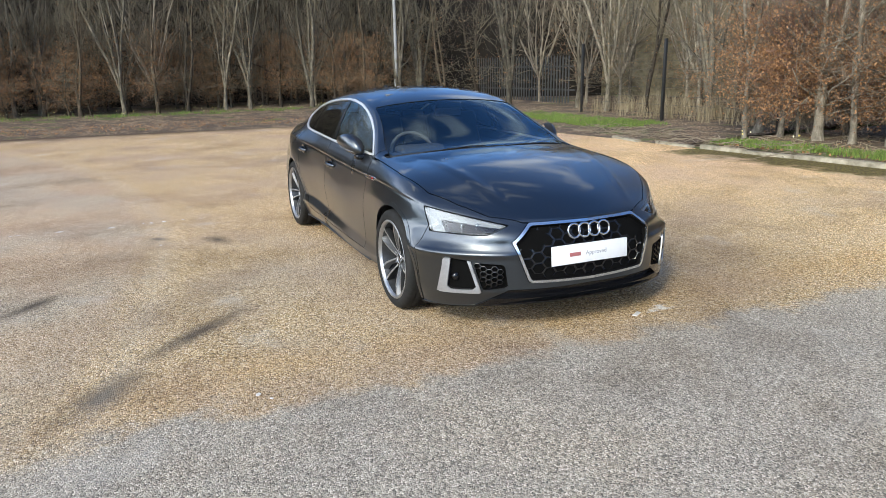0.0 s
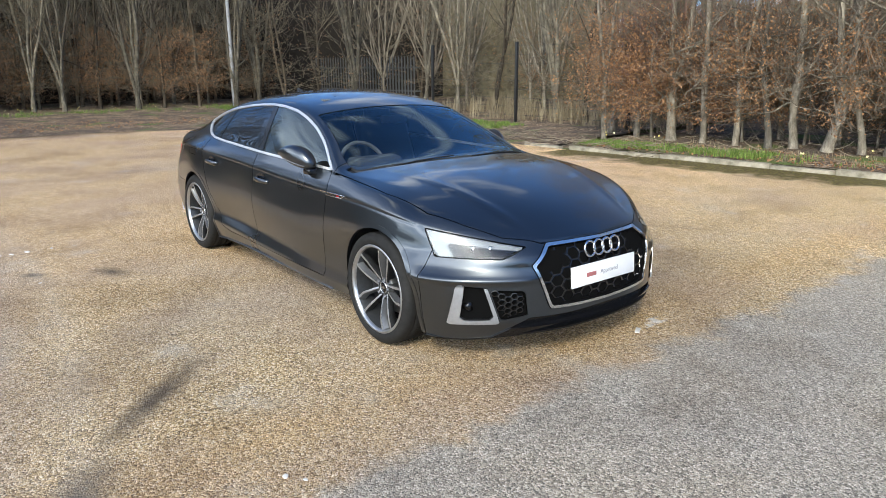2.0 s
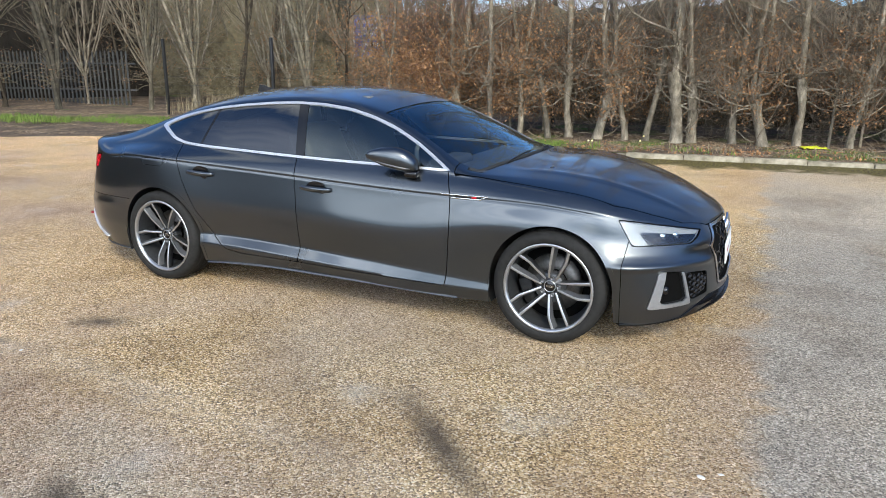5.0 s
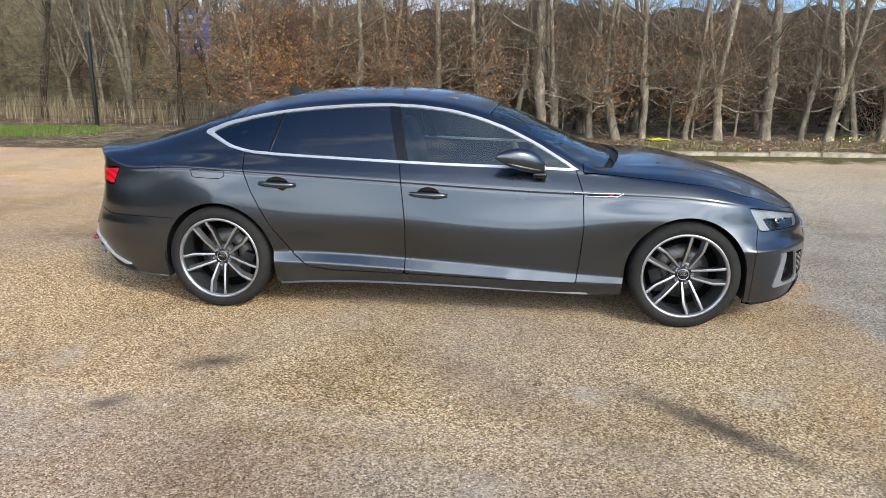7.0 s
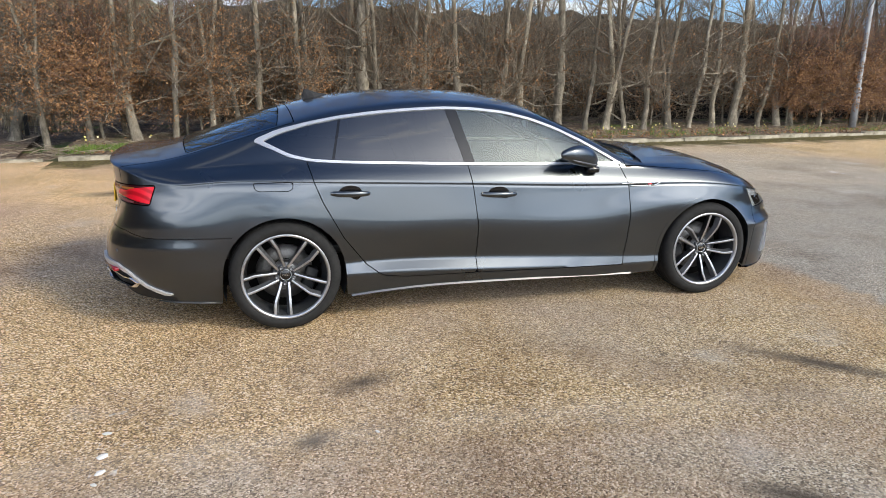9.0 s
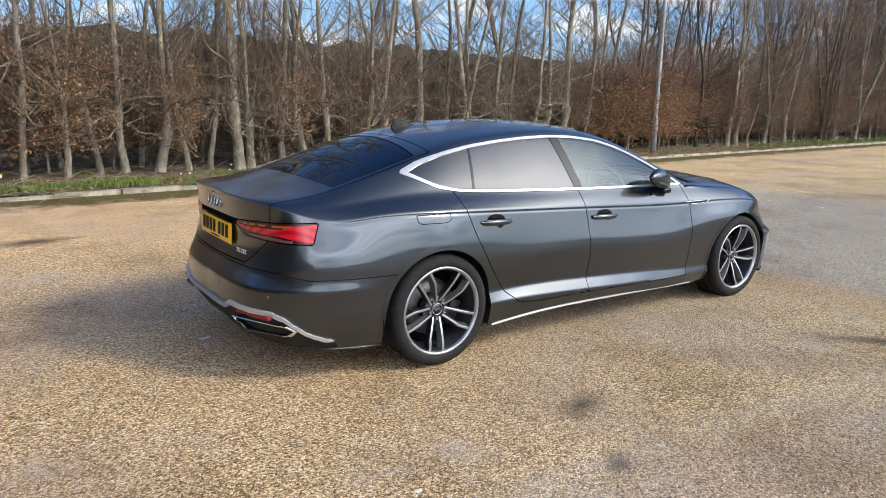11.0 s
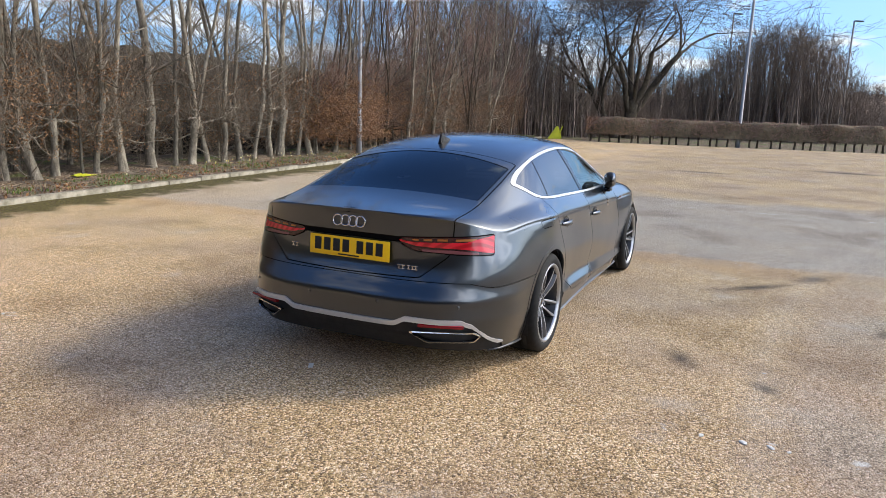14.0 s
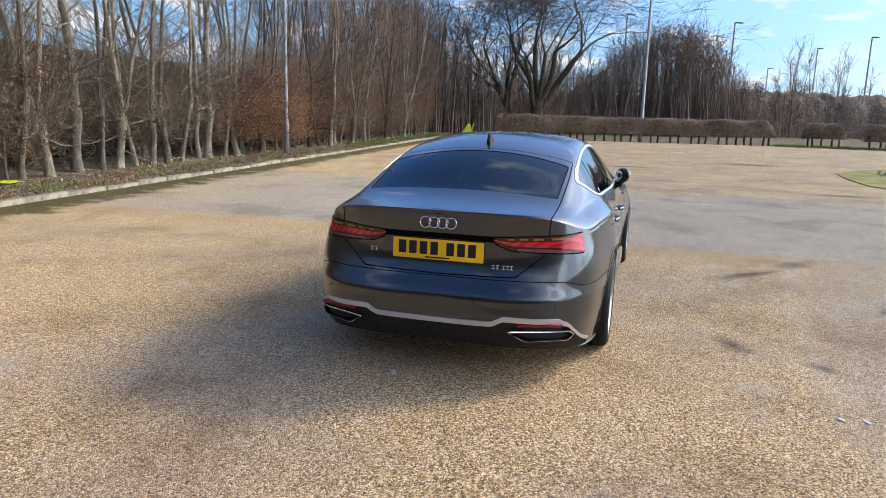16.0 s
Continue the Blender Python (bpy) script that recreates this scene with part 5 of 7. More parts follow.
    col = m.mix(belt, col, m.mix(1.0, col, (1.0, 0.87, 0.66), "MULTIPLY"))
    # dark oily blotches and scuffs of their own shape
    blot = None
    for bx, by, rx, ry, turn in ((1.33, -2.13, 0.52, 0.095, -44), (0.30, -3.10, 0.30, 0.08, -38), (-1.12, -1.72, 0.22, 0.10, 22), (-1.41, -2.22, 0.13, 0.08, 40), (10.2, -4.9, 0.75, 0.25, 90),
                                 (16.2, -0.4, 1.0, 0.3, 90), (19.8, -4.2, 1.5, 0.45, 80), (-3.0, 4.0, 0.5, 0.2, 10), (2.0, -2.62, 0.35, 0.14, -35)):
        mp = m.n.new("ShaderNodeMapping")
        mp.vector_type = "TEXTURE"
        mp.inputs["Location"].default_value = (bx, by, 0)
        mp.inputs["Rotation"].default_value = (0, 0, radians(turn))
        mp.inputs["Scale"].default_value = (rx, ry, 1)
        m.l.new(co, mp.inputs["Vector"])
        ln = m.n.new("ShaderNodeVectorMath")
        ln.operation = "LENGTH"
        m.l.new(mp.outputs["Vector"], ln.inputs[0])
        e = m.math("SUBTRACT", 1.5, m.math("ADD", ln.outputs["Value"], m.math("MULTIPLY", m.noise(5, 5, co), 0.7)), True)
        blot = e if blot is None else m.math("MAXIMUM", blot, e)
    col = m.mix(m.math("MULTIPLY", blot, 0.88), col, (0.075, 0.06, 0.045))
    # broad stains, pale scuffs
    stain = m.ramp(m.noise(0.8, 7, co, 0.62), [(0.34, (0.74, 0.71, 0.68)), (0.50, (1, 1, 1)), (0.76, (1.08, 1.08, 1.08))])
    col = m.mix(1.0, col, stain, "MULTIPLY")
    pale = m.ramp(m.noise(1.4, 6, co), [(0.60, (0, 0, 0)), (0.75, (0.5, 0.5, 0.5))])
    col = m.mix(pale, col, (0.50, 0.46, 0.41))
    # redder stone to the west, more neutral to the east
    west_side = m.math("MULTIPLY", m.math("SUBTRACT", m.math("ADD", 0.6, wob), x), 0.35, True)
    col = m.mix(1.0, col, m.mix(west_side, (1.0, 1.0, 0.985), (1.145, 1.085, 1.05)), "MULTIPLY")
    # drier, sandier chips towards the verge
    sandy = m.math("MULTIPLY", m.math("SUBTRACT", m.math("ADD", y, m.math("MULTIPLY", wob, 0.8)), 1.6), 0.5, True)
    col = m.mix(m.math("MULTIPLY", sandy, 0.8), col, m.mix(1.0, col, (1.40, 1.35, 1.27), "MULTIPLY"))
    for off, half in ((0.0, 0.16),):
        on = m.math("SUBTRACT", 1.0, m.math("DIVIDE", m.math("ABSOLUTE", m.math("SUBTRACT", m.math("ADD", track, off), 0.0)), half), True)
        col = m.mix(m.math("MULTIPLY", m.math("MULTIPLY", on, m.noise(3.0, 5, co)), 0.32), col, (0.56, 0.50, 0.43))
    # worn bay lines across the car park, and the moss under the kerb
    frag = m.ramp(m.noise(7, 5, co), [(0.56, (0, 0, 0)), (0.66, (1, 1, 1))])
    for lx, y0, y1 in ((-2.21, -3.8, -1.6), (2.2, 0.2, 0.75), (-2.6, 2.5, 6.0), (7.2, -4, 5)):
        on = m.math("MULTIPLY", m.math("LESS_THAN", m.math("ABSOLUTE", m.math("SUBTRACT", x, lx)), 0.05), m.math("MULTIPLY", m.math("GREATER_THAN", y, y0), m.math("LESS_THAN", y, y1)))
        col = m.mix(m.math("MULTIPLY", m.math("MULTIPLY", on, frag), 0.8), col, (0.74, 0.72, 0.68))
    edge = m.math("ADD", m.math("SUBTRACT", m.math("ADD", m.math("MULTIPLY", x, 0.10), 7.45), y), m.math("MULTIPLY", m.math("SUBTRACT", m.noise(2.2, 6, co), 0.5), 1.7))
    moss = m.math("MULTIPLY", m.math("SUBTRACT", 1.0, edge), 2.4, True)
    moss = m.math("MULTIPLY", moss, m.math("GREATER_THAN", x, -4.3))
    moss_c = m.ramp(m.noise(26, 5, co), [(0.36, (0.028, 0.020, 0.010)), (0.50, (0.080, 0.066, 0.018)), (0.66, (0.17, 0.155, 0.030))])
    col = m.mix(m.math("MULTIPLY", moss, 0.92), col, moss_c)
    # soil washed over the western edge
    west = m.math("SUBTRACT", m.math("ADD", m.math("MULTIPLY", x, -1.0), m.math("MULTIPLY", m.noise(1.2, 5, co), 1.2)), 13.9)
    col = m.mix(m.math("MULTIPLY", west, 1.2, True), col, m.ramp(m.noise(20, 5, co), [(0.3, (0.05, 0.032, 0.02)), (0.7, (0.16, 0.105, 0.065))]))
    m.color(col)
    chip = m.voronoi(128, co, "Distance")
    m.bump(m.math("ADD", m.math("MULTIPLY", chip, -1.0), m.math("MULTIPLY", m.voronoi(215, co, "Distance"), -0.5)), 1.0, 0.0075)
    m.p.inputs["Specular IOR Level"].default_value = 0.22
    return m.m


def make_litter(name, grass):
    """Woodland floor: leaf litter and soil with patches of grass."""
    m = Mat(name, (0.1, 0.07, 0.04), 0.95)
    co = m.coord()
    cell = m.n.new("ShaderNodeSeparateColor")
    m.l.new(m.voronoi(24, co), cell.inputs[0])
    leaf = m.ramp(cell.outputs[0], [(0.0, (0.06, 0.04, 0.024)), (0.45, (0.16, 0.105, 0.062)), (0.8, (0.29, 0.205, 0.13)), (1.0, (0.44, 0.34, 0.24))])
    soil = m.ramp(m.noise(14, 6, co), [(0.3, (0.045, 0.031, 0.020)), (0.7, (0.15, 0.105, 0.07))])
    base = m.mix(m.ramp(m.noise(1.6, 5, co), [(0.42, (0, 0, 0)), (0.6, (1, 1, 1))]), soil, leaf)
    green = m.ramp(m.noise(40, 4, co), [(0.3, (0.045, 0.07, 0.012)), (0.7, (0.14, 0.18, 0.035))])
    f = m.ramp(m.noise(0.9, 6, co), [(grass, (0, 0, 0)), (grass + 0.12, (1, 1, 1))])
    m.color(m.mix(f, base, green))
    m.bump(m.math("ADD", m.noise(30, 5, co), m.voronoi(24, co, "Distance")), 0.8, 0.03)
    return m.m


TARMAC = make_tarmac()
LITTER = make_litter("leaf_litter", 0.58)
VERGE = make_litter("grassy_verge", 0.52)
FIELD = make_litter("rough_grass", 0.50)
MOSSY = speckled("mossy_turf", (0.13, 0.115, 0.028), (0.33, 0.30, 0.06), 0.95, 14, 0.6, 0.02)
KERB = speckled("weathered_concrete", (0.11, 0.096, 0.060), (0.45, 0.40, 0.31), 0.9, 9, 0.9, 0.012)


def make_bark(name, lo, hi, spread=(0.55, 1.25)):
    """Bark streaked along the stem, paler or darker from tree to tree."""
    m = Mat(name, hi, 0.9, Specular_IOR_Level=0.25)
    f = m.mix(0.42, m.noise(13, 6, m.coord((1, 1, 0.45)), 0.7), m.noise(2.6, 5))
    c = m.ramp(f, [(0.36, lo), (0.52, [0.6 * a + 0.4 * b for a, b in zip(lo, hi)]), (0.66, hi)])
    shade = m.ramp(m.random(), [(0.0, (spread[0],) * 3), (1.0, (spread[1], spread[1] * .98, spread[1] * .94))])
    c = m.mix(1.0, c, shade, "MULTIPLY")
    # green algae in patches
    algae = m.ramp(m.noise(1.3, 4), [(0.60, (0, 0, 0)), (0.76, (0.22, 0.22, 0.22))])
    m.color(m.mix(algae, c, (0.13, 0.13, 0.07)))
    m.bump(m.noise(26, 6, m.coord((1, 1, 0.35)), 0.7), 1.0, 0.035)
    return m.m


BARK_GREY = make_bark("grey_bark", (0.10, 0.086, 0.066), (0.54, 0.48, 0.385), (0.5, 1.15))
BARK_BROWN = make_bark("brown_bark", (0.04, 0.032, 0.023), (0.18, 0.145, 0.105))
TWIG = speckled("brown_twigs", (0.080, 0.062, 0.044), (0.26, 0.205, 0.148), 0.9, 6, 0.1, 0.005)
TWIG_PALE = speckled("pale_twigs", (0.13, 0.105, 0.07), (0.31, 0.255, 0.185), 0.9, 6, 0.1, 0.005)
# near-black colour: the shade deep inside the undergrowth is painted in
THICKET_SHADE = speckled("shaded_thicket", (0.005, 0.0036, 0.0025), (0.020, 0.015, 0.010), 1.0, 3, 0.8, 0.1)
OLIVE_SCRUB = speckled("olive_scrub", (0.055, 0.047, 0.028), (0.22, 0.185, 0.11), 1.0, 5, 0.8, 0.1)
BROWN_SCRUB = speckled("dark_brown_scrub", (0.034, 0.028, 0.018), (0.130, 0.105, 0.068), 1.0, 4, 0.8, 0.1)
SCRUB = speckled("brown_scrub", (0.055, 0.043, 0.025), (0.21, 0.165, 0.10), 1.0, 5, 0.8, 0.1)
WOOD_FAR = speckled("distant_twigs", (0.115, 0.086, 0.068), (0.28, 0.212, 0.165), 0.95, 2, 0.1, 0.01)
DARK_TWIG = speckled("dark_twigs", (0.045, 0.034, 0.028), (0.15, 0.11, 0.09), 0.95, 3, 0.1, 0.005)
WOOD_MASS = speckled("distant_wood", (0.085, 0.064, 0.049), (0.25, 0.188, 0.143), 1.0, 2.5, 0.9, 0.3)
POST_BLACK = speckled("black_post_paint", (0.008, 0.008, 0.009), (0.02, 0.02, 0.02), 0.5, 30, 0.1, 0.002)
GALV = speckled("galvanised_steel", (0.20, 0.205, 0.215), (0.30, 0.305, 0.315), 0.6, 12, 0.05, 0.002, 0.2)


def leaf_mat(name, lo, hi):
    m = Mat(name, hi, 0.75)
    m.color(m.ramp(m.island(), [(0.0, lo), (1.0, hi)]))
    m.p.inputs["Transmission Weight"].default_value = 0.0
    return m.m


LEAF = leaf_mat("dead_beech_leaves", (0.125, 0.058, 0.023), (0.40, 0.218, 0.098))
GRASS = leaf_mat("grass_blades", (0.055, 0.095, 0.012), (0.17, 0.24, 0.04))
DRYGRASS = leaf_mat("dry_reeds", (0.13, 0.10, 0.06), (0.29, 0.24, 0.15))
FLOWER = leaf_mat("daffodil_petals", (0.70, 0.58, 0.12), (0.76, 0.72, 0.45))
YELLOW = speckled("yellow_plastic_sheet", (0.55, 0.60, 0.02), (0.68, 0.72, 0.04), 0.5, 8, 0.2, 0.01)


# ---------------------------------------------------------------- ground, tarmac, verges
def flat_sheet(name, outline, z, material, label):
    me = mesh_of(name, [(x, y, z) for x, y in outline], [tuple(range(len(outline)))], material, False)
    return tagged(new(name, me), label, "", "", "structure")


flat_sheet("ground", [(-700, -700), (700, -700), (700, 700), (-700, 700)], -0.05, FIELD, "rough grass and leaf-strewn ground")
WEST_EDGE = [(-14.6, -60), (-14.6, -20), (-14.5, -5), (-14.4, -1.5), (-14.0, 1.7), (-13.2, 3.6), (-12.2, 4.9), (-10.6, 6.0), (-8.6, 6.6), (-6.6, 6.9), (-4.3, 7.02)]
EAST_EDGE = [(38.5, 11.3), (36.3, 7.0), (38.0, 0), (40, -8), (42, -15), (44, -60)]
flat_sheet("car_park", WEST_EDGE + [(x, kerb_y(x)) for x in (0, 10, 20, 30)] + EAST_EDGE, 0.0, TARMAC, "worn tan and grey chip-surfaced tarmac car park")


def verge_strip(name, edge, dirs, widths, heights, material, label, n=12, rough=0.03):
    """A strip of ground that follows an edge and rises behind it."""
    rng = random.Random(5)
    vs, fs = [], []
    for (x, y), (dx, dy) in zip(edge, dirs):
        for k in range(n):
            t = k / (n - 1)
            w = np.interp(t, [0, 1], [0, widths])
            z = np.interp(w, [q[0] for q in heights], [q[1] for q in heights]) + (rng.uniform(-rough, rough) if k else 0)
            vs.append((x + dx * w, y + dy * w, z))
    for i in range(len(edge) - 1):
        for k in range(n - 1):
            fs.append((i * n + k, (i + 1) * n + k, (i + 1) * n + k + 1, i * n + k + 1))
    return tagged(new(name, mesh_of(name, vs, fs, material)), label, "", "", "structure")


xs = [-4.3 + 0.45 * i for i in range(98)]
verge_strip("verge", [(x, kerb_y(x) + 0.125) for x in xs], [(0, 1)] * len(xs), 4.4, [(0, .066), (.5, .095), (2, .13), (4.4, .16)], VERGE, "grassy verge with leaf litter along the kerb", 16, 0.018)
verge_strip("woodland_floor", [(x, kerb_y(x) + 4.45) for x in xs[::4]], [(0, 1)] * len(xs[::4]), 40, [(0, .16), (6, .3), (40, .5)], LITTER, "dark leaf litter under the trees", 16, 0.06)


def west_dir(i):
    a, b = Vector(WEST_EDGE[max(i - 1, 0)]), Vector(WEST_EDGE[min(i + 1, len(WEST_EDGE) - 1)])
    d = (b - a).normalized()
    return (-d.y, d.x)


we = []
for i in range(len(WEST_EDGE) - 1):
    a, b = Vector(WEST_EDGE[i]), Vector(WEST_EDGE[i + 1])
    k = max(1, int((b - a).length / 0.5))
    for j in range(k):
        we.append(((a + (b - a) * j / k), west_dir(i) if j == 0 else west_dir(i)))
verge_strip("soil_verge", [tuple(p) for p, d in we], [d for p, d in we], 26, [(0, .004), (.8, .03), (3, .07), (6, .14), (12, .3), (26, .6)], LITTER, "bare soil and leaf litter at the tarmac's edge", 40, 0.02)


def build_kerb():
    kb = tagged(new("kerb"), "weathered pale concrete kerb", "", "", "structure")
    rng = random.Random(3)
    metres = [bm_mesh("kerb_stone", bm_box((.905, .125, .16), (0, 0, 0), .012, 2), KERB, True, 40) for _ in range(1)]
    x = -4.25
    a = math.atan(0.10)
    while x < 38.5:
        c = x + .4575
        o = child("kerb_stone", metres[0], kb)
        o.matrix_local = pose(c, kerb_y(c) + .0625 + rng.uniform(-.015, .015), -.006 + rng.uniform(-.022, .012), rng.uniform(-2.5, 2.5), rng.uniform(-.8, .8), math.degrees(a) + rng.uniform(-1.0, 1.0))
        x += .915 * math.cos(a)
    # two sunken stones in the debris at the kerb's end
    for cx, cy, rz in ((-4.9, 7.0, 2), (-6.2, 6.9, -6)):
        o = child("kerb_stone", metres[0], kb)
        o.matrix_local = pose(cx, cy + .03, -.035, 2, 1, rz)


build_kerb()


# ---------------------------------------------------------------- trees
def wander(rng, start, d, length, n, bend, lift=0.0):
    """A crooked path of n steps."""
    p, d = Vector(start), Vector(d).normalized()
    pts = [p.copy()]
    for _ in range(n):
        d = (d + Vector((rng.uniform(-bend, bend), rng.uniform(-bend, bend), rng.uniform(-bend, bend) + lift))).normalized()
        p = p + d * (length / n)
        pts.append(p.copy())
    return pts


def tree_meshes(seed, height, r0, stems=1, twigs=60, leaves=0, crown=16, low=(0.5, 2.4), bark=None, twig_mat=None, spread=0.34, splay=.13, fat=.95, bend=.125):
    """Meshes of one bare tree: trunk with limbs, crown of twigs, low twigs with dead leaves."""
    rng = random.Random(seed)
    tv, tf, cv, cf, lv, lf = [], [], [], [], [], []
    mains = []
    fork = rng.uniform(0.35, 1.3)
    if stems == 1:
        mains.append((wander(rng, (0, 0, -.1), (rng.uniform(-.06, .06), rng.uniform(-.06, .06), 1), height, 18, bend, .085), r0 * .78))
    else:
        base = wander(rng, (0, 0, -.1), (0, 0, 1), fork, 3, .06)
        sweep(base, [r0 * 1.05, r0 * .88, r0 * .8, r0 * .72], 8, tv, tf)
        for k in range(stems):
            a = 2 * math.pi * (k + rng.random() * .5) / stems
            mains.append((wander(rng, base[-1], (splay * math.cos(a), splay * math.sin(a), 1), (height - fork) * rng.uniform(.8, 1), 16, bend, .08), r0 * rng.uniform(.42, .62)))
    for path, r in mains:
        n = len(path)
        rr = [r * (1 - .82 * (i / (n - 1)) ** .9) for i in range(n)]
        if stems == 1:
            rr[0] *= 1.35
        sweep(path, rr, 7, tv, tf)
        for _ in range(int(crown / len(mains)) + 2):
            t = rng.uniform(.12, .97)
            k = t * (n - 1)
            i = int(k)
            p = path[i].lerp(path[min(i + 1, n - 1)], k - i)
            a = rng.uniform(0, 2 * math.pi)
            up = rng.uniform(.5, 1.3)
            ln = height * spread * rng.uniform(.45, 1.0) * (1.15 - t)
            br = wander(rng, p, (math.cos(a), math.sin(a), up), max(ln, .5), 6, .22, .06)
            rb = rr[i] * rng.uniform(.28, .45)
            sweep(br, [max(rb * (1 - j / 7), .004 * fat) for j in range(7)], 4, tv if rb > .012 else cv, tf if rb > .012 else cf)
            for _ in range(rng.randint(4, 7)):
                j = rng.randint(1, 5)
                d = (br[j + 1] - br[j]).normalized() + Vector((rng.uniform(-.8, .8), rng.uniform(-.8, .8), rng.uniform(-.1, .8)))
                tw = wander(rng, br[j], d, rng.uniform(.35, .95) * fat ** .5, 2, .25, .05)
                sweep(tw, [.0065 * fat, .0045 * fat, .002 * fat], 3, cv, cf)
                for _ in range(2):
                    q = rng.choice(tw[1:])
                    d2 = d.normalized() + Vector((rng.uniform(-.9, .9), rng.uniform(-.9, .9), rng.uniform(-.2, .8)))
                    t2 = wander(rng, q, d2, rng.uniform(.2, .5) * fat ** .5, 1, .25)
                    sweep(t2, [.0038 * fat, .0018 * fat], 3, cv, cf)
    lows = []
    for _ in range(twigs):
        path, r = rng.choice(mains)
        z = rng.uniform(*low)
        p = min(path, key=lambda q: abs(q.z - z))
        p = Vector((p.x, p.y, z))
        a = rng.uniform(0, 2 * math.pi)
        br = wander(rng, p, (math.cos(a), math.sin(a), rng.uniform(-.25, .75)), rng.uniform(.35, 1.15), 4, .30, .02)
        rb = rng.uniform(.004, .010)
        sweep(br, [rb, rb * .8, rb * .6, rb * .45, .002], 3, cv, cf)
        lows.append(br)
        for _ in range(2):
            q = rng.choice(br[1:])
            t2 = wander(rng, q, (rng.uniform(-1, 1), rng.uniform(-1, 1), rng.uniform(-.3, .9)), rng.uniform(.2, .5), 1, .3)
            sweep(t2, [.0045, .0015], 3, cv, cf)
            lows.append(t2)
    for _ in range(int(leaves * 1.7)):
        br = rng.choice(lows)
        q = br[rng.randint(1, len(br) - 1)] + Vector((rng.gauss(0, .05), rng.gauss(0, .05), rng.gauss(0, .05)))
        add_leaf(rng, q, rng.uniform(.016, .031), lv, lf)
    return (mesh_of("trunk", tv, tf, bark or BARK_GREY), mesh_of("crown", cv, cf, twig_mat or TWIG), mesh_of("dead_leaves", lv, lf, LEAF, False) if leaves else None)


def pollard_meshes(seed, height, r0, stems, arms, leaves=0, lean=.07, knob=(1.0, 1.5), bark=None):
    """A once-laid hedge tree: flared crooked base, a knuckle of level arms with upright shoots, straight stems above."""
    rng = random.Random(seed)
    tv, tf, cv, cf, lv, lf = [], [], [], [], [], []
    kz = rng.uniform(*knob)
    base = wander(rng, (0, 0, -.1), (rng.uniform(-lean, lean), rng.uniform(-lean, lean), 1), kz + .1, 7, .10, .05)
    sweep(base, [r0 * k for k in (1.45, 1.05, .90, .84, .82, .88, 1.10, .95)], 9, tv, tf)
    top = base[-1]
    mains = []
    for k in range(stems):
        a = 2 * math.pi * (k + rng.random() * .6) / stems
        sp = .0 if stems == 1 else rng.uniform(.10, .22)
        p = wander(rng, top + Vector((math.cos(a), math.sin(a), -.1)) * r0 * .35, (sp * math.cos(a), sp * math.sin(a), 1), (height - kz) * rng.uniform(.8, 1.0), 18, .10, .09)
        r = r0 * (.80 if stems == 1 else rng.uniform(.48, .68))
        n = len(p)
        rr = [r * (1 - .84 * (i / (n - 1)) ** .9) for i in range(n)]
        sweep(p, rr, 7, tv, tf)
        mains.append((p, rr))
        for _ in range(int(24 / stems) + 3):
            t = rng.uniform(.06, .97) * (n - 1)
            i = int(t)
            q = p[i].lerp(p[min(i + 1, n - 1)], t - i)
            b = rng.uniform(0, 2 * math.pi)
            ln = max(.45, 2.6 * rng.uniform(.4, 1.0) * (1.1 - t / n))
            br = wander(rng, q, (math.cos(b), math.sin(b), rng.uniform(.35, 1.1)), ln, 6, .26, .05)
            rb = max(rr[i] * rng.uniform(.22, .38), .006)
            sweep(br, [max(rb * (1 - j / 7), .0045) for j in range(7)], 4, tv if rb > .011 else cv, tf if rb > .011 else cf)
            for _ in range(rng.randint(4, 7)):
                j = rng.randint(1, 5)
                d = (br[j + 1] - br[j]).normalized() + Vector((rng.uniform(-.8, .8), rng.uniform(-.8, .8), rng.uniform(-.2, .8)))
                tw = wander(rng, br[j], d, rng.uniform(.35, .95), 2, .28, .05)
                sweep(tw, [.006, .0045, .002], 3, cv, cf)
                for _ in range(2):
                    t2 = wander(rng, rng.choice(tw[1:]), d.normalized() + Vector((rng.uniform(-.9, .9), rng.uniform(-.9, .9), rng.uniform(-.3, .8))), rng.uniform(.2, .5), 1, .25)
                    sweep(t2, [.0036, .0016], 3, cv, cf)
    lows = []
    for _ in range(int(arms * 1.15)):
        z = kz + rng.gauss(0, .30)
        if z < kz:
            q = min(base, key=lambda v: abs(v.z - z)).copy()
        else:
            q = min(rng.choice(mains)[0], key=lambda v: abs(v.z - z)).copy()
        b = rng.uniform(0, 2 * math.pi)
        arm = wander(rng, q, (math.cos(b), math.sin(b), rng.uniform(-.25, .45)), rng.uniform(.35, 1.15), 6, .42, .02)
        ra = rng.uniform(.010, .026)
        sweep(arm, [max(ra * (1 - j / 8.5), .005) for j in range(7)], 5, tv, tf)
        lows.append(arm)
        for _ in range(rng.randint(3, 6)):
            j = rng.randint(1, 6)
            up = wander(rng, arm[j], (rng.uniform(-.5, .5), rng.uniform(-.5, .5), rng.uniform(.1, 1.2)), rng.uniform(.3, 1.3), 4, .22, .06)
            rs = rng.uniform(.004, .009)
            sweep(up, [rs, rs * .85, rs * .7, rs * .5, .002], 3, cv, cf)
            lows.append(up)
            for _ in range(3):
                t2 = wander(rng, rng.choice(up[1:]), (rng.uniform(-1, 1), rng.uniform(-1, 1), rng.uniform(-.5, .8)), rng.uniform(.15, .5), 2, .35)
                sweep(t2, [.0042, .003, .0015], 3, cv, cf)
                lows.append(t2)
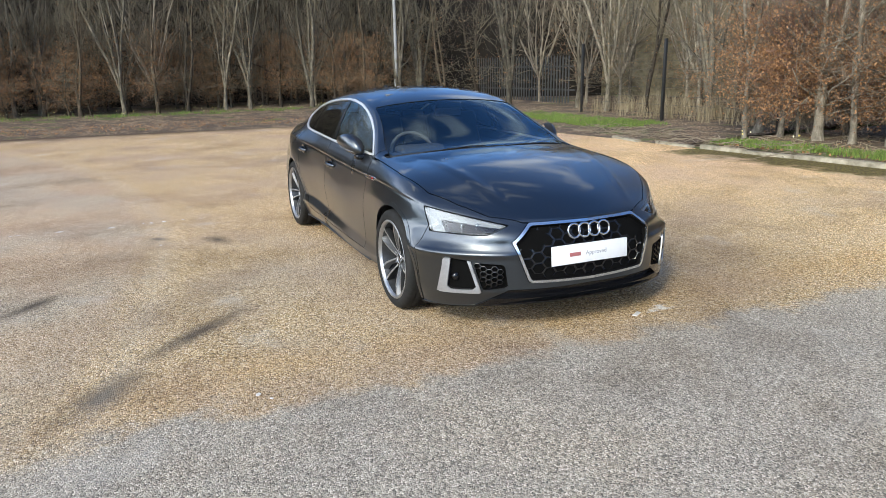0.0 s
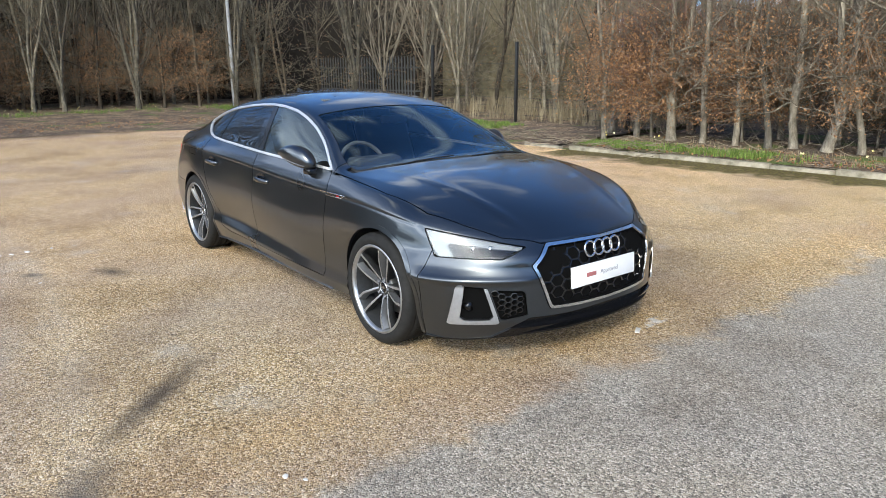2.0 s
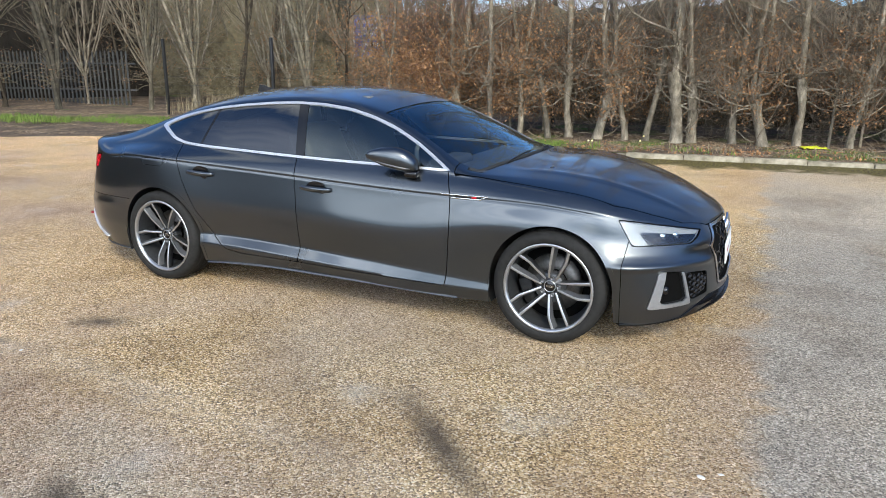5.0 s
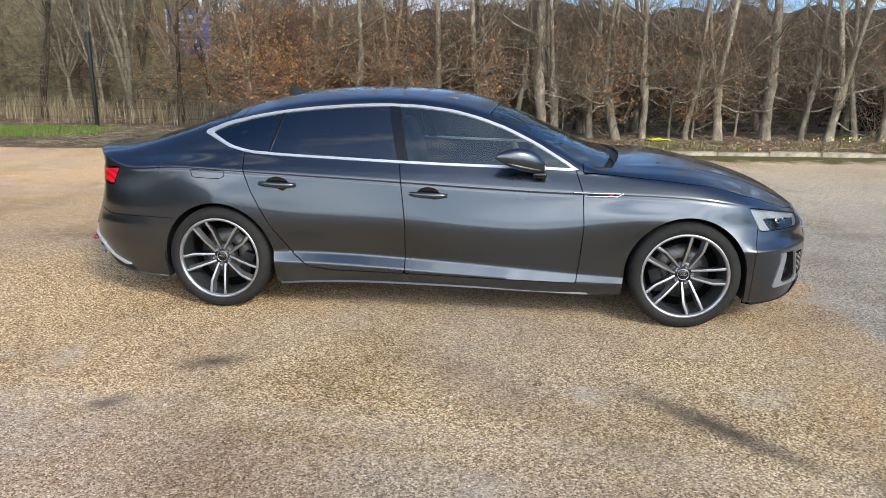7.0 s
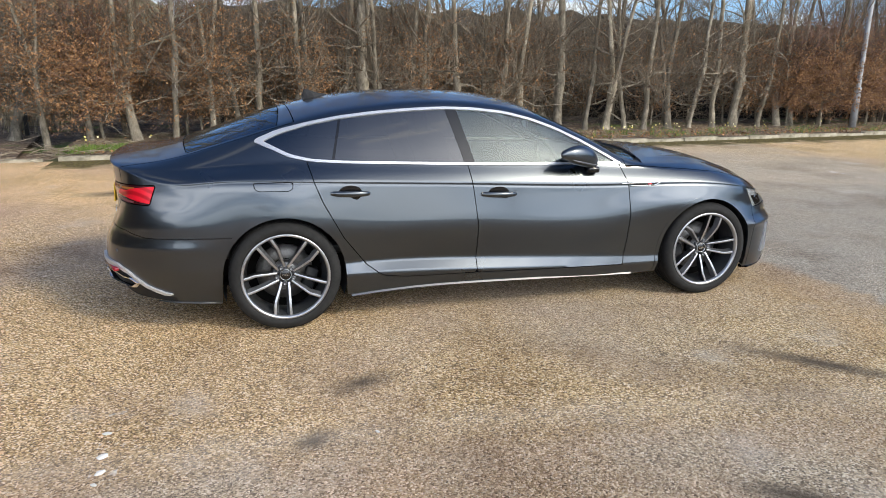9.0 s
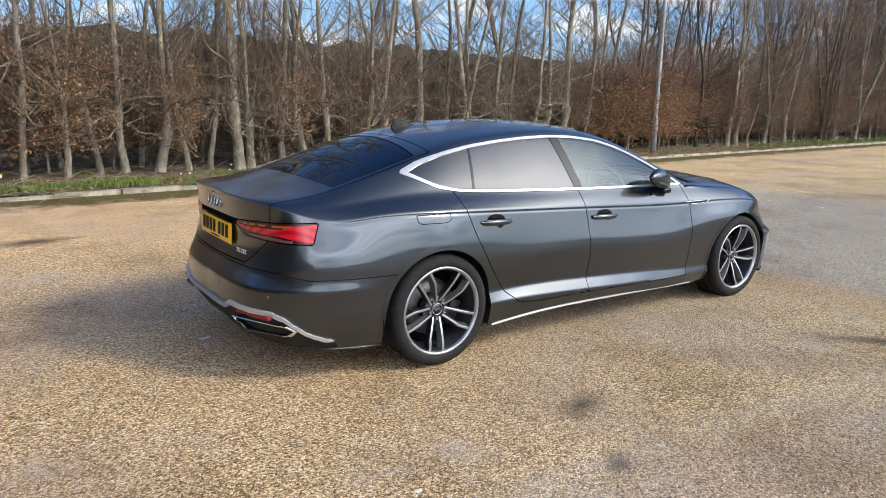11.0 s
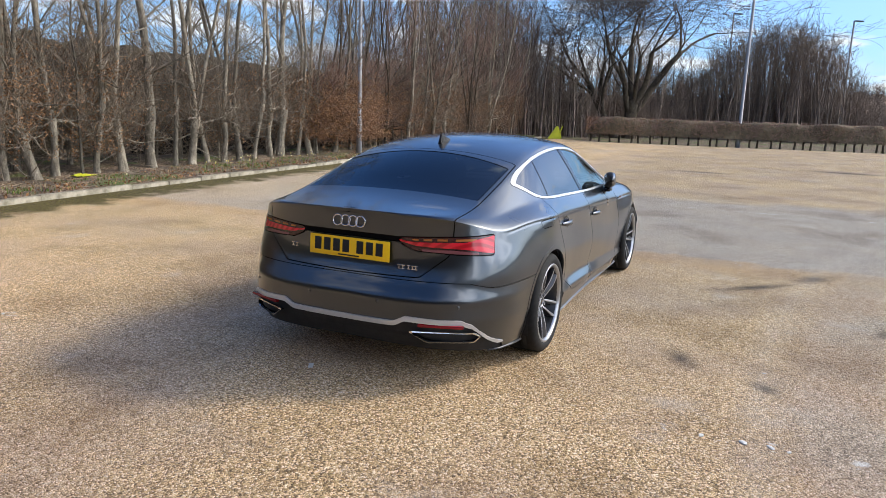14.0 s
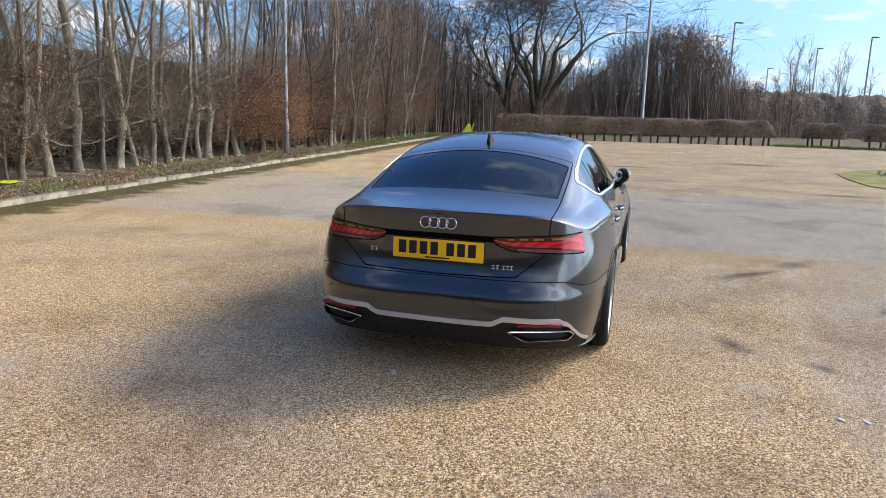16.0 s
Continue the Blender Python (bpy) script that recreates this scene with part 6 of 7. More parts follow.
    for _ in range(int(leaves * 1.7)):
        br = rng.choice(lows)
        q = br[rng.randint(1, len(br) - 1)] + Vector((rng.gauss(0, .05), rng.gauss(0, .05), rng.gauss(0, .05)))
        add_leaf(rng, q, rng.uniform(.016, .031), lv, lf)
    return (mesh_of("trunk", tv, tf, bark or BARK_GREY), mesh_of("crown", cv, cf, DARK_TWIG if bark else TWIG), mesh_of("dead_leaves", lv, lf, LEAF, False) if leaves else None)


def spreading_meshes(seed, trunk, r0, reach, way=(-.05, .1, 1), open_=.75):
    """A large open-grown tree: short trunk, wide limbs that fork again and again."""
    rng = random.Random(seed)
    tv, tf, cv, cf = [], [], [], []

    def grow(p, d, ln, r, depth):
        path = wander(rng, p, d, ln, 5, .20 if depth else .06, .05 if depth < 3 else -.01)
        end = r * (.62 if depth else .85)
        sweep(path, [r + (end - r) * j / 5 for j in range(6)], 7 if depth < 2 else (4 if depth < 4 else 3), tv if depth < 4 else cv, tf if depth < 4 else cf)
        if depth >= 7:
            return
        way = (path[-1] - path[-2]).normalized()
        for k in range((6, 3, 3, 3, 4, 4, 2)[depth]):
            q = path[-1] if k < 2 else path[rng.randint(2, 5)]
            a = rng.uniform(0, 2 * math.pi) if depth else 2 * math.pi * (k + rng.random() * .5) / 6
            w = (open_ if depth == 0 else .85) * rng.uniform(.6, 1.3)
            side = Vector((math.cos(a), math.sin(a), rng.uniform(-.35, .5)))
            grow(q, way + side * w, (reach if depth == 0 else ln) * rng.uniform(.62, .92), max(end * rng.uniform(.44, .68), .010), depth + 1)

    grow(Vector((0, 0, -.2)), Vector(way), trunk, r0, 0)
    return (mesh_of("trunk", tv, tf, BARK_BROWN), mesh_of("crown", cv, cf, DARK_TWIG), None)


def add_leaf(rng, q, s_, lv, lf):
    u = Vector((rng.uniform(-1, 1), rng.uniform(-1, 1), rng.uniform(-1, 1))).normalized()
    w = u.cross(Vector((rng.uniform(-1, 1), rng.uniform(-1, 1), rng.uniform(-1, 1)))).normalized()
    k = u.cross(w) * s_ * .25
    b = len(lv)
    for v in (q - u * s_, q + w * s_ * .55 + k, q + u * s_, q - w * s_ * .55 + k):
        lv.append((v.x, v.y, v.z))
    lf.append((b, b + 1, b + 2))
    lf.append((b, b + 2, b + 3))


def make_tree(name, meshes, label, group, at):
    t = thing(name, label, "tree", group, at)
    child("trunk", meshes[0], t)
    child("crown", meshes[1], t)
    if meshes[2]:
        child("dead_leaves", meshes[2], t)
    return t


def plant(kinds, spots, seed, group):
    """Sets copies of the given kinds of tree at the spots (x, y, z, kind or None)."""
    rng = random.Random(seed)
    first = {}
    for x, y, z, k in spots:
        k = rng.randrange(len(kinds)) if k is None else k
        s_ = rng.uniform(.88, 1.12)
        m = pose(x, y, z, rng.uniform(-2.2, 2.2), rng.uniform(-2.2, 2.2), rng.uniform(0, 360))
        name, meshes, label = kinds[k]
        if k not in first:
            first[k] = make_tree(name, meshes, label, group, m)
        else:
            copy_thing(first[k], m)


POLE_TREE = ("bare_tree", tree_meshes(11, 9.5, .092, 1, 75, 0, 25, (.5, 2.2)), "bare grey-barked tree with twiggy lower trunk")
POLE_TREE_2 = ("bare_tree", tree_meshes(12, 9.0, .066, 1, 80, 60, 22, (.6, 2.5), twig_mat=TWIG_PALE), "slim bare grey tree with side twigs")
FORK_TREE = ("forked_tree", tree_meshes(13, 9.5, .082, 2, 80, 40, 25, (.5, 2.2), twig_mat=TWIG_PALE, splay=.06, bend=.16), "bare forked grey-barked tree")
BROWN_TREE = ("beech_tree", tree_meshes(14, 8.5, .072, 1, 130, 1400, 19, (.5, 2.3)), "young tree still holding brown dead leaves")
BROWN_TREE_2 = ("beech_tree", tree_meshes(15, 8.0, .062, 2, 130, 1600, 18, (.4, 2.15)), "twiggy tree thick with brown dead leaves")
STUB_TREE = ("hornbeam_tree", tree_meshes(16, 8.8, .10, 3, 90, 100, 24, (.9, 2.4), splay=.075, bend=.16), "stout multi-stemmed bare tree")
SLIM_TREE = ("sapling", tree_meshes(17, 6.5, .035, 1, 50, 60, 12, (.5, 3.0), twig_mat=TWIG_PALE), "slim pale bare sapling")
BEECH_BUSH = ("beech_bush", tree_meshes(18, 3.0, .03, 5, 130, 1500, 12, (.3, 1.9), splay=.45, bend=.22), "low bush holding brown dead leaves")
TWIG_BUSH = ("bare_bush", tree_meshes(19, 3.4, .03, 8, 150, 120, 26, (.3, 2.2), splay=.5, bend=.22), "bare twiggy bush of arching stems")
STOUT = ("pollard_tree", pollard_meshes(101, 9.5, .115, 1, 14, 60), "stout pale-barked tree with knuckled side arms")
TWIN = ("pollard_tree", pollard_meshes(102, 9.5, .095, 2, 16, 40), "twin-stemmed pale tree forked above a knuckle")
LEANING = ("pollard_tree", pollard_meshes(103, 9.0, .075, 1, 14, 120, .22, (.8, 1.2)), "leaning grey tree with level arms and shoots")
THIN = ("pollard_tree", pollard_meshes(104, 9.0, .060, 1, 12, 80, .12), "thin grey tree with a twiggy knuckle")
THREE = ("pollard_tree", pollard_meshes(105, 9.0, .105, 3, 18, 160, .06, (.8, 1.1)), "three-stemmed grey tree on a swollen base")
STUMPY = ("beech_tree", pollard_meshes(106, 7.5, .10, 2, 20, 1300, .05, (.7, 1.0)), "stumpy tree with shoots full of brown dead leaves")
DARK_THIN = ("bare_tree", pollard_meshes(107, 9.5, .055, 1, 14, 60, .16, (.9, 1.6), BARK_BROWN), "thin dark bare tree with crossing twigs")
DARK_TWIN = ("bare_tree", pollard_meshes(108, 9.8, .080, 2, 16, 200, .10, (.8, 1.4), BARK_BROWN), "dark twin-stemmed bare tree")
DARK_THREE = ("bare_tree", pollard_meshes(109, 9.2, .085, 3, 18, 350, .08, (.7, 1.2), BARK_BROWN), "dark three-stemmed tree with some brown leaves")
RUSSET_TWIG = speckled("russet_twigs", (0.085, 0.048, 0.036), (0.30, 0.185, 0.135), 0.9, 6, 0.1, 0.005)
RUSSET_BUSH = ("beech_bush", tree_meshes(20, 2.9, .03, 5, 190, 4200, 12, (.35, 1.75), twig_mat=RUSSET_TWIG, splay=.40, bend=.22), "low bush thick with russet dead leaves")
RUSSET_TREE = ("beech_tree", tree_meshes(25, 7.2, .045, 5, 190, 700, 30, (.3, 3.2), bark=BARK_BROWN, twig_mat=RUSSET_TWIG, splay=.22, bend=.2), "many-stemmed tree with dense russet twigs")
NORTH_KINDS = [POLE_TREE, POLE_TREE_2, FORK_TREE, BROWN_TREE, BROWN_TREE_2, STUB_TREE, SLIM_TREE, STOUT, TWIN, LEANING, THIN, THREE, STUMPY, DARK_THIN, DARK_TWIN, DARK_THREE]
# the front row by the car: place along the kerb, kind
FRONT_ROW = [(-4.7, 4), (-4.05, 3), (-3.3, 12), (-2.65, 10), (-2.02, 4), (-1.5, 10), (-1.09, 9), (-.55, 12), (-.02, 10), (.36, 10), (.90, 7), (1.17, 8), (1.85, 9),
             (2.37, 12), (2.90, 9), (3.40, 6), (3.72, 10), (4.36, 8), (5.35, 7), (6.05, 10), (6.62, 8), (7.1, 10), (7.55, 9), (8.3, 8), (8.95, 10), (9.6, 9), (10.4, 7), (11.1, 10), (11.7, 12)]


def north_row():
    rng = random.Random(21)
    spots = [(x, kerb_y(x) + 1.68 + rng.uniform(-.12, .12), .10, k) for x, k in FRONT_ROW]
    x = 12.3
    while x < 37:
        k = rng.choice([12, 12, 3, 4]) if rng.random() < .24 else rng.choice([7, 8, 9, 10, 11, 13, 13, 14, 14, 15, 15])
        spots.append((x, kerb_y(x) + 1.45 + rng.uniform(-.25, .45), .10, k))
        x += rng.uniform(.65, 1.15) if x < 25 else rng.uniform(.75, 1.2)
    plant(NORTH_KINDS, spots, 22, "row of trees behind the kerb")
    spots = []
    x = -5.5
    while x < 38:
        spots.append((x, kerb_y(x) + 2.7 + rng.uniform(-.4, .6), .12, rng.choice([0, 1, 3, 12, 4, 2, 5, 10, 11] if x < 10 else [13, 14, 15, 12])))
        x += rng.uniform(1.1, 2.0) if x < 10 else rng.uniform(2.4, 4.2)
    plant(NORTH_KINDS, spots, 23, "trees behind the front row")
    spots = []
    x = -4.2
    while x < 37:
        spots.append((x, kerb_y(x) + rng.uniform(1.7, 3.2), .1, rng.choice([0, 0, 1])))
        x += rng.uniform(.9, 1.9) if x > 2 else rng.uniform(.7, 1.2)
    x = 13.5
    while x < 33:
        spots.append((x, kerb_y(x) + rng.uniform(2.0, 2.9), .1, rng.choice([0, 0, 1])))
        x += rng.uniform(1.1, 2.2)
    for x, off in ((-3.9, 2.0), (-2.5, 2.5), (11.9, 1.5), (12.9, 1.3), (14.2, 1.3), (14.9, 1.6), (15.9, 1.9), (17.2, 2.0), (19.0, 1.7)):
        spots.append((x, kerb_y(x) + off, .1, 2))
    x = 16.5
    while x < 37:
        spots.append((x, kerb_y(x) + rng.uniform(1.5, 2.6), .1, 3))
        x += rng.uniform(1.0, 1.7)
    plant([BEECH_BUSH, TWIG_BUSH, RUSSET_BUSH, RUSSET_TREE], spots, 24, "bushes under the row of trees")


north_row()

BARK_WEST = make_bark("shaded_grey_bark", (0.06, 0.053, 0.040), (0.34, 0.305, 0.24), (0.4, 1.2))
WEST_TWIG = speckled("olive_twigs", (0.075, 0.064, 0.043), (0.26, 0.222, 0.152), 0.9, 6, 0.1, 0.005)
WEST_A = ("bare_tree", tree_meshes(31, 10.5, .10, 2, 70, 80, 30, (.5, 3.0), bark=BARK_BROWN, twig_mat=WEST_TWIG), "tall bare grey-brown tree at the wood's edge")
WEST_B = ("forked_tree", tree_meshes(32, 10.0, .12, 6, 70, 60, 34, (.5, 3.0), bark=BARK_WEST, twig_mat=WEST_TWIG), "tall bare multi-stemmed tree")
WEST_C = ("beech_tree", tree_meshes(33, 9.5, .07, 1, 110, 1300, 20, (.4, 2.4), bark=BARK_BROWN, twig_mat=WEST_TWIG), "woodland tree with low brown dead leaves")
WEST_D = ("bare_tree", tree_meshes(34, 10.0, .085, 5, 80, 120, 30, (.6, 4.0), bark=BARK_WEST, twig_mat=WEST_TWIG), "thin bare tree with many pale twigs")

WEST_E = ("coppiced_shrub", tree_meshes(35, 6.5, .06, 11, 60, 260, 40, (.4, 2.6), bark=BARK_WEST, twig_mat=WEST_TWIG, splay=.55, bend=.17), "coppiced shrub of many thin arching stems")
WEST_G = ("coppiced_shrub", tree_meshes(37, 6.8, .06, 10, 60, 100, 44, (.4, 2.6), bark=BARK_GREY, twig_mat=TWIG_PALE, splay=.5, bend=.17), "coppiced shrub of pale arching stems")
WEST_F = ("beech_bush", tree_meshes(36, 3.6, .035, 5, 150, 2200, 14, (.3, 2.0), bark=BARK_BROWN, twig_mat=WEST_TWIG, splay=.45, bend=.2), "low bush holding brown dead leaves")


def west_wood():
    rng = random.Random(41)
    spots = []
    for row, (off, step) in enumerate(((0, .95), (1.4, 1.0), (3.0, 1.2), (5.0, 1.5), (7.5, 1.7))):
        y = -24.0
        while y < 9:
            x = -21.0 - off + rng.uniform(-.5, .5) + max(0, y - 4) * .3
            spots.append((x, y, .15, rng.choice([0, 1, 2, 3, 2])))
            y += step * rng.uniform(.6, 1.4)
    for _ in range(26):
        spots.append((rng.uniform(-20, -4.5), rng.uniform(13, 22), .2, rng.choice([0, 1, 2, 3])))
    for x, y, k in ((-14.2, 11.2, 3), (-16.6, 10.0, 1), (-12.2, 10.9, 3), (-18.4, 9.6, 0), (-11.0, 11.4, 0), (-9.0, 11.8, 1), (-7.4, 11.2, 2)):
        spots.append((x, y, .15, k))
    y = -16.0
    while y < 8:
        spots.append((-20.6 - rng.uniform(0, 2.5) + max(0, y - 4) * .3, y, .14, rng.choice([4, 6, 5, 4, 6, 5, 4])))
        y += rng.uniform(.6, 1.3)
    for x, y, k in ((-17.5, 11.8, 6), (-15.4, 12.4, 6), (-13.4, 12.3, 6), (-11.6, 13.4, 6), (-10.2, 12.6, 6), (-8.4, 13.2, 6), (-6.6, 12.4, 5)):
        spots.append((x, y, .14, k))
    plant([WEST_A, WEST_B, WEST_C, WEST_D, WEST_E, WEST_F, WEST_G], spots, 42, "woodland at the edge of the car park")


west_wood()


# ---------------------------------------------------------------- undergrowth
def bramble_mesh(seed, length, depth, top, count, fine=.0045):
    rng = random.Random(seed)
    vs, fs = [], []
    for _ in range(count):
        x, y = rng.uniform(0, length), rng.uniform(0, depth)
        z = rng.random() ** 1.5 * top
        p = wander(rng, (x, y, z), (rng.uniform(-1, 1), rng.uniform(-1, 1), rng.uniform(-.3, 1.2)), rng.uniform(.3, 1.0), 3, .35)
        r = fine * rng.uniform(.6, 1.8)
        sweep(p, [r, r * .8, r * .6, r * .3], 3, vs, fs)
    return mesh_of("undergrowth", vs, fs, TWIG)


def bank_mesh(name, pts, height, depth, material, seed):
    """A lumpy mass of undergrowth along a line: rounded ridge with an uneven outline."""
    rng = random.Random(seed)
    vs, fs = [], []
    n = 14
    path = []
    for (a, b) in zip(pts[:-1], pts[1:]):
        a, b = Vector(a), Vector(b)
        k = max(2, int((b - a).length / .35))
        path += [a.lerp(b, i / k) for i in range(k)]
    path.append(Vector(pts[-1]))
    for i, p in enumerate(path):
        d = (path[min(i + 1, len(path) - 1)] - path[max(i - 1, 0)]).normalized()
        s_ = Vector((-d.y, d.x))
        for j in range(n):
            a = math.pi * j / (n - 1)
            e = min(1.0, .02 + (min(i, len(path) - 1 - i) / 2) ** .5)    # the ends round off
            q = p - s_ * math.cos(a) * e * depth / 2
            h = height * e * math.sin(a) ** .6 if 0 < j < n - 1 else -.1
            k = noise.noise(Vector((q.x * .9, q.y * .9, h))) * .35 + noise.noise(Vector((q.x * 3, q.y * 3, h * 3))) * .22
            vs.append((q.x - s_.x * k * .8, q.y - s_.y * k * .8, h * (1 + k * .28)))
    for i in range(len(path) - 1):
        for j in range(n - 1):
            fs.append((i * n + j, i * n + j + 1, (i + 1) * n + j + 1, (i + 1) * n + j))
    return mesh_of(name, vs, fs, material)


def undergrowth():
    b1 = bramble_mesh(51, 8, 2.6, 2.2, 1700)
    for i in range(6):
        o = new("undergrowth", b1)
        x = -4.5 + 7.4 * i
        o.matrix_world = pose(x, kerb_y(x) + 2.0, .1, 0, 0, math.degrees(math.atan(.1)))
        tagged(o, "tangle of brown twigs under the trees", "undergrowth", "undergrowth tangles", "stuff")
    b2 = bramble_mesh(52, 8, 3.0, 3.2, 1900)
    for i in range(5):
        o = new("undergrowth", b2)
        o.matrix_world = pose(-21.5, -24 + 7.4 * i, .1, 0, 0, 90)
        tagged(o, "tangle of brown twigs under the trees", "undergrowth", "undergrowth tangles", "stuff")
    # the near-black banks carry the wood's shaded depth in their colour
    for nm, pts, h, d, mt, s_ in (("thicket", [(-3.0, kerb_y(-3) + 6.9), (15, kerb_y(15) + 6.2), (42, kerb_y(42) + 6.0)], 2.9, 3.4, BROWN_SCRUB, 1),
                              ("thicket", [(7.5, kerb_y(7.5) + 4.5), (15, kerb_y(15) + 4.2), (42, kerb_y(42) + 4.2)], .95, 1.5, THICKET_SHADE, 4),
                              ("thicket", [(-27.5, -45), (-27.5, -10), (-27.0, 6), (-25.0, 11.0), (-19.5, 17.0)], 6.4, 5.0, THICKET_SHADE, 2),
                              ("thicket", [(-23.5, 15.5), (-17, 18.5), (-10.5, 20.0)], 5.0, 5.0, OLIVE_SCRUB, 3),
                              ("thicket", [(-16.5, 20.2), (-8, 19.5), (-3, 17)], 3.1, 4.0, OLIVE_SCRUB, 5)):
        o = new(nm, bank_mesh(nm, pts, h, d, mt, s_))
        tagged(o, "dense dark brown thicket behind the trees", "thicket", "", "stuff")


undergrowth()


# ---------------------------------------------------------------- far side of the car park
HEDGE_TWIG = speckled("hedge_twigs", (0.13, 0.075, 0.058), (0.36, 0.225, 0.18), 0.9, 6, 0.1, 0.005)


def hedge(name, a, b, height, width, seed, label):
    """A clipped bare hedge: short stems below, a box-shaped tangle of twigs above."""
    rng = random.Random(seed)
    a, b = Vector(a), Vector(b)
    d = (b - a)
    L = d.length
    d.normalize()
    s_ = Vector((-d.y, d.x))
    h = thing(name, label, "hedge", "clipped hedges")
    vs, fs = [], []
    sweep([(0, 0, -.05), (.03, 0, .3), (-.05, .06, .75)], [.07, .055, .045], 6, vs, fs)
    stem = mesh_of("stem", vs, fs, BARK_BROWN)
    k = int(L / .55)
    for i in range(k):
        p = a + d * (L * (i + rng.uniform(.2, .8)) / k) + s_ * rng.uniform(-.2, .2)
        child("stem", stem, h, at=pose(p.x, p.y, 0, 0, 0, rng.uniform(0, 360)))
    vs, fs = [], []
    for _ in range(int(L * 330)):
        t, w = rng.uniform(0, L), rng.uniform(-width / 2, width / 2)
        z = rng.uniform(.48, height)
        if rng.random() < .5:
            w = math.copysign(width / 2, w) * rng.uniform(.85, 1)
        p = a + d * t + s_ * w
        q = wander(rng, (p.x, p.y, z), (rng.uniform(-1, 1), rng.uniform(-1, 1), rng.uniform(-.4, 1)), rng.uniform(.15, .4), 2, .4)
        q = [Vector((v.x, v.y, min(v.z, height + .04))) for v in q]
        r = rng.uniform(.006, .014)
        sweep(q, [r, r * .7, r * .4], 3, vs, fs)
    child("crown", mesh_of("crown", vs, fs, HEDGE_TWIG), h)
    vs, fs = [], []
    for _ in range(int(L * 90)):
        t = L * rng.random() ** 1.8
        p = a + d * t + s_ * rng.choice((-1, 1)) * width * rng.uniform(.42, .54)
        add_leaf(rng, Vector((p.x, p.y, rng.uniform(.5, height))), rng.uniform(.03, .055), vs, fs)
    child("dead_leaves", mesh_of("dead_leaves", vs, fs, LEAF, False), h, "clinging brown dead leaves")
    core = bank_mesh("core", [(a.x, a.y), (b.x, b.y)], height - .42, width * .8, SCRUB, seed)
    for v in core.vertices:
        v.co.z = v.co.z + .42 if v.co.z > 0 else .46
    child("core", core, h)
    return h


hedge("clipped_hedge", (36.6, 8.0), (41.3, -8.3), 1.45, 1.1, 61, "low clipped bare brown hedge on short stems")
hedge("clipped_hedge", (42.5, -9.8), (43.6, -12.6), 1.40, 1.1, 62, "short clipped bare brown hedge")
hedge("clipped_hedge", (39.5, -12.6), (44.0, -26.0), 1.40, 1.1, 63, "clipped bare brown hedge beside the exit")


def lamp_post(at, height, r0, head=None, label="tall grey steel lamp post"):
    p = thing("lamp_post", label, "lamp post", "lamp posts", pose(*at))
    vs, fs = [], []
    sweep([(0, 0, -.1), (0, 0, 1.0), (0, 0, 1.02), (0, 0, height)], [r0, r0, r0 * .72, r0 * .5], 12, vs, fs, True)
    child("pole", mesh_of("pole", vs, fs, GALV), p)
    if head:
        bm = bm_box((.75, .26, .09), (.40, 0, height + .02), .03, 2)
        child("lamp_head", bm_mesh("lamp_head", bm, POST_BLACK, True, 35), p, "flat dark lamp head", at=Matrix.Rotation(radians(head), 4, "Z"))
    return p


lamp_post((38.9, -.35, 0), 11.0, .13)
lamp_post((60, 1.9, 0), 10.2, .13, -60)
lamp_post((62, -7.1, 0), 9.7, .13, -60)
lamp_post((13.6, 9.70, .1), 10.5, .085, None, "tall slim grey lamp post in the verge")
lamp_post((-19.9, 7.05, .1), 11, .085, None, "tall grey lamp post at the wood's edge")
lamp_post((95, -20, 0), 10.5, .14, -60)
lamp_post((110, -16.5, 0), 9.0, .14, -60)
lamp_post((75, -21, 0), 9.8, .14, -60)


def far_wood(name, pts, height, count, seed, label, material=None, fine=1.0, dome=False):
    """Distant bare wood: many thin stems and a haze of twigs, joined."""
    rng = random.Random(seed)
    vs, fs = [], []
    segs = list(zip(pts[:-1], pts[1:]))
    for _ in range(count):
        a, b = rng.choice(segs)
        t = rng.random()
        x, y = a[0] + (b[0] - a[0]) * t + rng.uniform(-4, 4), a[1] + (b[1] - a[1]) * t + rng.uniform(-3, 3)
        h = height * rng.uniform(.55, 1.05)
        if dome:    # one rounded mass, highest in its southern half
            h = height * rng.uniform(.86, 1.0) * (1 - .0085 * (y + 2.5) ** 2 * (1.0 if y > -2.5 else 1.5))
            if h < 2.5:
                continue
        tr = wander(rng, (x, y, -.1), (rng.uniform(-.1, .1), rng.uniform(-.1, .1), 1), h, 6, .10, .05)
        r = h * rng.uniform(.009, .014)
        sweep(tr, [max(r * (1 - i / 6.5), .012) for i in range(7)], 4, vs, fs)
        for _ in range(19):
            i = rng.randint(1, 5)
            br = wander(rng, tr[i].lerp(tr[i + 1], rng.random()), (rng.uniform(-1, 1), rng.uniform(-1, 1), rng.uniform(.3, 1.4)), h * rng.uniform(.10, .24), 3, .25, .08)
            sweep(br, [.035 * fine, .027 * fine, .020 * fine, .010 * fine], 3, vs, fs)
            for _ in range(3):
                q = rng.choice(br[1:])
                t2 = wander(rng, q, (rng.uniform(-1, 1), rng.uniform(-1, 1), rng.uniform(0, 1.3)), h * rng.uniform(.05, .11), 2, .25)
                sweep(t2, [.020 * fine, .015 * fine, .008 * fine], 3, vs, fs)
    o = new(name, mesh_of(name, vs, fs, material or WOOD_FAR))
    return tagged(o, label, "trees", "", "stuff")


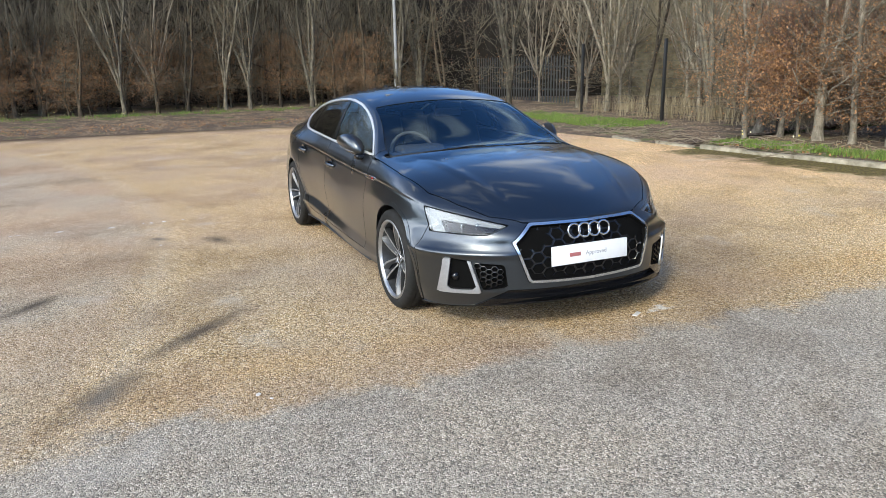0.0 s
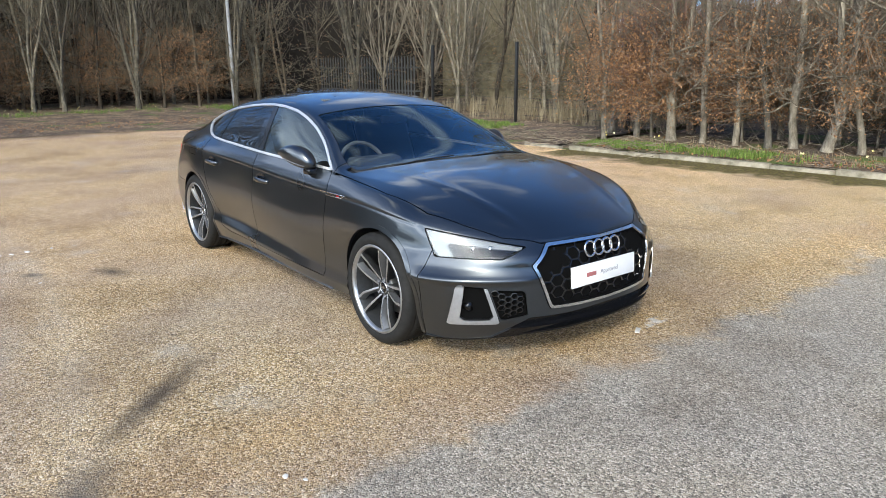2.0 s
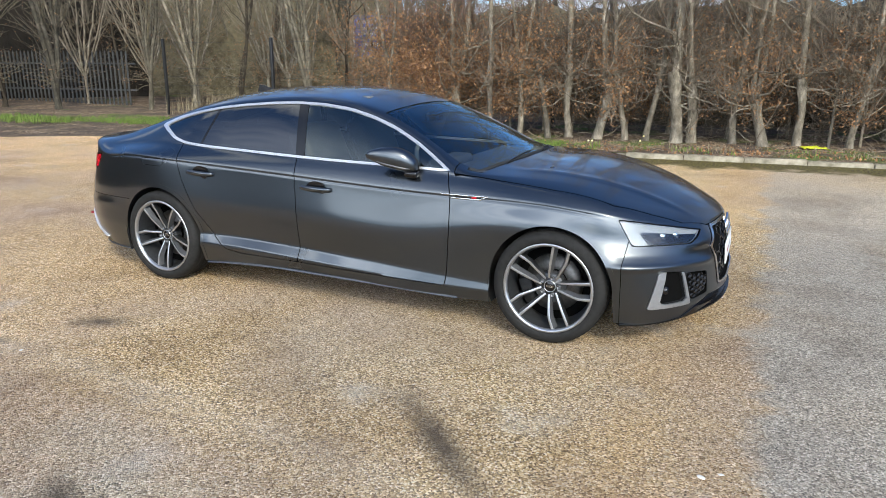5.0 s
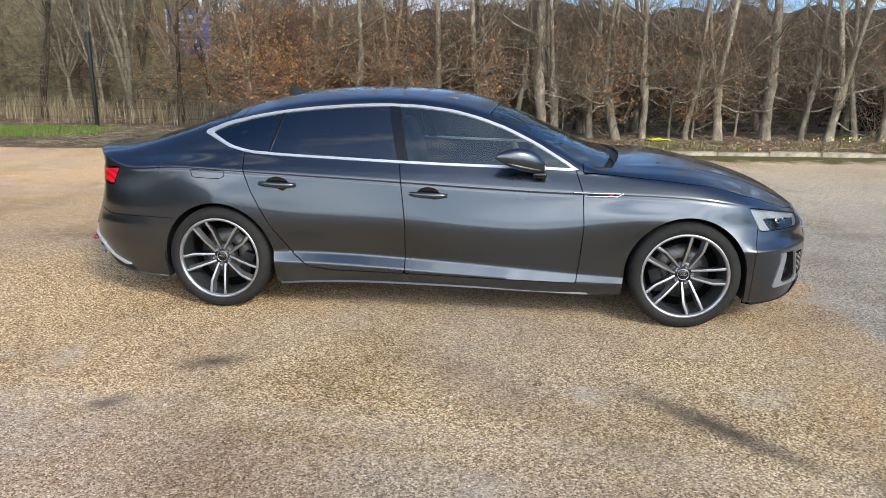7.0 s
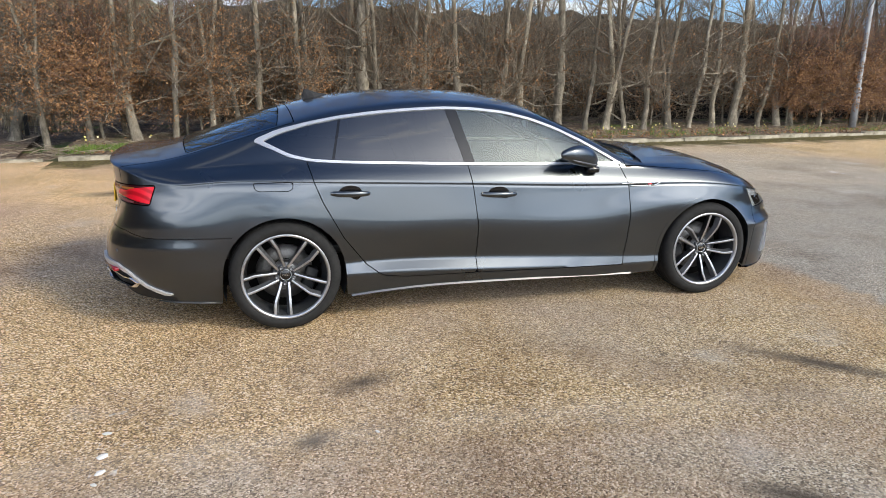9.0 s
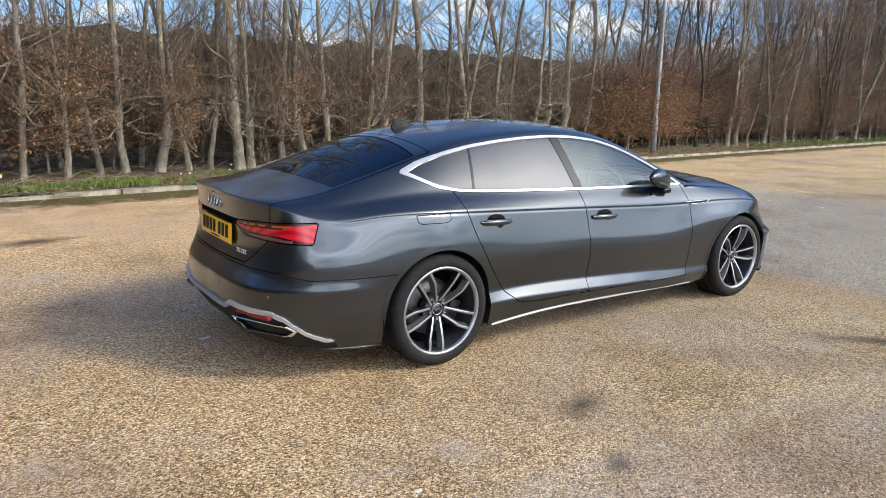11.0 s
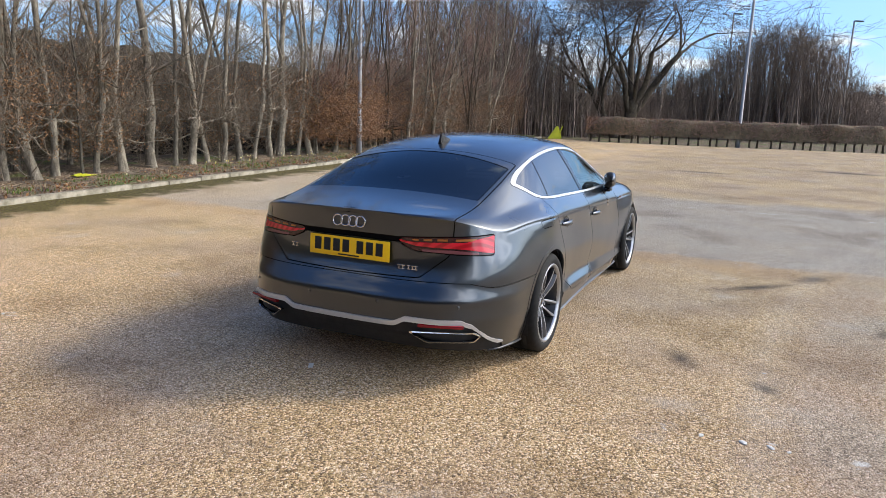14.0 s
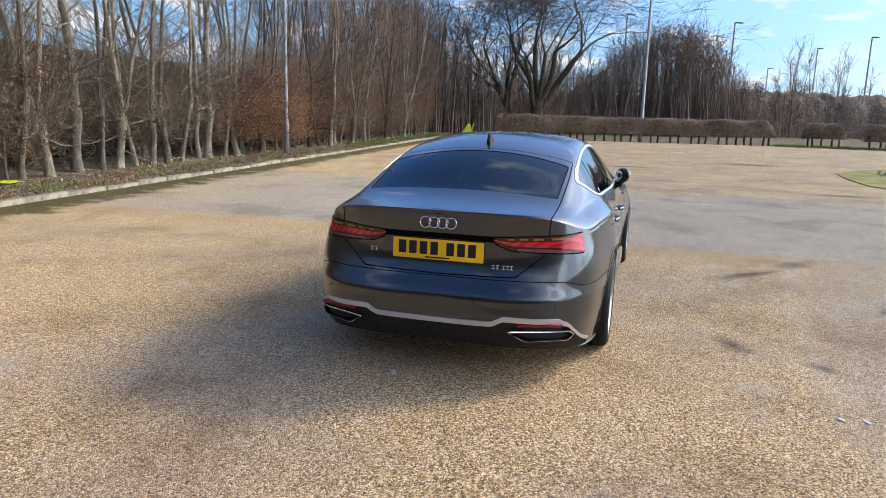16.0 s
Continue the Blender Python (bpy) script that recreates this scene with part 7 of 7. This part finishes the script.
far_wood("far_trees", [(57, 8), (59, 5), (60, 1), (61, -4), (62, -7)], 9.0, 420, 71, "bare brown wood beyond the hedge", None, .55, True)
far_wood("far_trees", [(51, 15), (56, 10), (60, 5)], 7.8, 90, 78, "dense dark trees behind the far tree", DARK_TWIG, .6)
far_wood("far_trees", [(44, 15), (50, 10), (56, 5)], 5.6, 150, 77, "brown scrub under the far trees", None, .6)
far_wood("far_trees", [(35, 16.6), (42, 15.4)], 10.5, 100, 76, "dense dark twiggy trees at the end of the row", DARK_TWIG, .5)
far_wood("far_trees", [(85, -16), (88, -22)], 9.5, 20, 72, "distant pale bare trees", TWIG, .7)
far_wood("far_trees", [(92, -33), (95, -60)], 10.5, 60, 74, "distant pale bare trees", TWIG, .7)
far_wood("far_trees", [(63, -6), (70, -13), (79, -32), (86, -60)], 4.9, 170, 75, "low distant scrub and saplings")
far_wood("far_trees", [(42, 14), (50, 16), (60, 22)], 9.0, 90, 73, "bare trees at the end of the row", DARK_TWIG, .7)
o = new("wood_mass", bank_mesh("wood_mass", [(58, 10), (62, 3), (65, -7)], 3.4, 6, WOOD_MASS, 9))
tagged(o, "dense dark brown undergrowth beyond the hedge", "wood", "", "stuff")
o = new("thicket", bank_mesh("thicket", [(40, 26), (52, 15), (60, 8)], 3.2, 5, WOOD_MASS, 12))
tagged(o, "low dark scrub beyond the hedge", "thicket", "", "stuff")
o = new("thicket", bank_mesh("thicket", [(66, -3), (72, -12), (82, -30), (90, -70)], 4.2, 6, WOOD_MASS, 11))
tagged(o, "low dark scrub beyond the hedge", "thicket", "", "stuff")
o = new("thicket", bank_mesh("thicket", [(-40, -66), (60, -64), (100, -70)], 2.0, 6, THICKET_SHADE, 10))
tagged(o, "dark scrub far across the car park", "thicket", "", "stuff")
make_tree("big_tree", spreading_meshes(83, 3.0, .50, 6.0, (-.05, -.05, 1), 1.0), "large spreading bare tree", "", pose(47.5, 7.5, 0))
make_tree("leaning_tree", spreading_meshes(87, 4.5, .30, 4.6, (-.1, .75, 1), .7), "large bare tree leaning out from its neighbour", "", pose(47.2, 8.3, 0))


# ---------------------------------------------------------------- fences
def mesh_fence(x0, x1, y_of, height, step):
    """Black posts with wires between them."""
    f = thing("wire_fence", "black post and wire mesh fence behind the trees", "fence")
    post = bm_mesh("post", bm_box((.07, .07, height + .1), (0, 0, height / 2), .008), POST_BLACK, True, 35)
    x, spots = x0, []
    while x <= x1:
        spots.append((x, y_of(x)))
        x += step
    for x, y in spots:
        child("post", post, f, at=pose(x, y, .1))
    for k in range(9):
        vs, fs = [], []
        sweep([(x, y + .04, .25 + k * (height - .2) / 8) for x, y in spots], [.0035] * len(spots), 3, vs, fs)
        child("wire", mesh_of("wire", vs, fs, POST_BLACK), f)


mesh_fence(-12.5, 37.5, lambda x: max(kerb_y(x) + 3.35, 10.2), 1.95, 3.55)


def palisade(a, b, height, step):
    f = thing("palisade_fence", "grey steel palisade fence with pointed pales", "fence")
    a, b = Vector(a), Vector(b)
    L = (b - a).length
    d = (b - a).normalized()
    turn = math.degrees(math.atan2(d.y, d.x))
    bm = bmesh.new()
    w, t = .034, .012
    ring = [bm.verts.new((x, y, z)) for x, y, z in ((-w, 0, 0), (w, 0, 0), (w, 0, height - .08), (0, 0, height), (-w, 0, height - .08))]
    fc = bm.faces.new(ring)
    r = bmesh.ops.extrude_face_region(bm, geom=[fc])
    bmesh.ops.translate(bm, verts=[v for v in r["geom"] if isinstance(v, bmesh.types.BMVert)], vec=(0, t, 0))
    steel = speckled("weathered_fence_steel", (0.03, 0.031, 0.033), (0.06, 0.061, 0.064), 0.7, 10, 0.05, 0.002)
    pale = bm_mesh("pale", bm, steel, False)
    n = int(L / step)
    for i in range(n):
        p = a + d * (i * step)
        child("pale", pale, f, at=pose(p.x, p.y, .15, 0, 0, turn))
    for z in (.55, height - .35):
        c = (a + b) / 2
        part("rail", bm_box((L, .05, .05), (0, 0, 0), .005), steel, f).matrix_local = pose(c.x - d.y * -.05, c.y + .05, z + .1, 0, 0, turn)


palisade((-24.6, 10.9), (-15.6, 12.0), 1.7, .16)


# ---------------------------------------------------------------- low plants and litter
def tufts(name, spots, n_each, height, spread, material, label, category, seed, width=.006):
    """Many narrow bent blades, joined."""
    rng = random.Random(seed)
    vs, fs = [], []
    for x, y, z in spots:
        for _ in range(n_each):
            a, r = rng.uniform(0, 6.28), abs(rng.gauss(0, spread))
            bx, by = x + r * math.cos(a), y + r * math.sin(a)
            h = height * rng.uniform(.45, 1.1)
            lean = rng.uniform(.05, .6) * h
            b = rng.uniform(0, 6.28)
            dx, dy = math.cos(b), math.sin(b)
            w = width * rng.uniform(.7, 1.4)
            k = len(vs)
            vs += [(bx - dy * w, by + dx * w, z), (bx + dy * w, by - dx * w, z), (bx + dx * lean * .4 + dy * w * .7, by + dy * lean * .4 - dx * w * .7, z + h * .6),
                   (bx + dx * lean * .4 - dy * w * .7, by + dy * lean * .4 + dx * w * .7, z + h * .6), (bx + dx * lean, by + dy * lean, z + h)]
            fs += [(k, k + 1, k + 2, k + 3), (k + 3, k + 2, k + 4)]
    return tagged(new(name, mesh_of(name, vs, fs, material, False)), label, category, "", "stuff")


def scatter(seed, n, fn):
    rng = random.Random(seed)
    return [fn(rng) for _ in range(n)]


def on_verge(rng, x0, x1, w0, w1):
    x = rng.uniform(x0, x1)
    return (x, kerb_y(x) + rng.uniform(w0, w1), .09)


tufts("grass", scatter(1, 190, lambda r: on_verge(r, -4.2, -.9, .2, .9)), 22, .09, .08, GRASS, "bright green grass tufts on the verge", "grass", 101)
tufts("grass", scatter(2, 120, lambda r: on_verge(r, -1, 20, .15, 1.3)), 14, .07, .10, GRASS, "patchy green grass along the kerb", "grass", 102)
tufts("grass", scatter(3, 420, lambda r: (r.uniform(-14, -8.0), r.uniform(7.9, 9.7), .05)), 22, .10, .12, GRASS, "bright green grass at the wood's edge", "grass", 103)
tufts("grass", scatter(18, 190, lambda r: (lambda x: (x, 6.35 + (x + 21) * .11 + r.gauss(0, .32), .12))(r.uniform(-21, -12.5))), 22, .15, .14, GRASS, "bright green grass clumps by the lamp post", "grass", 110)
tufts("grass", scatter(4, 170, lambda r: (-20.2 + r.gauss(0, .35), r.gauss(-3, 5) if r.random() < .6 else r.uniform(-14, 6.5), .13)), 18, .11, .16, GRASS, "green grass strip before the wood", "grass", 104)
tufts("grass", scatter(5, 260, lambda r: on_verge(r, 20, 37, .15, 1.2)), 12, .12, .10, GRASS, "patchy green grass along the kerb", "grass", 105, .01)
tufts("dry_reeds", scatter(6, 170, lambda r: (r.uniform(-13, -5.0), r.uniform(10.2, 13.6), .1)), 14, .62, .14, DRYGRASS, "tall dry straw-coloured grass", "reeds", 106, .007)
tufts("dry_grass", scatter(7, 500, lambda r: on_verge(r, -4, 36, .2, 2.2)), 9, .10, .07, DRYGRASS, "dry straw in the verge", "grass", 107, .004)


def daffodils(spots, seed):
    """Each flower: a stalk and a six-petalled disc; clumps joined."""
    rng = random.Random(seed)
    vs, fs = [], []
    for x, y, z in spots:
        for _ in range(rng.randint(1, 3)):
            px, py, pz = x + rng.gauss(0, .09), y + rng.gauss(0, .09), z + rng.uniform(.10, .22)
            t = Vector((rng.uniform(-.5, .5), -1, rng.uniform(-.1, .5))).normalized()
            u = t.cross(Vector((0, 0, 1))).normalized()
            w = t.cross(u)
            k = len(vs)
            vs.append((px + t.x * .012, py + t.y * .012, pz + t.z * .012))
            for i in range(12):
                a = math.pi * i / 6
                r = .022 if i % 2 == 0 else .012
                q = Vector((px, py, pz)) + (u * math.cos(a) + w * math.sin(a)) * r
                vs.append((q.x, q.y, q.z))
            fs += [(k, k + 1 + i, k + 1 + (i + 1) % 12) for i in range(12)]
    tagged(new("daffodils", mesh_of("daffodils", vs, fs, FLOWER, False)), "pale yellow daffodils in clumps", "flowers", "", "stuff")
    tufts("daffodil_leaves", spots, 9, .15, .09, GRASS, "green daffodil leaves", "plants", seed + 1, .005)


daffodils(scatter(8, 18, lambda r: on_verge(r, 5.5, 16, .35, 1.2)), 201)
daffodils(scatter(9, 5, lambda r: on_verge(r, -4, 4, .3, .9)), 202)
daffodils(scatter(10, 34, lambda r: (-20.3 + r.gauss(0, .3), r.uniform(-8, 5), .14)), 203)
daffodils(scatter(11, 24, lambda r: on_verge(r, 16, 34, .3, 1.2)), 204)


def debris(spots, seed, label):
    rng = random.Random(seed)
    vs, fs = [], []
    for x, y, z in spots:
        a = rng.uniform(0, 6.28)
        L = rng.uniform(.12, .5)
        p = wander(rng, (x, y, z + rng.random() ** 2 * .12), (math.cos(a), math.sin(a), rng.uniform(-.05, .15)), L, 3, .2)
        p = [Vector((q.x, q.y, max(q.z, .01))) for q in p]
        r = rng.uniform(.003, .009)
        sweep(p, [r, r, r * .8, r * .5], 4, vs, fs)
    tagged(new("fallen_twigs", mesh_of("fallen_twigs", vs, fs, TWIG_PALE)), label, "twigs", "", "stuff")


debris(scatter(12, 300, lambda r: (r.uniform(-8.5, -2.2), 7.15 + r.gauss(0, .38) + .35, .06)), 301, "broken twigs heaped at the kerb's end")
debris(scatter(13, 420, lambda r: on_verge(r, -4, 30, .1, 3.0)), 302, "fallen twigs in the verge")


def litter_leaves(spots, seed, label, size=.035):
    rng = random.Random(seed)
    vs, fs = [], []
    for x, y, z in spots:
        add_leaf(rng, Vector((x, y, z + .012)), rng.uniform(.6, 1.2) * size, vs, fs)
    tagged(new("fallen_leaves", mesh_of("fallen_leaves", vs, fs, LEAF, False)), label, "leaves", "", "stuff")


litter_leaves(scatter(14, 7000, lambda r: on_verge(r, -4.2, 24, .1, 3.0)), 401, "brown fallen leaves on the verge")
litter_leaves(scatter(15, 4000, lambda r: (r.uniform(-19.5, -14.5), r.uniform(-14, 8), .06)), 402, "brown fallen leaves on the soil", .03)


def pebble(name, at, size, material, label, seed):
    rng = random.Random(seed)
    bm = bmesh.new()
    bmesh.ops.create_icosphere(bm, subdivisions=2, radius=1.0)
    for v in bm.verts:
        v.co *= 1 + .25 * noise.noise(v.co * 1.7 + Vector((seed, 0, 0)))
        v.co = Vector((v.co.x * size[0], v.co.y * size[1], max(v.co.z, -.4) * size[2]))
    ob = new(name, bm_mesh(name, bm, material, True, 50))
    ob.matrix_world = pose(at[0], at[1], size[2] * .38, 0, 0, rng.uniform(0, 180))
    return tagged(ob, label, "stone", "white stones")


STONE = speckled("white_stone", (0.55, 0.53, 0.50), (0.78, 0.77, 0.74), 0.8, 40, 0.3, 0.004)
for k, (x, y, a) in enumerate(((2.33, -1.94, .028), (2.40, -1.89, .018), (-2.24, -1.94, .030), (-2.23, -2.13, .040), (-2.22, -2.25, .034), (-1.14, -2.21, .020), (-2.23, -2.33, .022), (-2.63, 2.69, .03))):
    pebble("white_stone", (x, y), (a * .66, a * .4, a * .18), STONE, "small white chip of stone on the tarmac", k)
for x, y, rz in ((-2.40, .24, 30), (2.24, .39, -60)):
    ob = new("paper_scrap", bm_mesh("paper_scrap", bm_box((.075, .028, .006), (0, 0, .004), .002), STONE, True, 35))
    ob.matrix_world = pose(x, y, .0, 0, 2, rz)
    tagged(ob, "white scrap of plastic lying on the tarmac", "litter")


def yellow_bag():
    bm = bmesh.new()
    bmesh.ops.create_grid(bm, x_segments=14, y_segments=10, size=.5, matrix=Matrix.Diagonal((.42, .26, 1, 1)))
    for v in bm.verts:
        v.co.z = .03 + .035 * noise.noise(v.co * 9) + .02 * noise.noise(v.co * 23)
    r = bmesh.ops.extrude_face_region(bm, geom=bm.faces[:])
    bmesh.ops.translate(bm, verts=[v for v in r["geom"] if isinstance(v, bmesh.types.BMVert)], vec=(0, 0, .006))
    ob = new("plastic_bag", bm_mesh("plastic_bag", bm, YELLOW, True, 60))
    ob.matrix_world = pose(3.18, 9.12, .11, 0, 0, 15)
    tagged(ob, "crumpled yellow plastic bag lying in the verge", "bag")


yellow_bag()


def grit_bin():
    """A wedge-shaped yellow bin with a steep lid on one side."""
    b = thing("grit_bin", "bright yellow wedge-shaped grit bin on the grass", "bin", "", pose(38.2, 10.3, .0, 0, 0, 17) @ Matrix.Scale(.8, 4))
    bm = bmesh.new()
    end = ((-.74, 0), (-.62, 0), (.42, 0), (.46, .14), (.16, .98), (.02, .98))
    ring = [[bm.verts.new((x, -u, z)) for u, z in end[1:]] for x in (-.42, .42)]
    bm.faces.new(ring[0][::-1])
    bm.faces.new(ring[1])
    for i in range(5):
        k = (i + 1) % 5
        bm.faces.new((ring[0][i], ring[0][k], ring[1][k], ring[1][i]))
    bmesh.ops.bevel(bm, geom=bm.edges[:], offset=.03, segments=2, affect="EDGES")
    part("bin_body", bm, YELLOW, b)
    part("lid", bm_box((.90, .05, .96), (0, 0, 0), .02, 3), YELLOW, b).matrix_local = Matrix.Translation((0, -.335, .56)) @ Matrix.Rotation(radians(19.7), 4, "X")


grit_bin()


# grass island with a post, far exit
ISLAND = [(11.6, -6.8), (13.1, -6.15), (15.2, -6.15), (17.2, -6.35), (19.2, -7.4), (20.4, -8.8), (20.3, -11), (17, -12), (13, -11), (11.3, -9)]
vs = [(x, y, .02) for x, y in ISLAND] + [(x, y, -.03) for x, y in ISLAND]
k = len(ISLAND)
me = mesh_of("grass_island", vs, [tuple(range(k))[::-1]] + [(i, (i + 1) % k, (i + 1) % k + k, i + k) for i in range(k)], MOSSY, False)
tagged(new("grass_island", me), "small mossy grass island in the tarmac", "", "", "structure")
tufts("grass", scatter(16, 90, lambda r: (r.uniform(12.5, 19.0), r.uniform(-10.5, -7.4), .02)), 12, .06, .12, DRYGRASS, "short dry grass on the island", "grass", 108, .01)
lamp_post((17.35, -7.75, .0), 9.0, .08, None, "slim grey lamp post on the grass island")
tufts("grass", scatter(17, 420, lambda r: (r.uniform(38.8, 41), r.uniform(-24, -8), .0)), 12, .16, .25, GRASS, "grass strip before the hedge", "grass", 109, .014)


# ---------------------------------------------------------------- buildings glimpsed through the trees
def warehouse(at, size, turn, panel):
    b = thing("warehouse", "pale grey industrial building behind the wood", "building", "", pose(*at, 0, 0, turn))
    L, W, H = size
    CLAD = speckled("pale_cladding", (0.42, 0.43, 0.44), (0.52, 0.53, 0.54), 0.6, 2, 0.1, 0.01)
    BLUE = speckled("blue_panel", (0.05, 0.06, 0.30), (0.08, 0.09, 0.40), 0.5, 2, 0.05, 0.01)
    DARKWIN = Mat("dark_glazing", (0.03, 0.035, 0.04), 0.1).m
    part("wall", bm_box((L, W, H), (0, 0, H / 2), .05), CLAD, b)
    bm = bmesh.new()
    v = [bm.verts.new(q) for q in ((-L / 2 - .4, -W / 2 - .4, H), (L / 2 + .4, -W / 2 - .4, H), (L / 2 + .4, 0, H + 1.6), (-L / 2 - .4, 0, H + 1.6), (-L / 2 - .4, W / 2 + .4, H), (L / 2 + .4, W / 2 + .4, H))]
    for q in ((0, 1, 2, 3), (3, 2, 5, 4), (0, 3, 4), (1, 5, 2), (0, 4, 5, 1)):
        bm.faces.new([v[i] for i in q])
    part("roof", bm, CLAD, b, smooth=False)
    for x, w in panel:
        part("sign_panel", bm_box((w, .12, 1.1), (x, -W / 2 - .06, 2.9), .02), BLUE, b, "plain blue panel")
    for i in range(6):
        part("window", bm_box((2.0, .10, 1.2), (-L / 2 + 4 + i * (L - 8) / 5, -W / 2 - .04, H - 1.2), .02), DARKWIN, b)


warehouse((-20, 52, 0), (44, 16, 4.6), -4, ((0.5, 2.6), (4.2, 1.6)))
warehouse((62, 70, 0), (50, 18, 5.0), -6, ())


def notice_board(at, turn):
    """A blue board on two posts, seen through the trees; its writing is plain pale bars."""
    b = thing("notice_board", "blue board with pale unreadable lines behind the trees", "sign", "", pose(*at, 0, 0, turn))
    BOARD = speckled("blue_board_paint", (0.07, 0.09, 0.28), (0.11, 0.13, 0.36), 0.5, 3, 0.05, 0.01)
    PALE = speckled("pale_board_paint", (0.50, 0.50, 0.56), (0.62, 0.62, 0.66), 0.6, 6, 0.05, 0.01)
    for x in (-.42, .42):
        part("post", bm_box((.07, .07, 2.75), (x, .06, 1.35), .01), GALV, b)
    part("panel", bm_box((1.16, .035, 1.22), (0, 0, 2.20), .008), BOARD, b)
    for z, w, h in ((2.62, .92, .10), (2.42, .70, .07), (2.27, .84, .07), (1.95, .50, .10), (1.76, .88, .06)):
        part("bar", bm_box((w, .012, h), (-.06 + w * .02, -.021, z), .002), PALE, b)
    part("border", bm_box((.05, .02, 1.22), (-.60, 0, 2.20), .004), PALE, b)


notice_board((-8.95, 15.2, .1), 12)
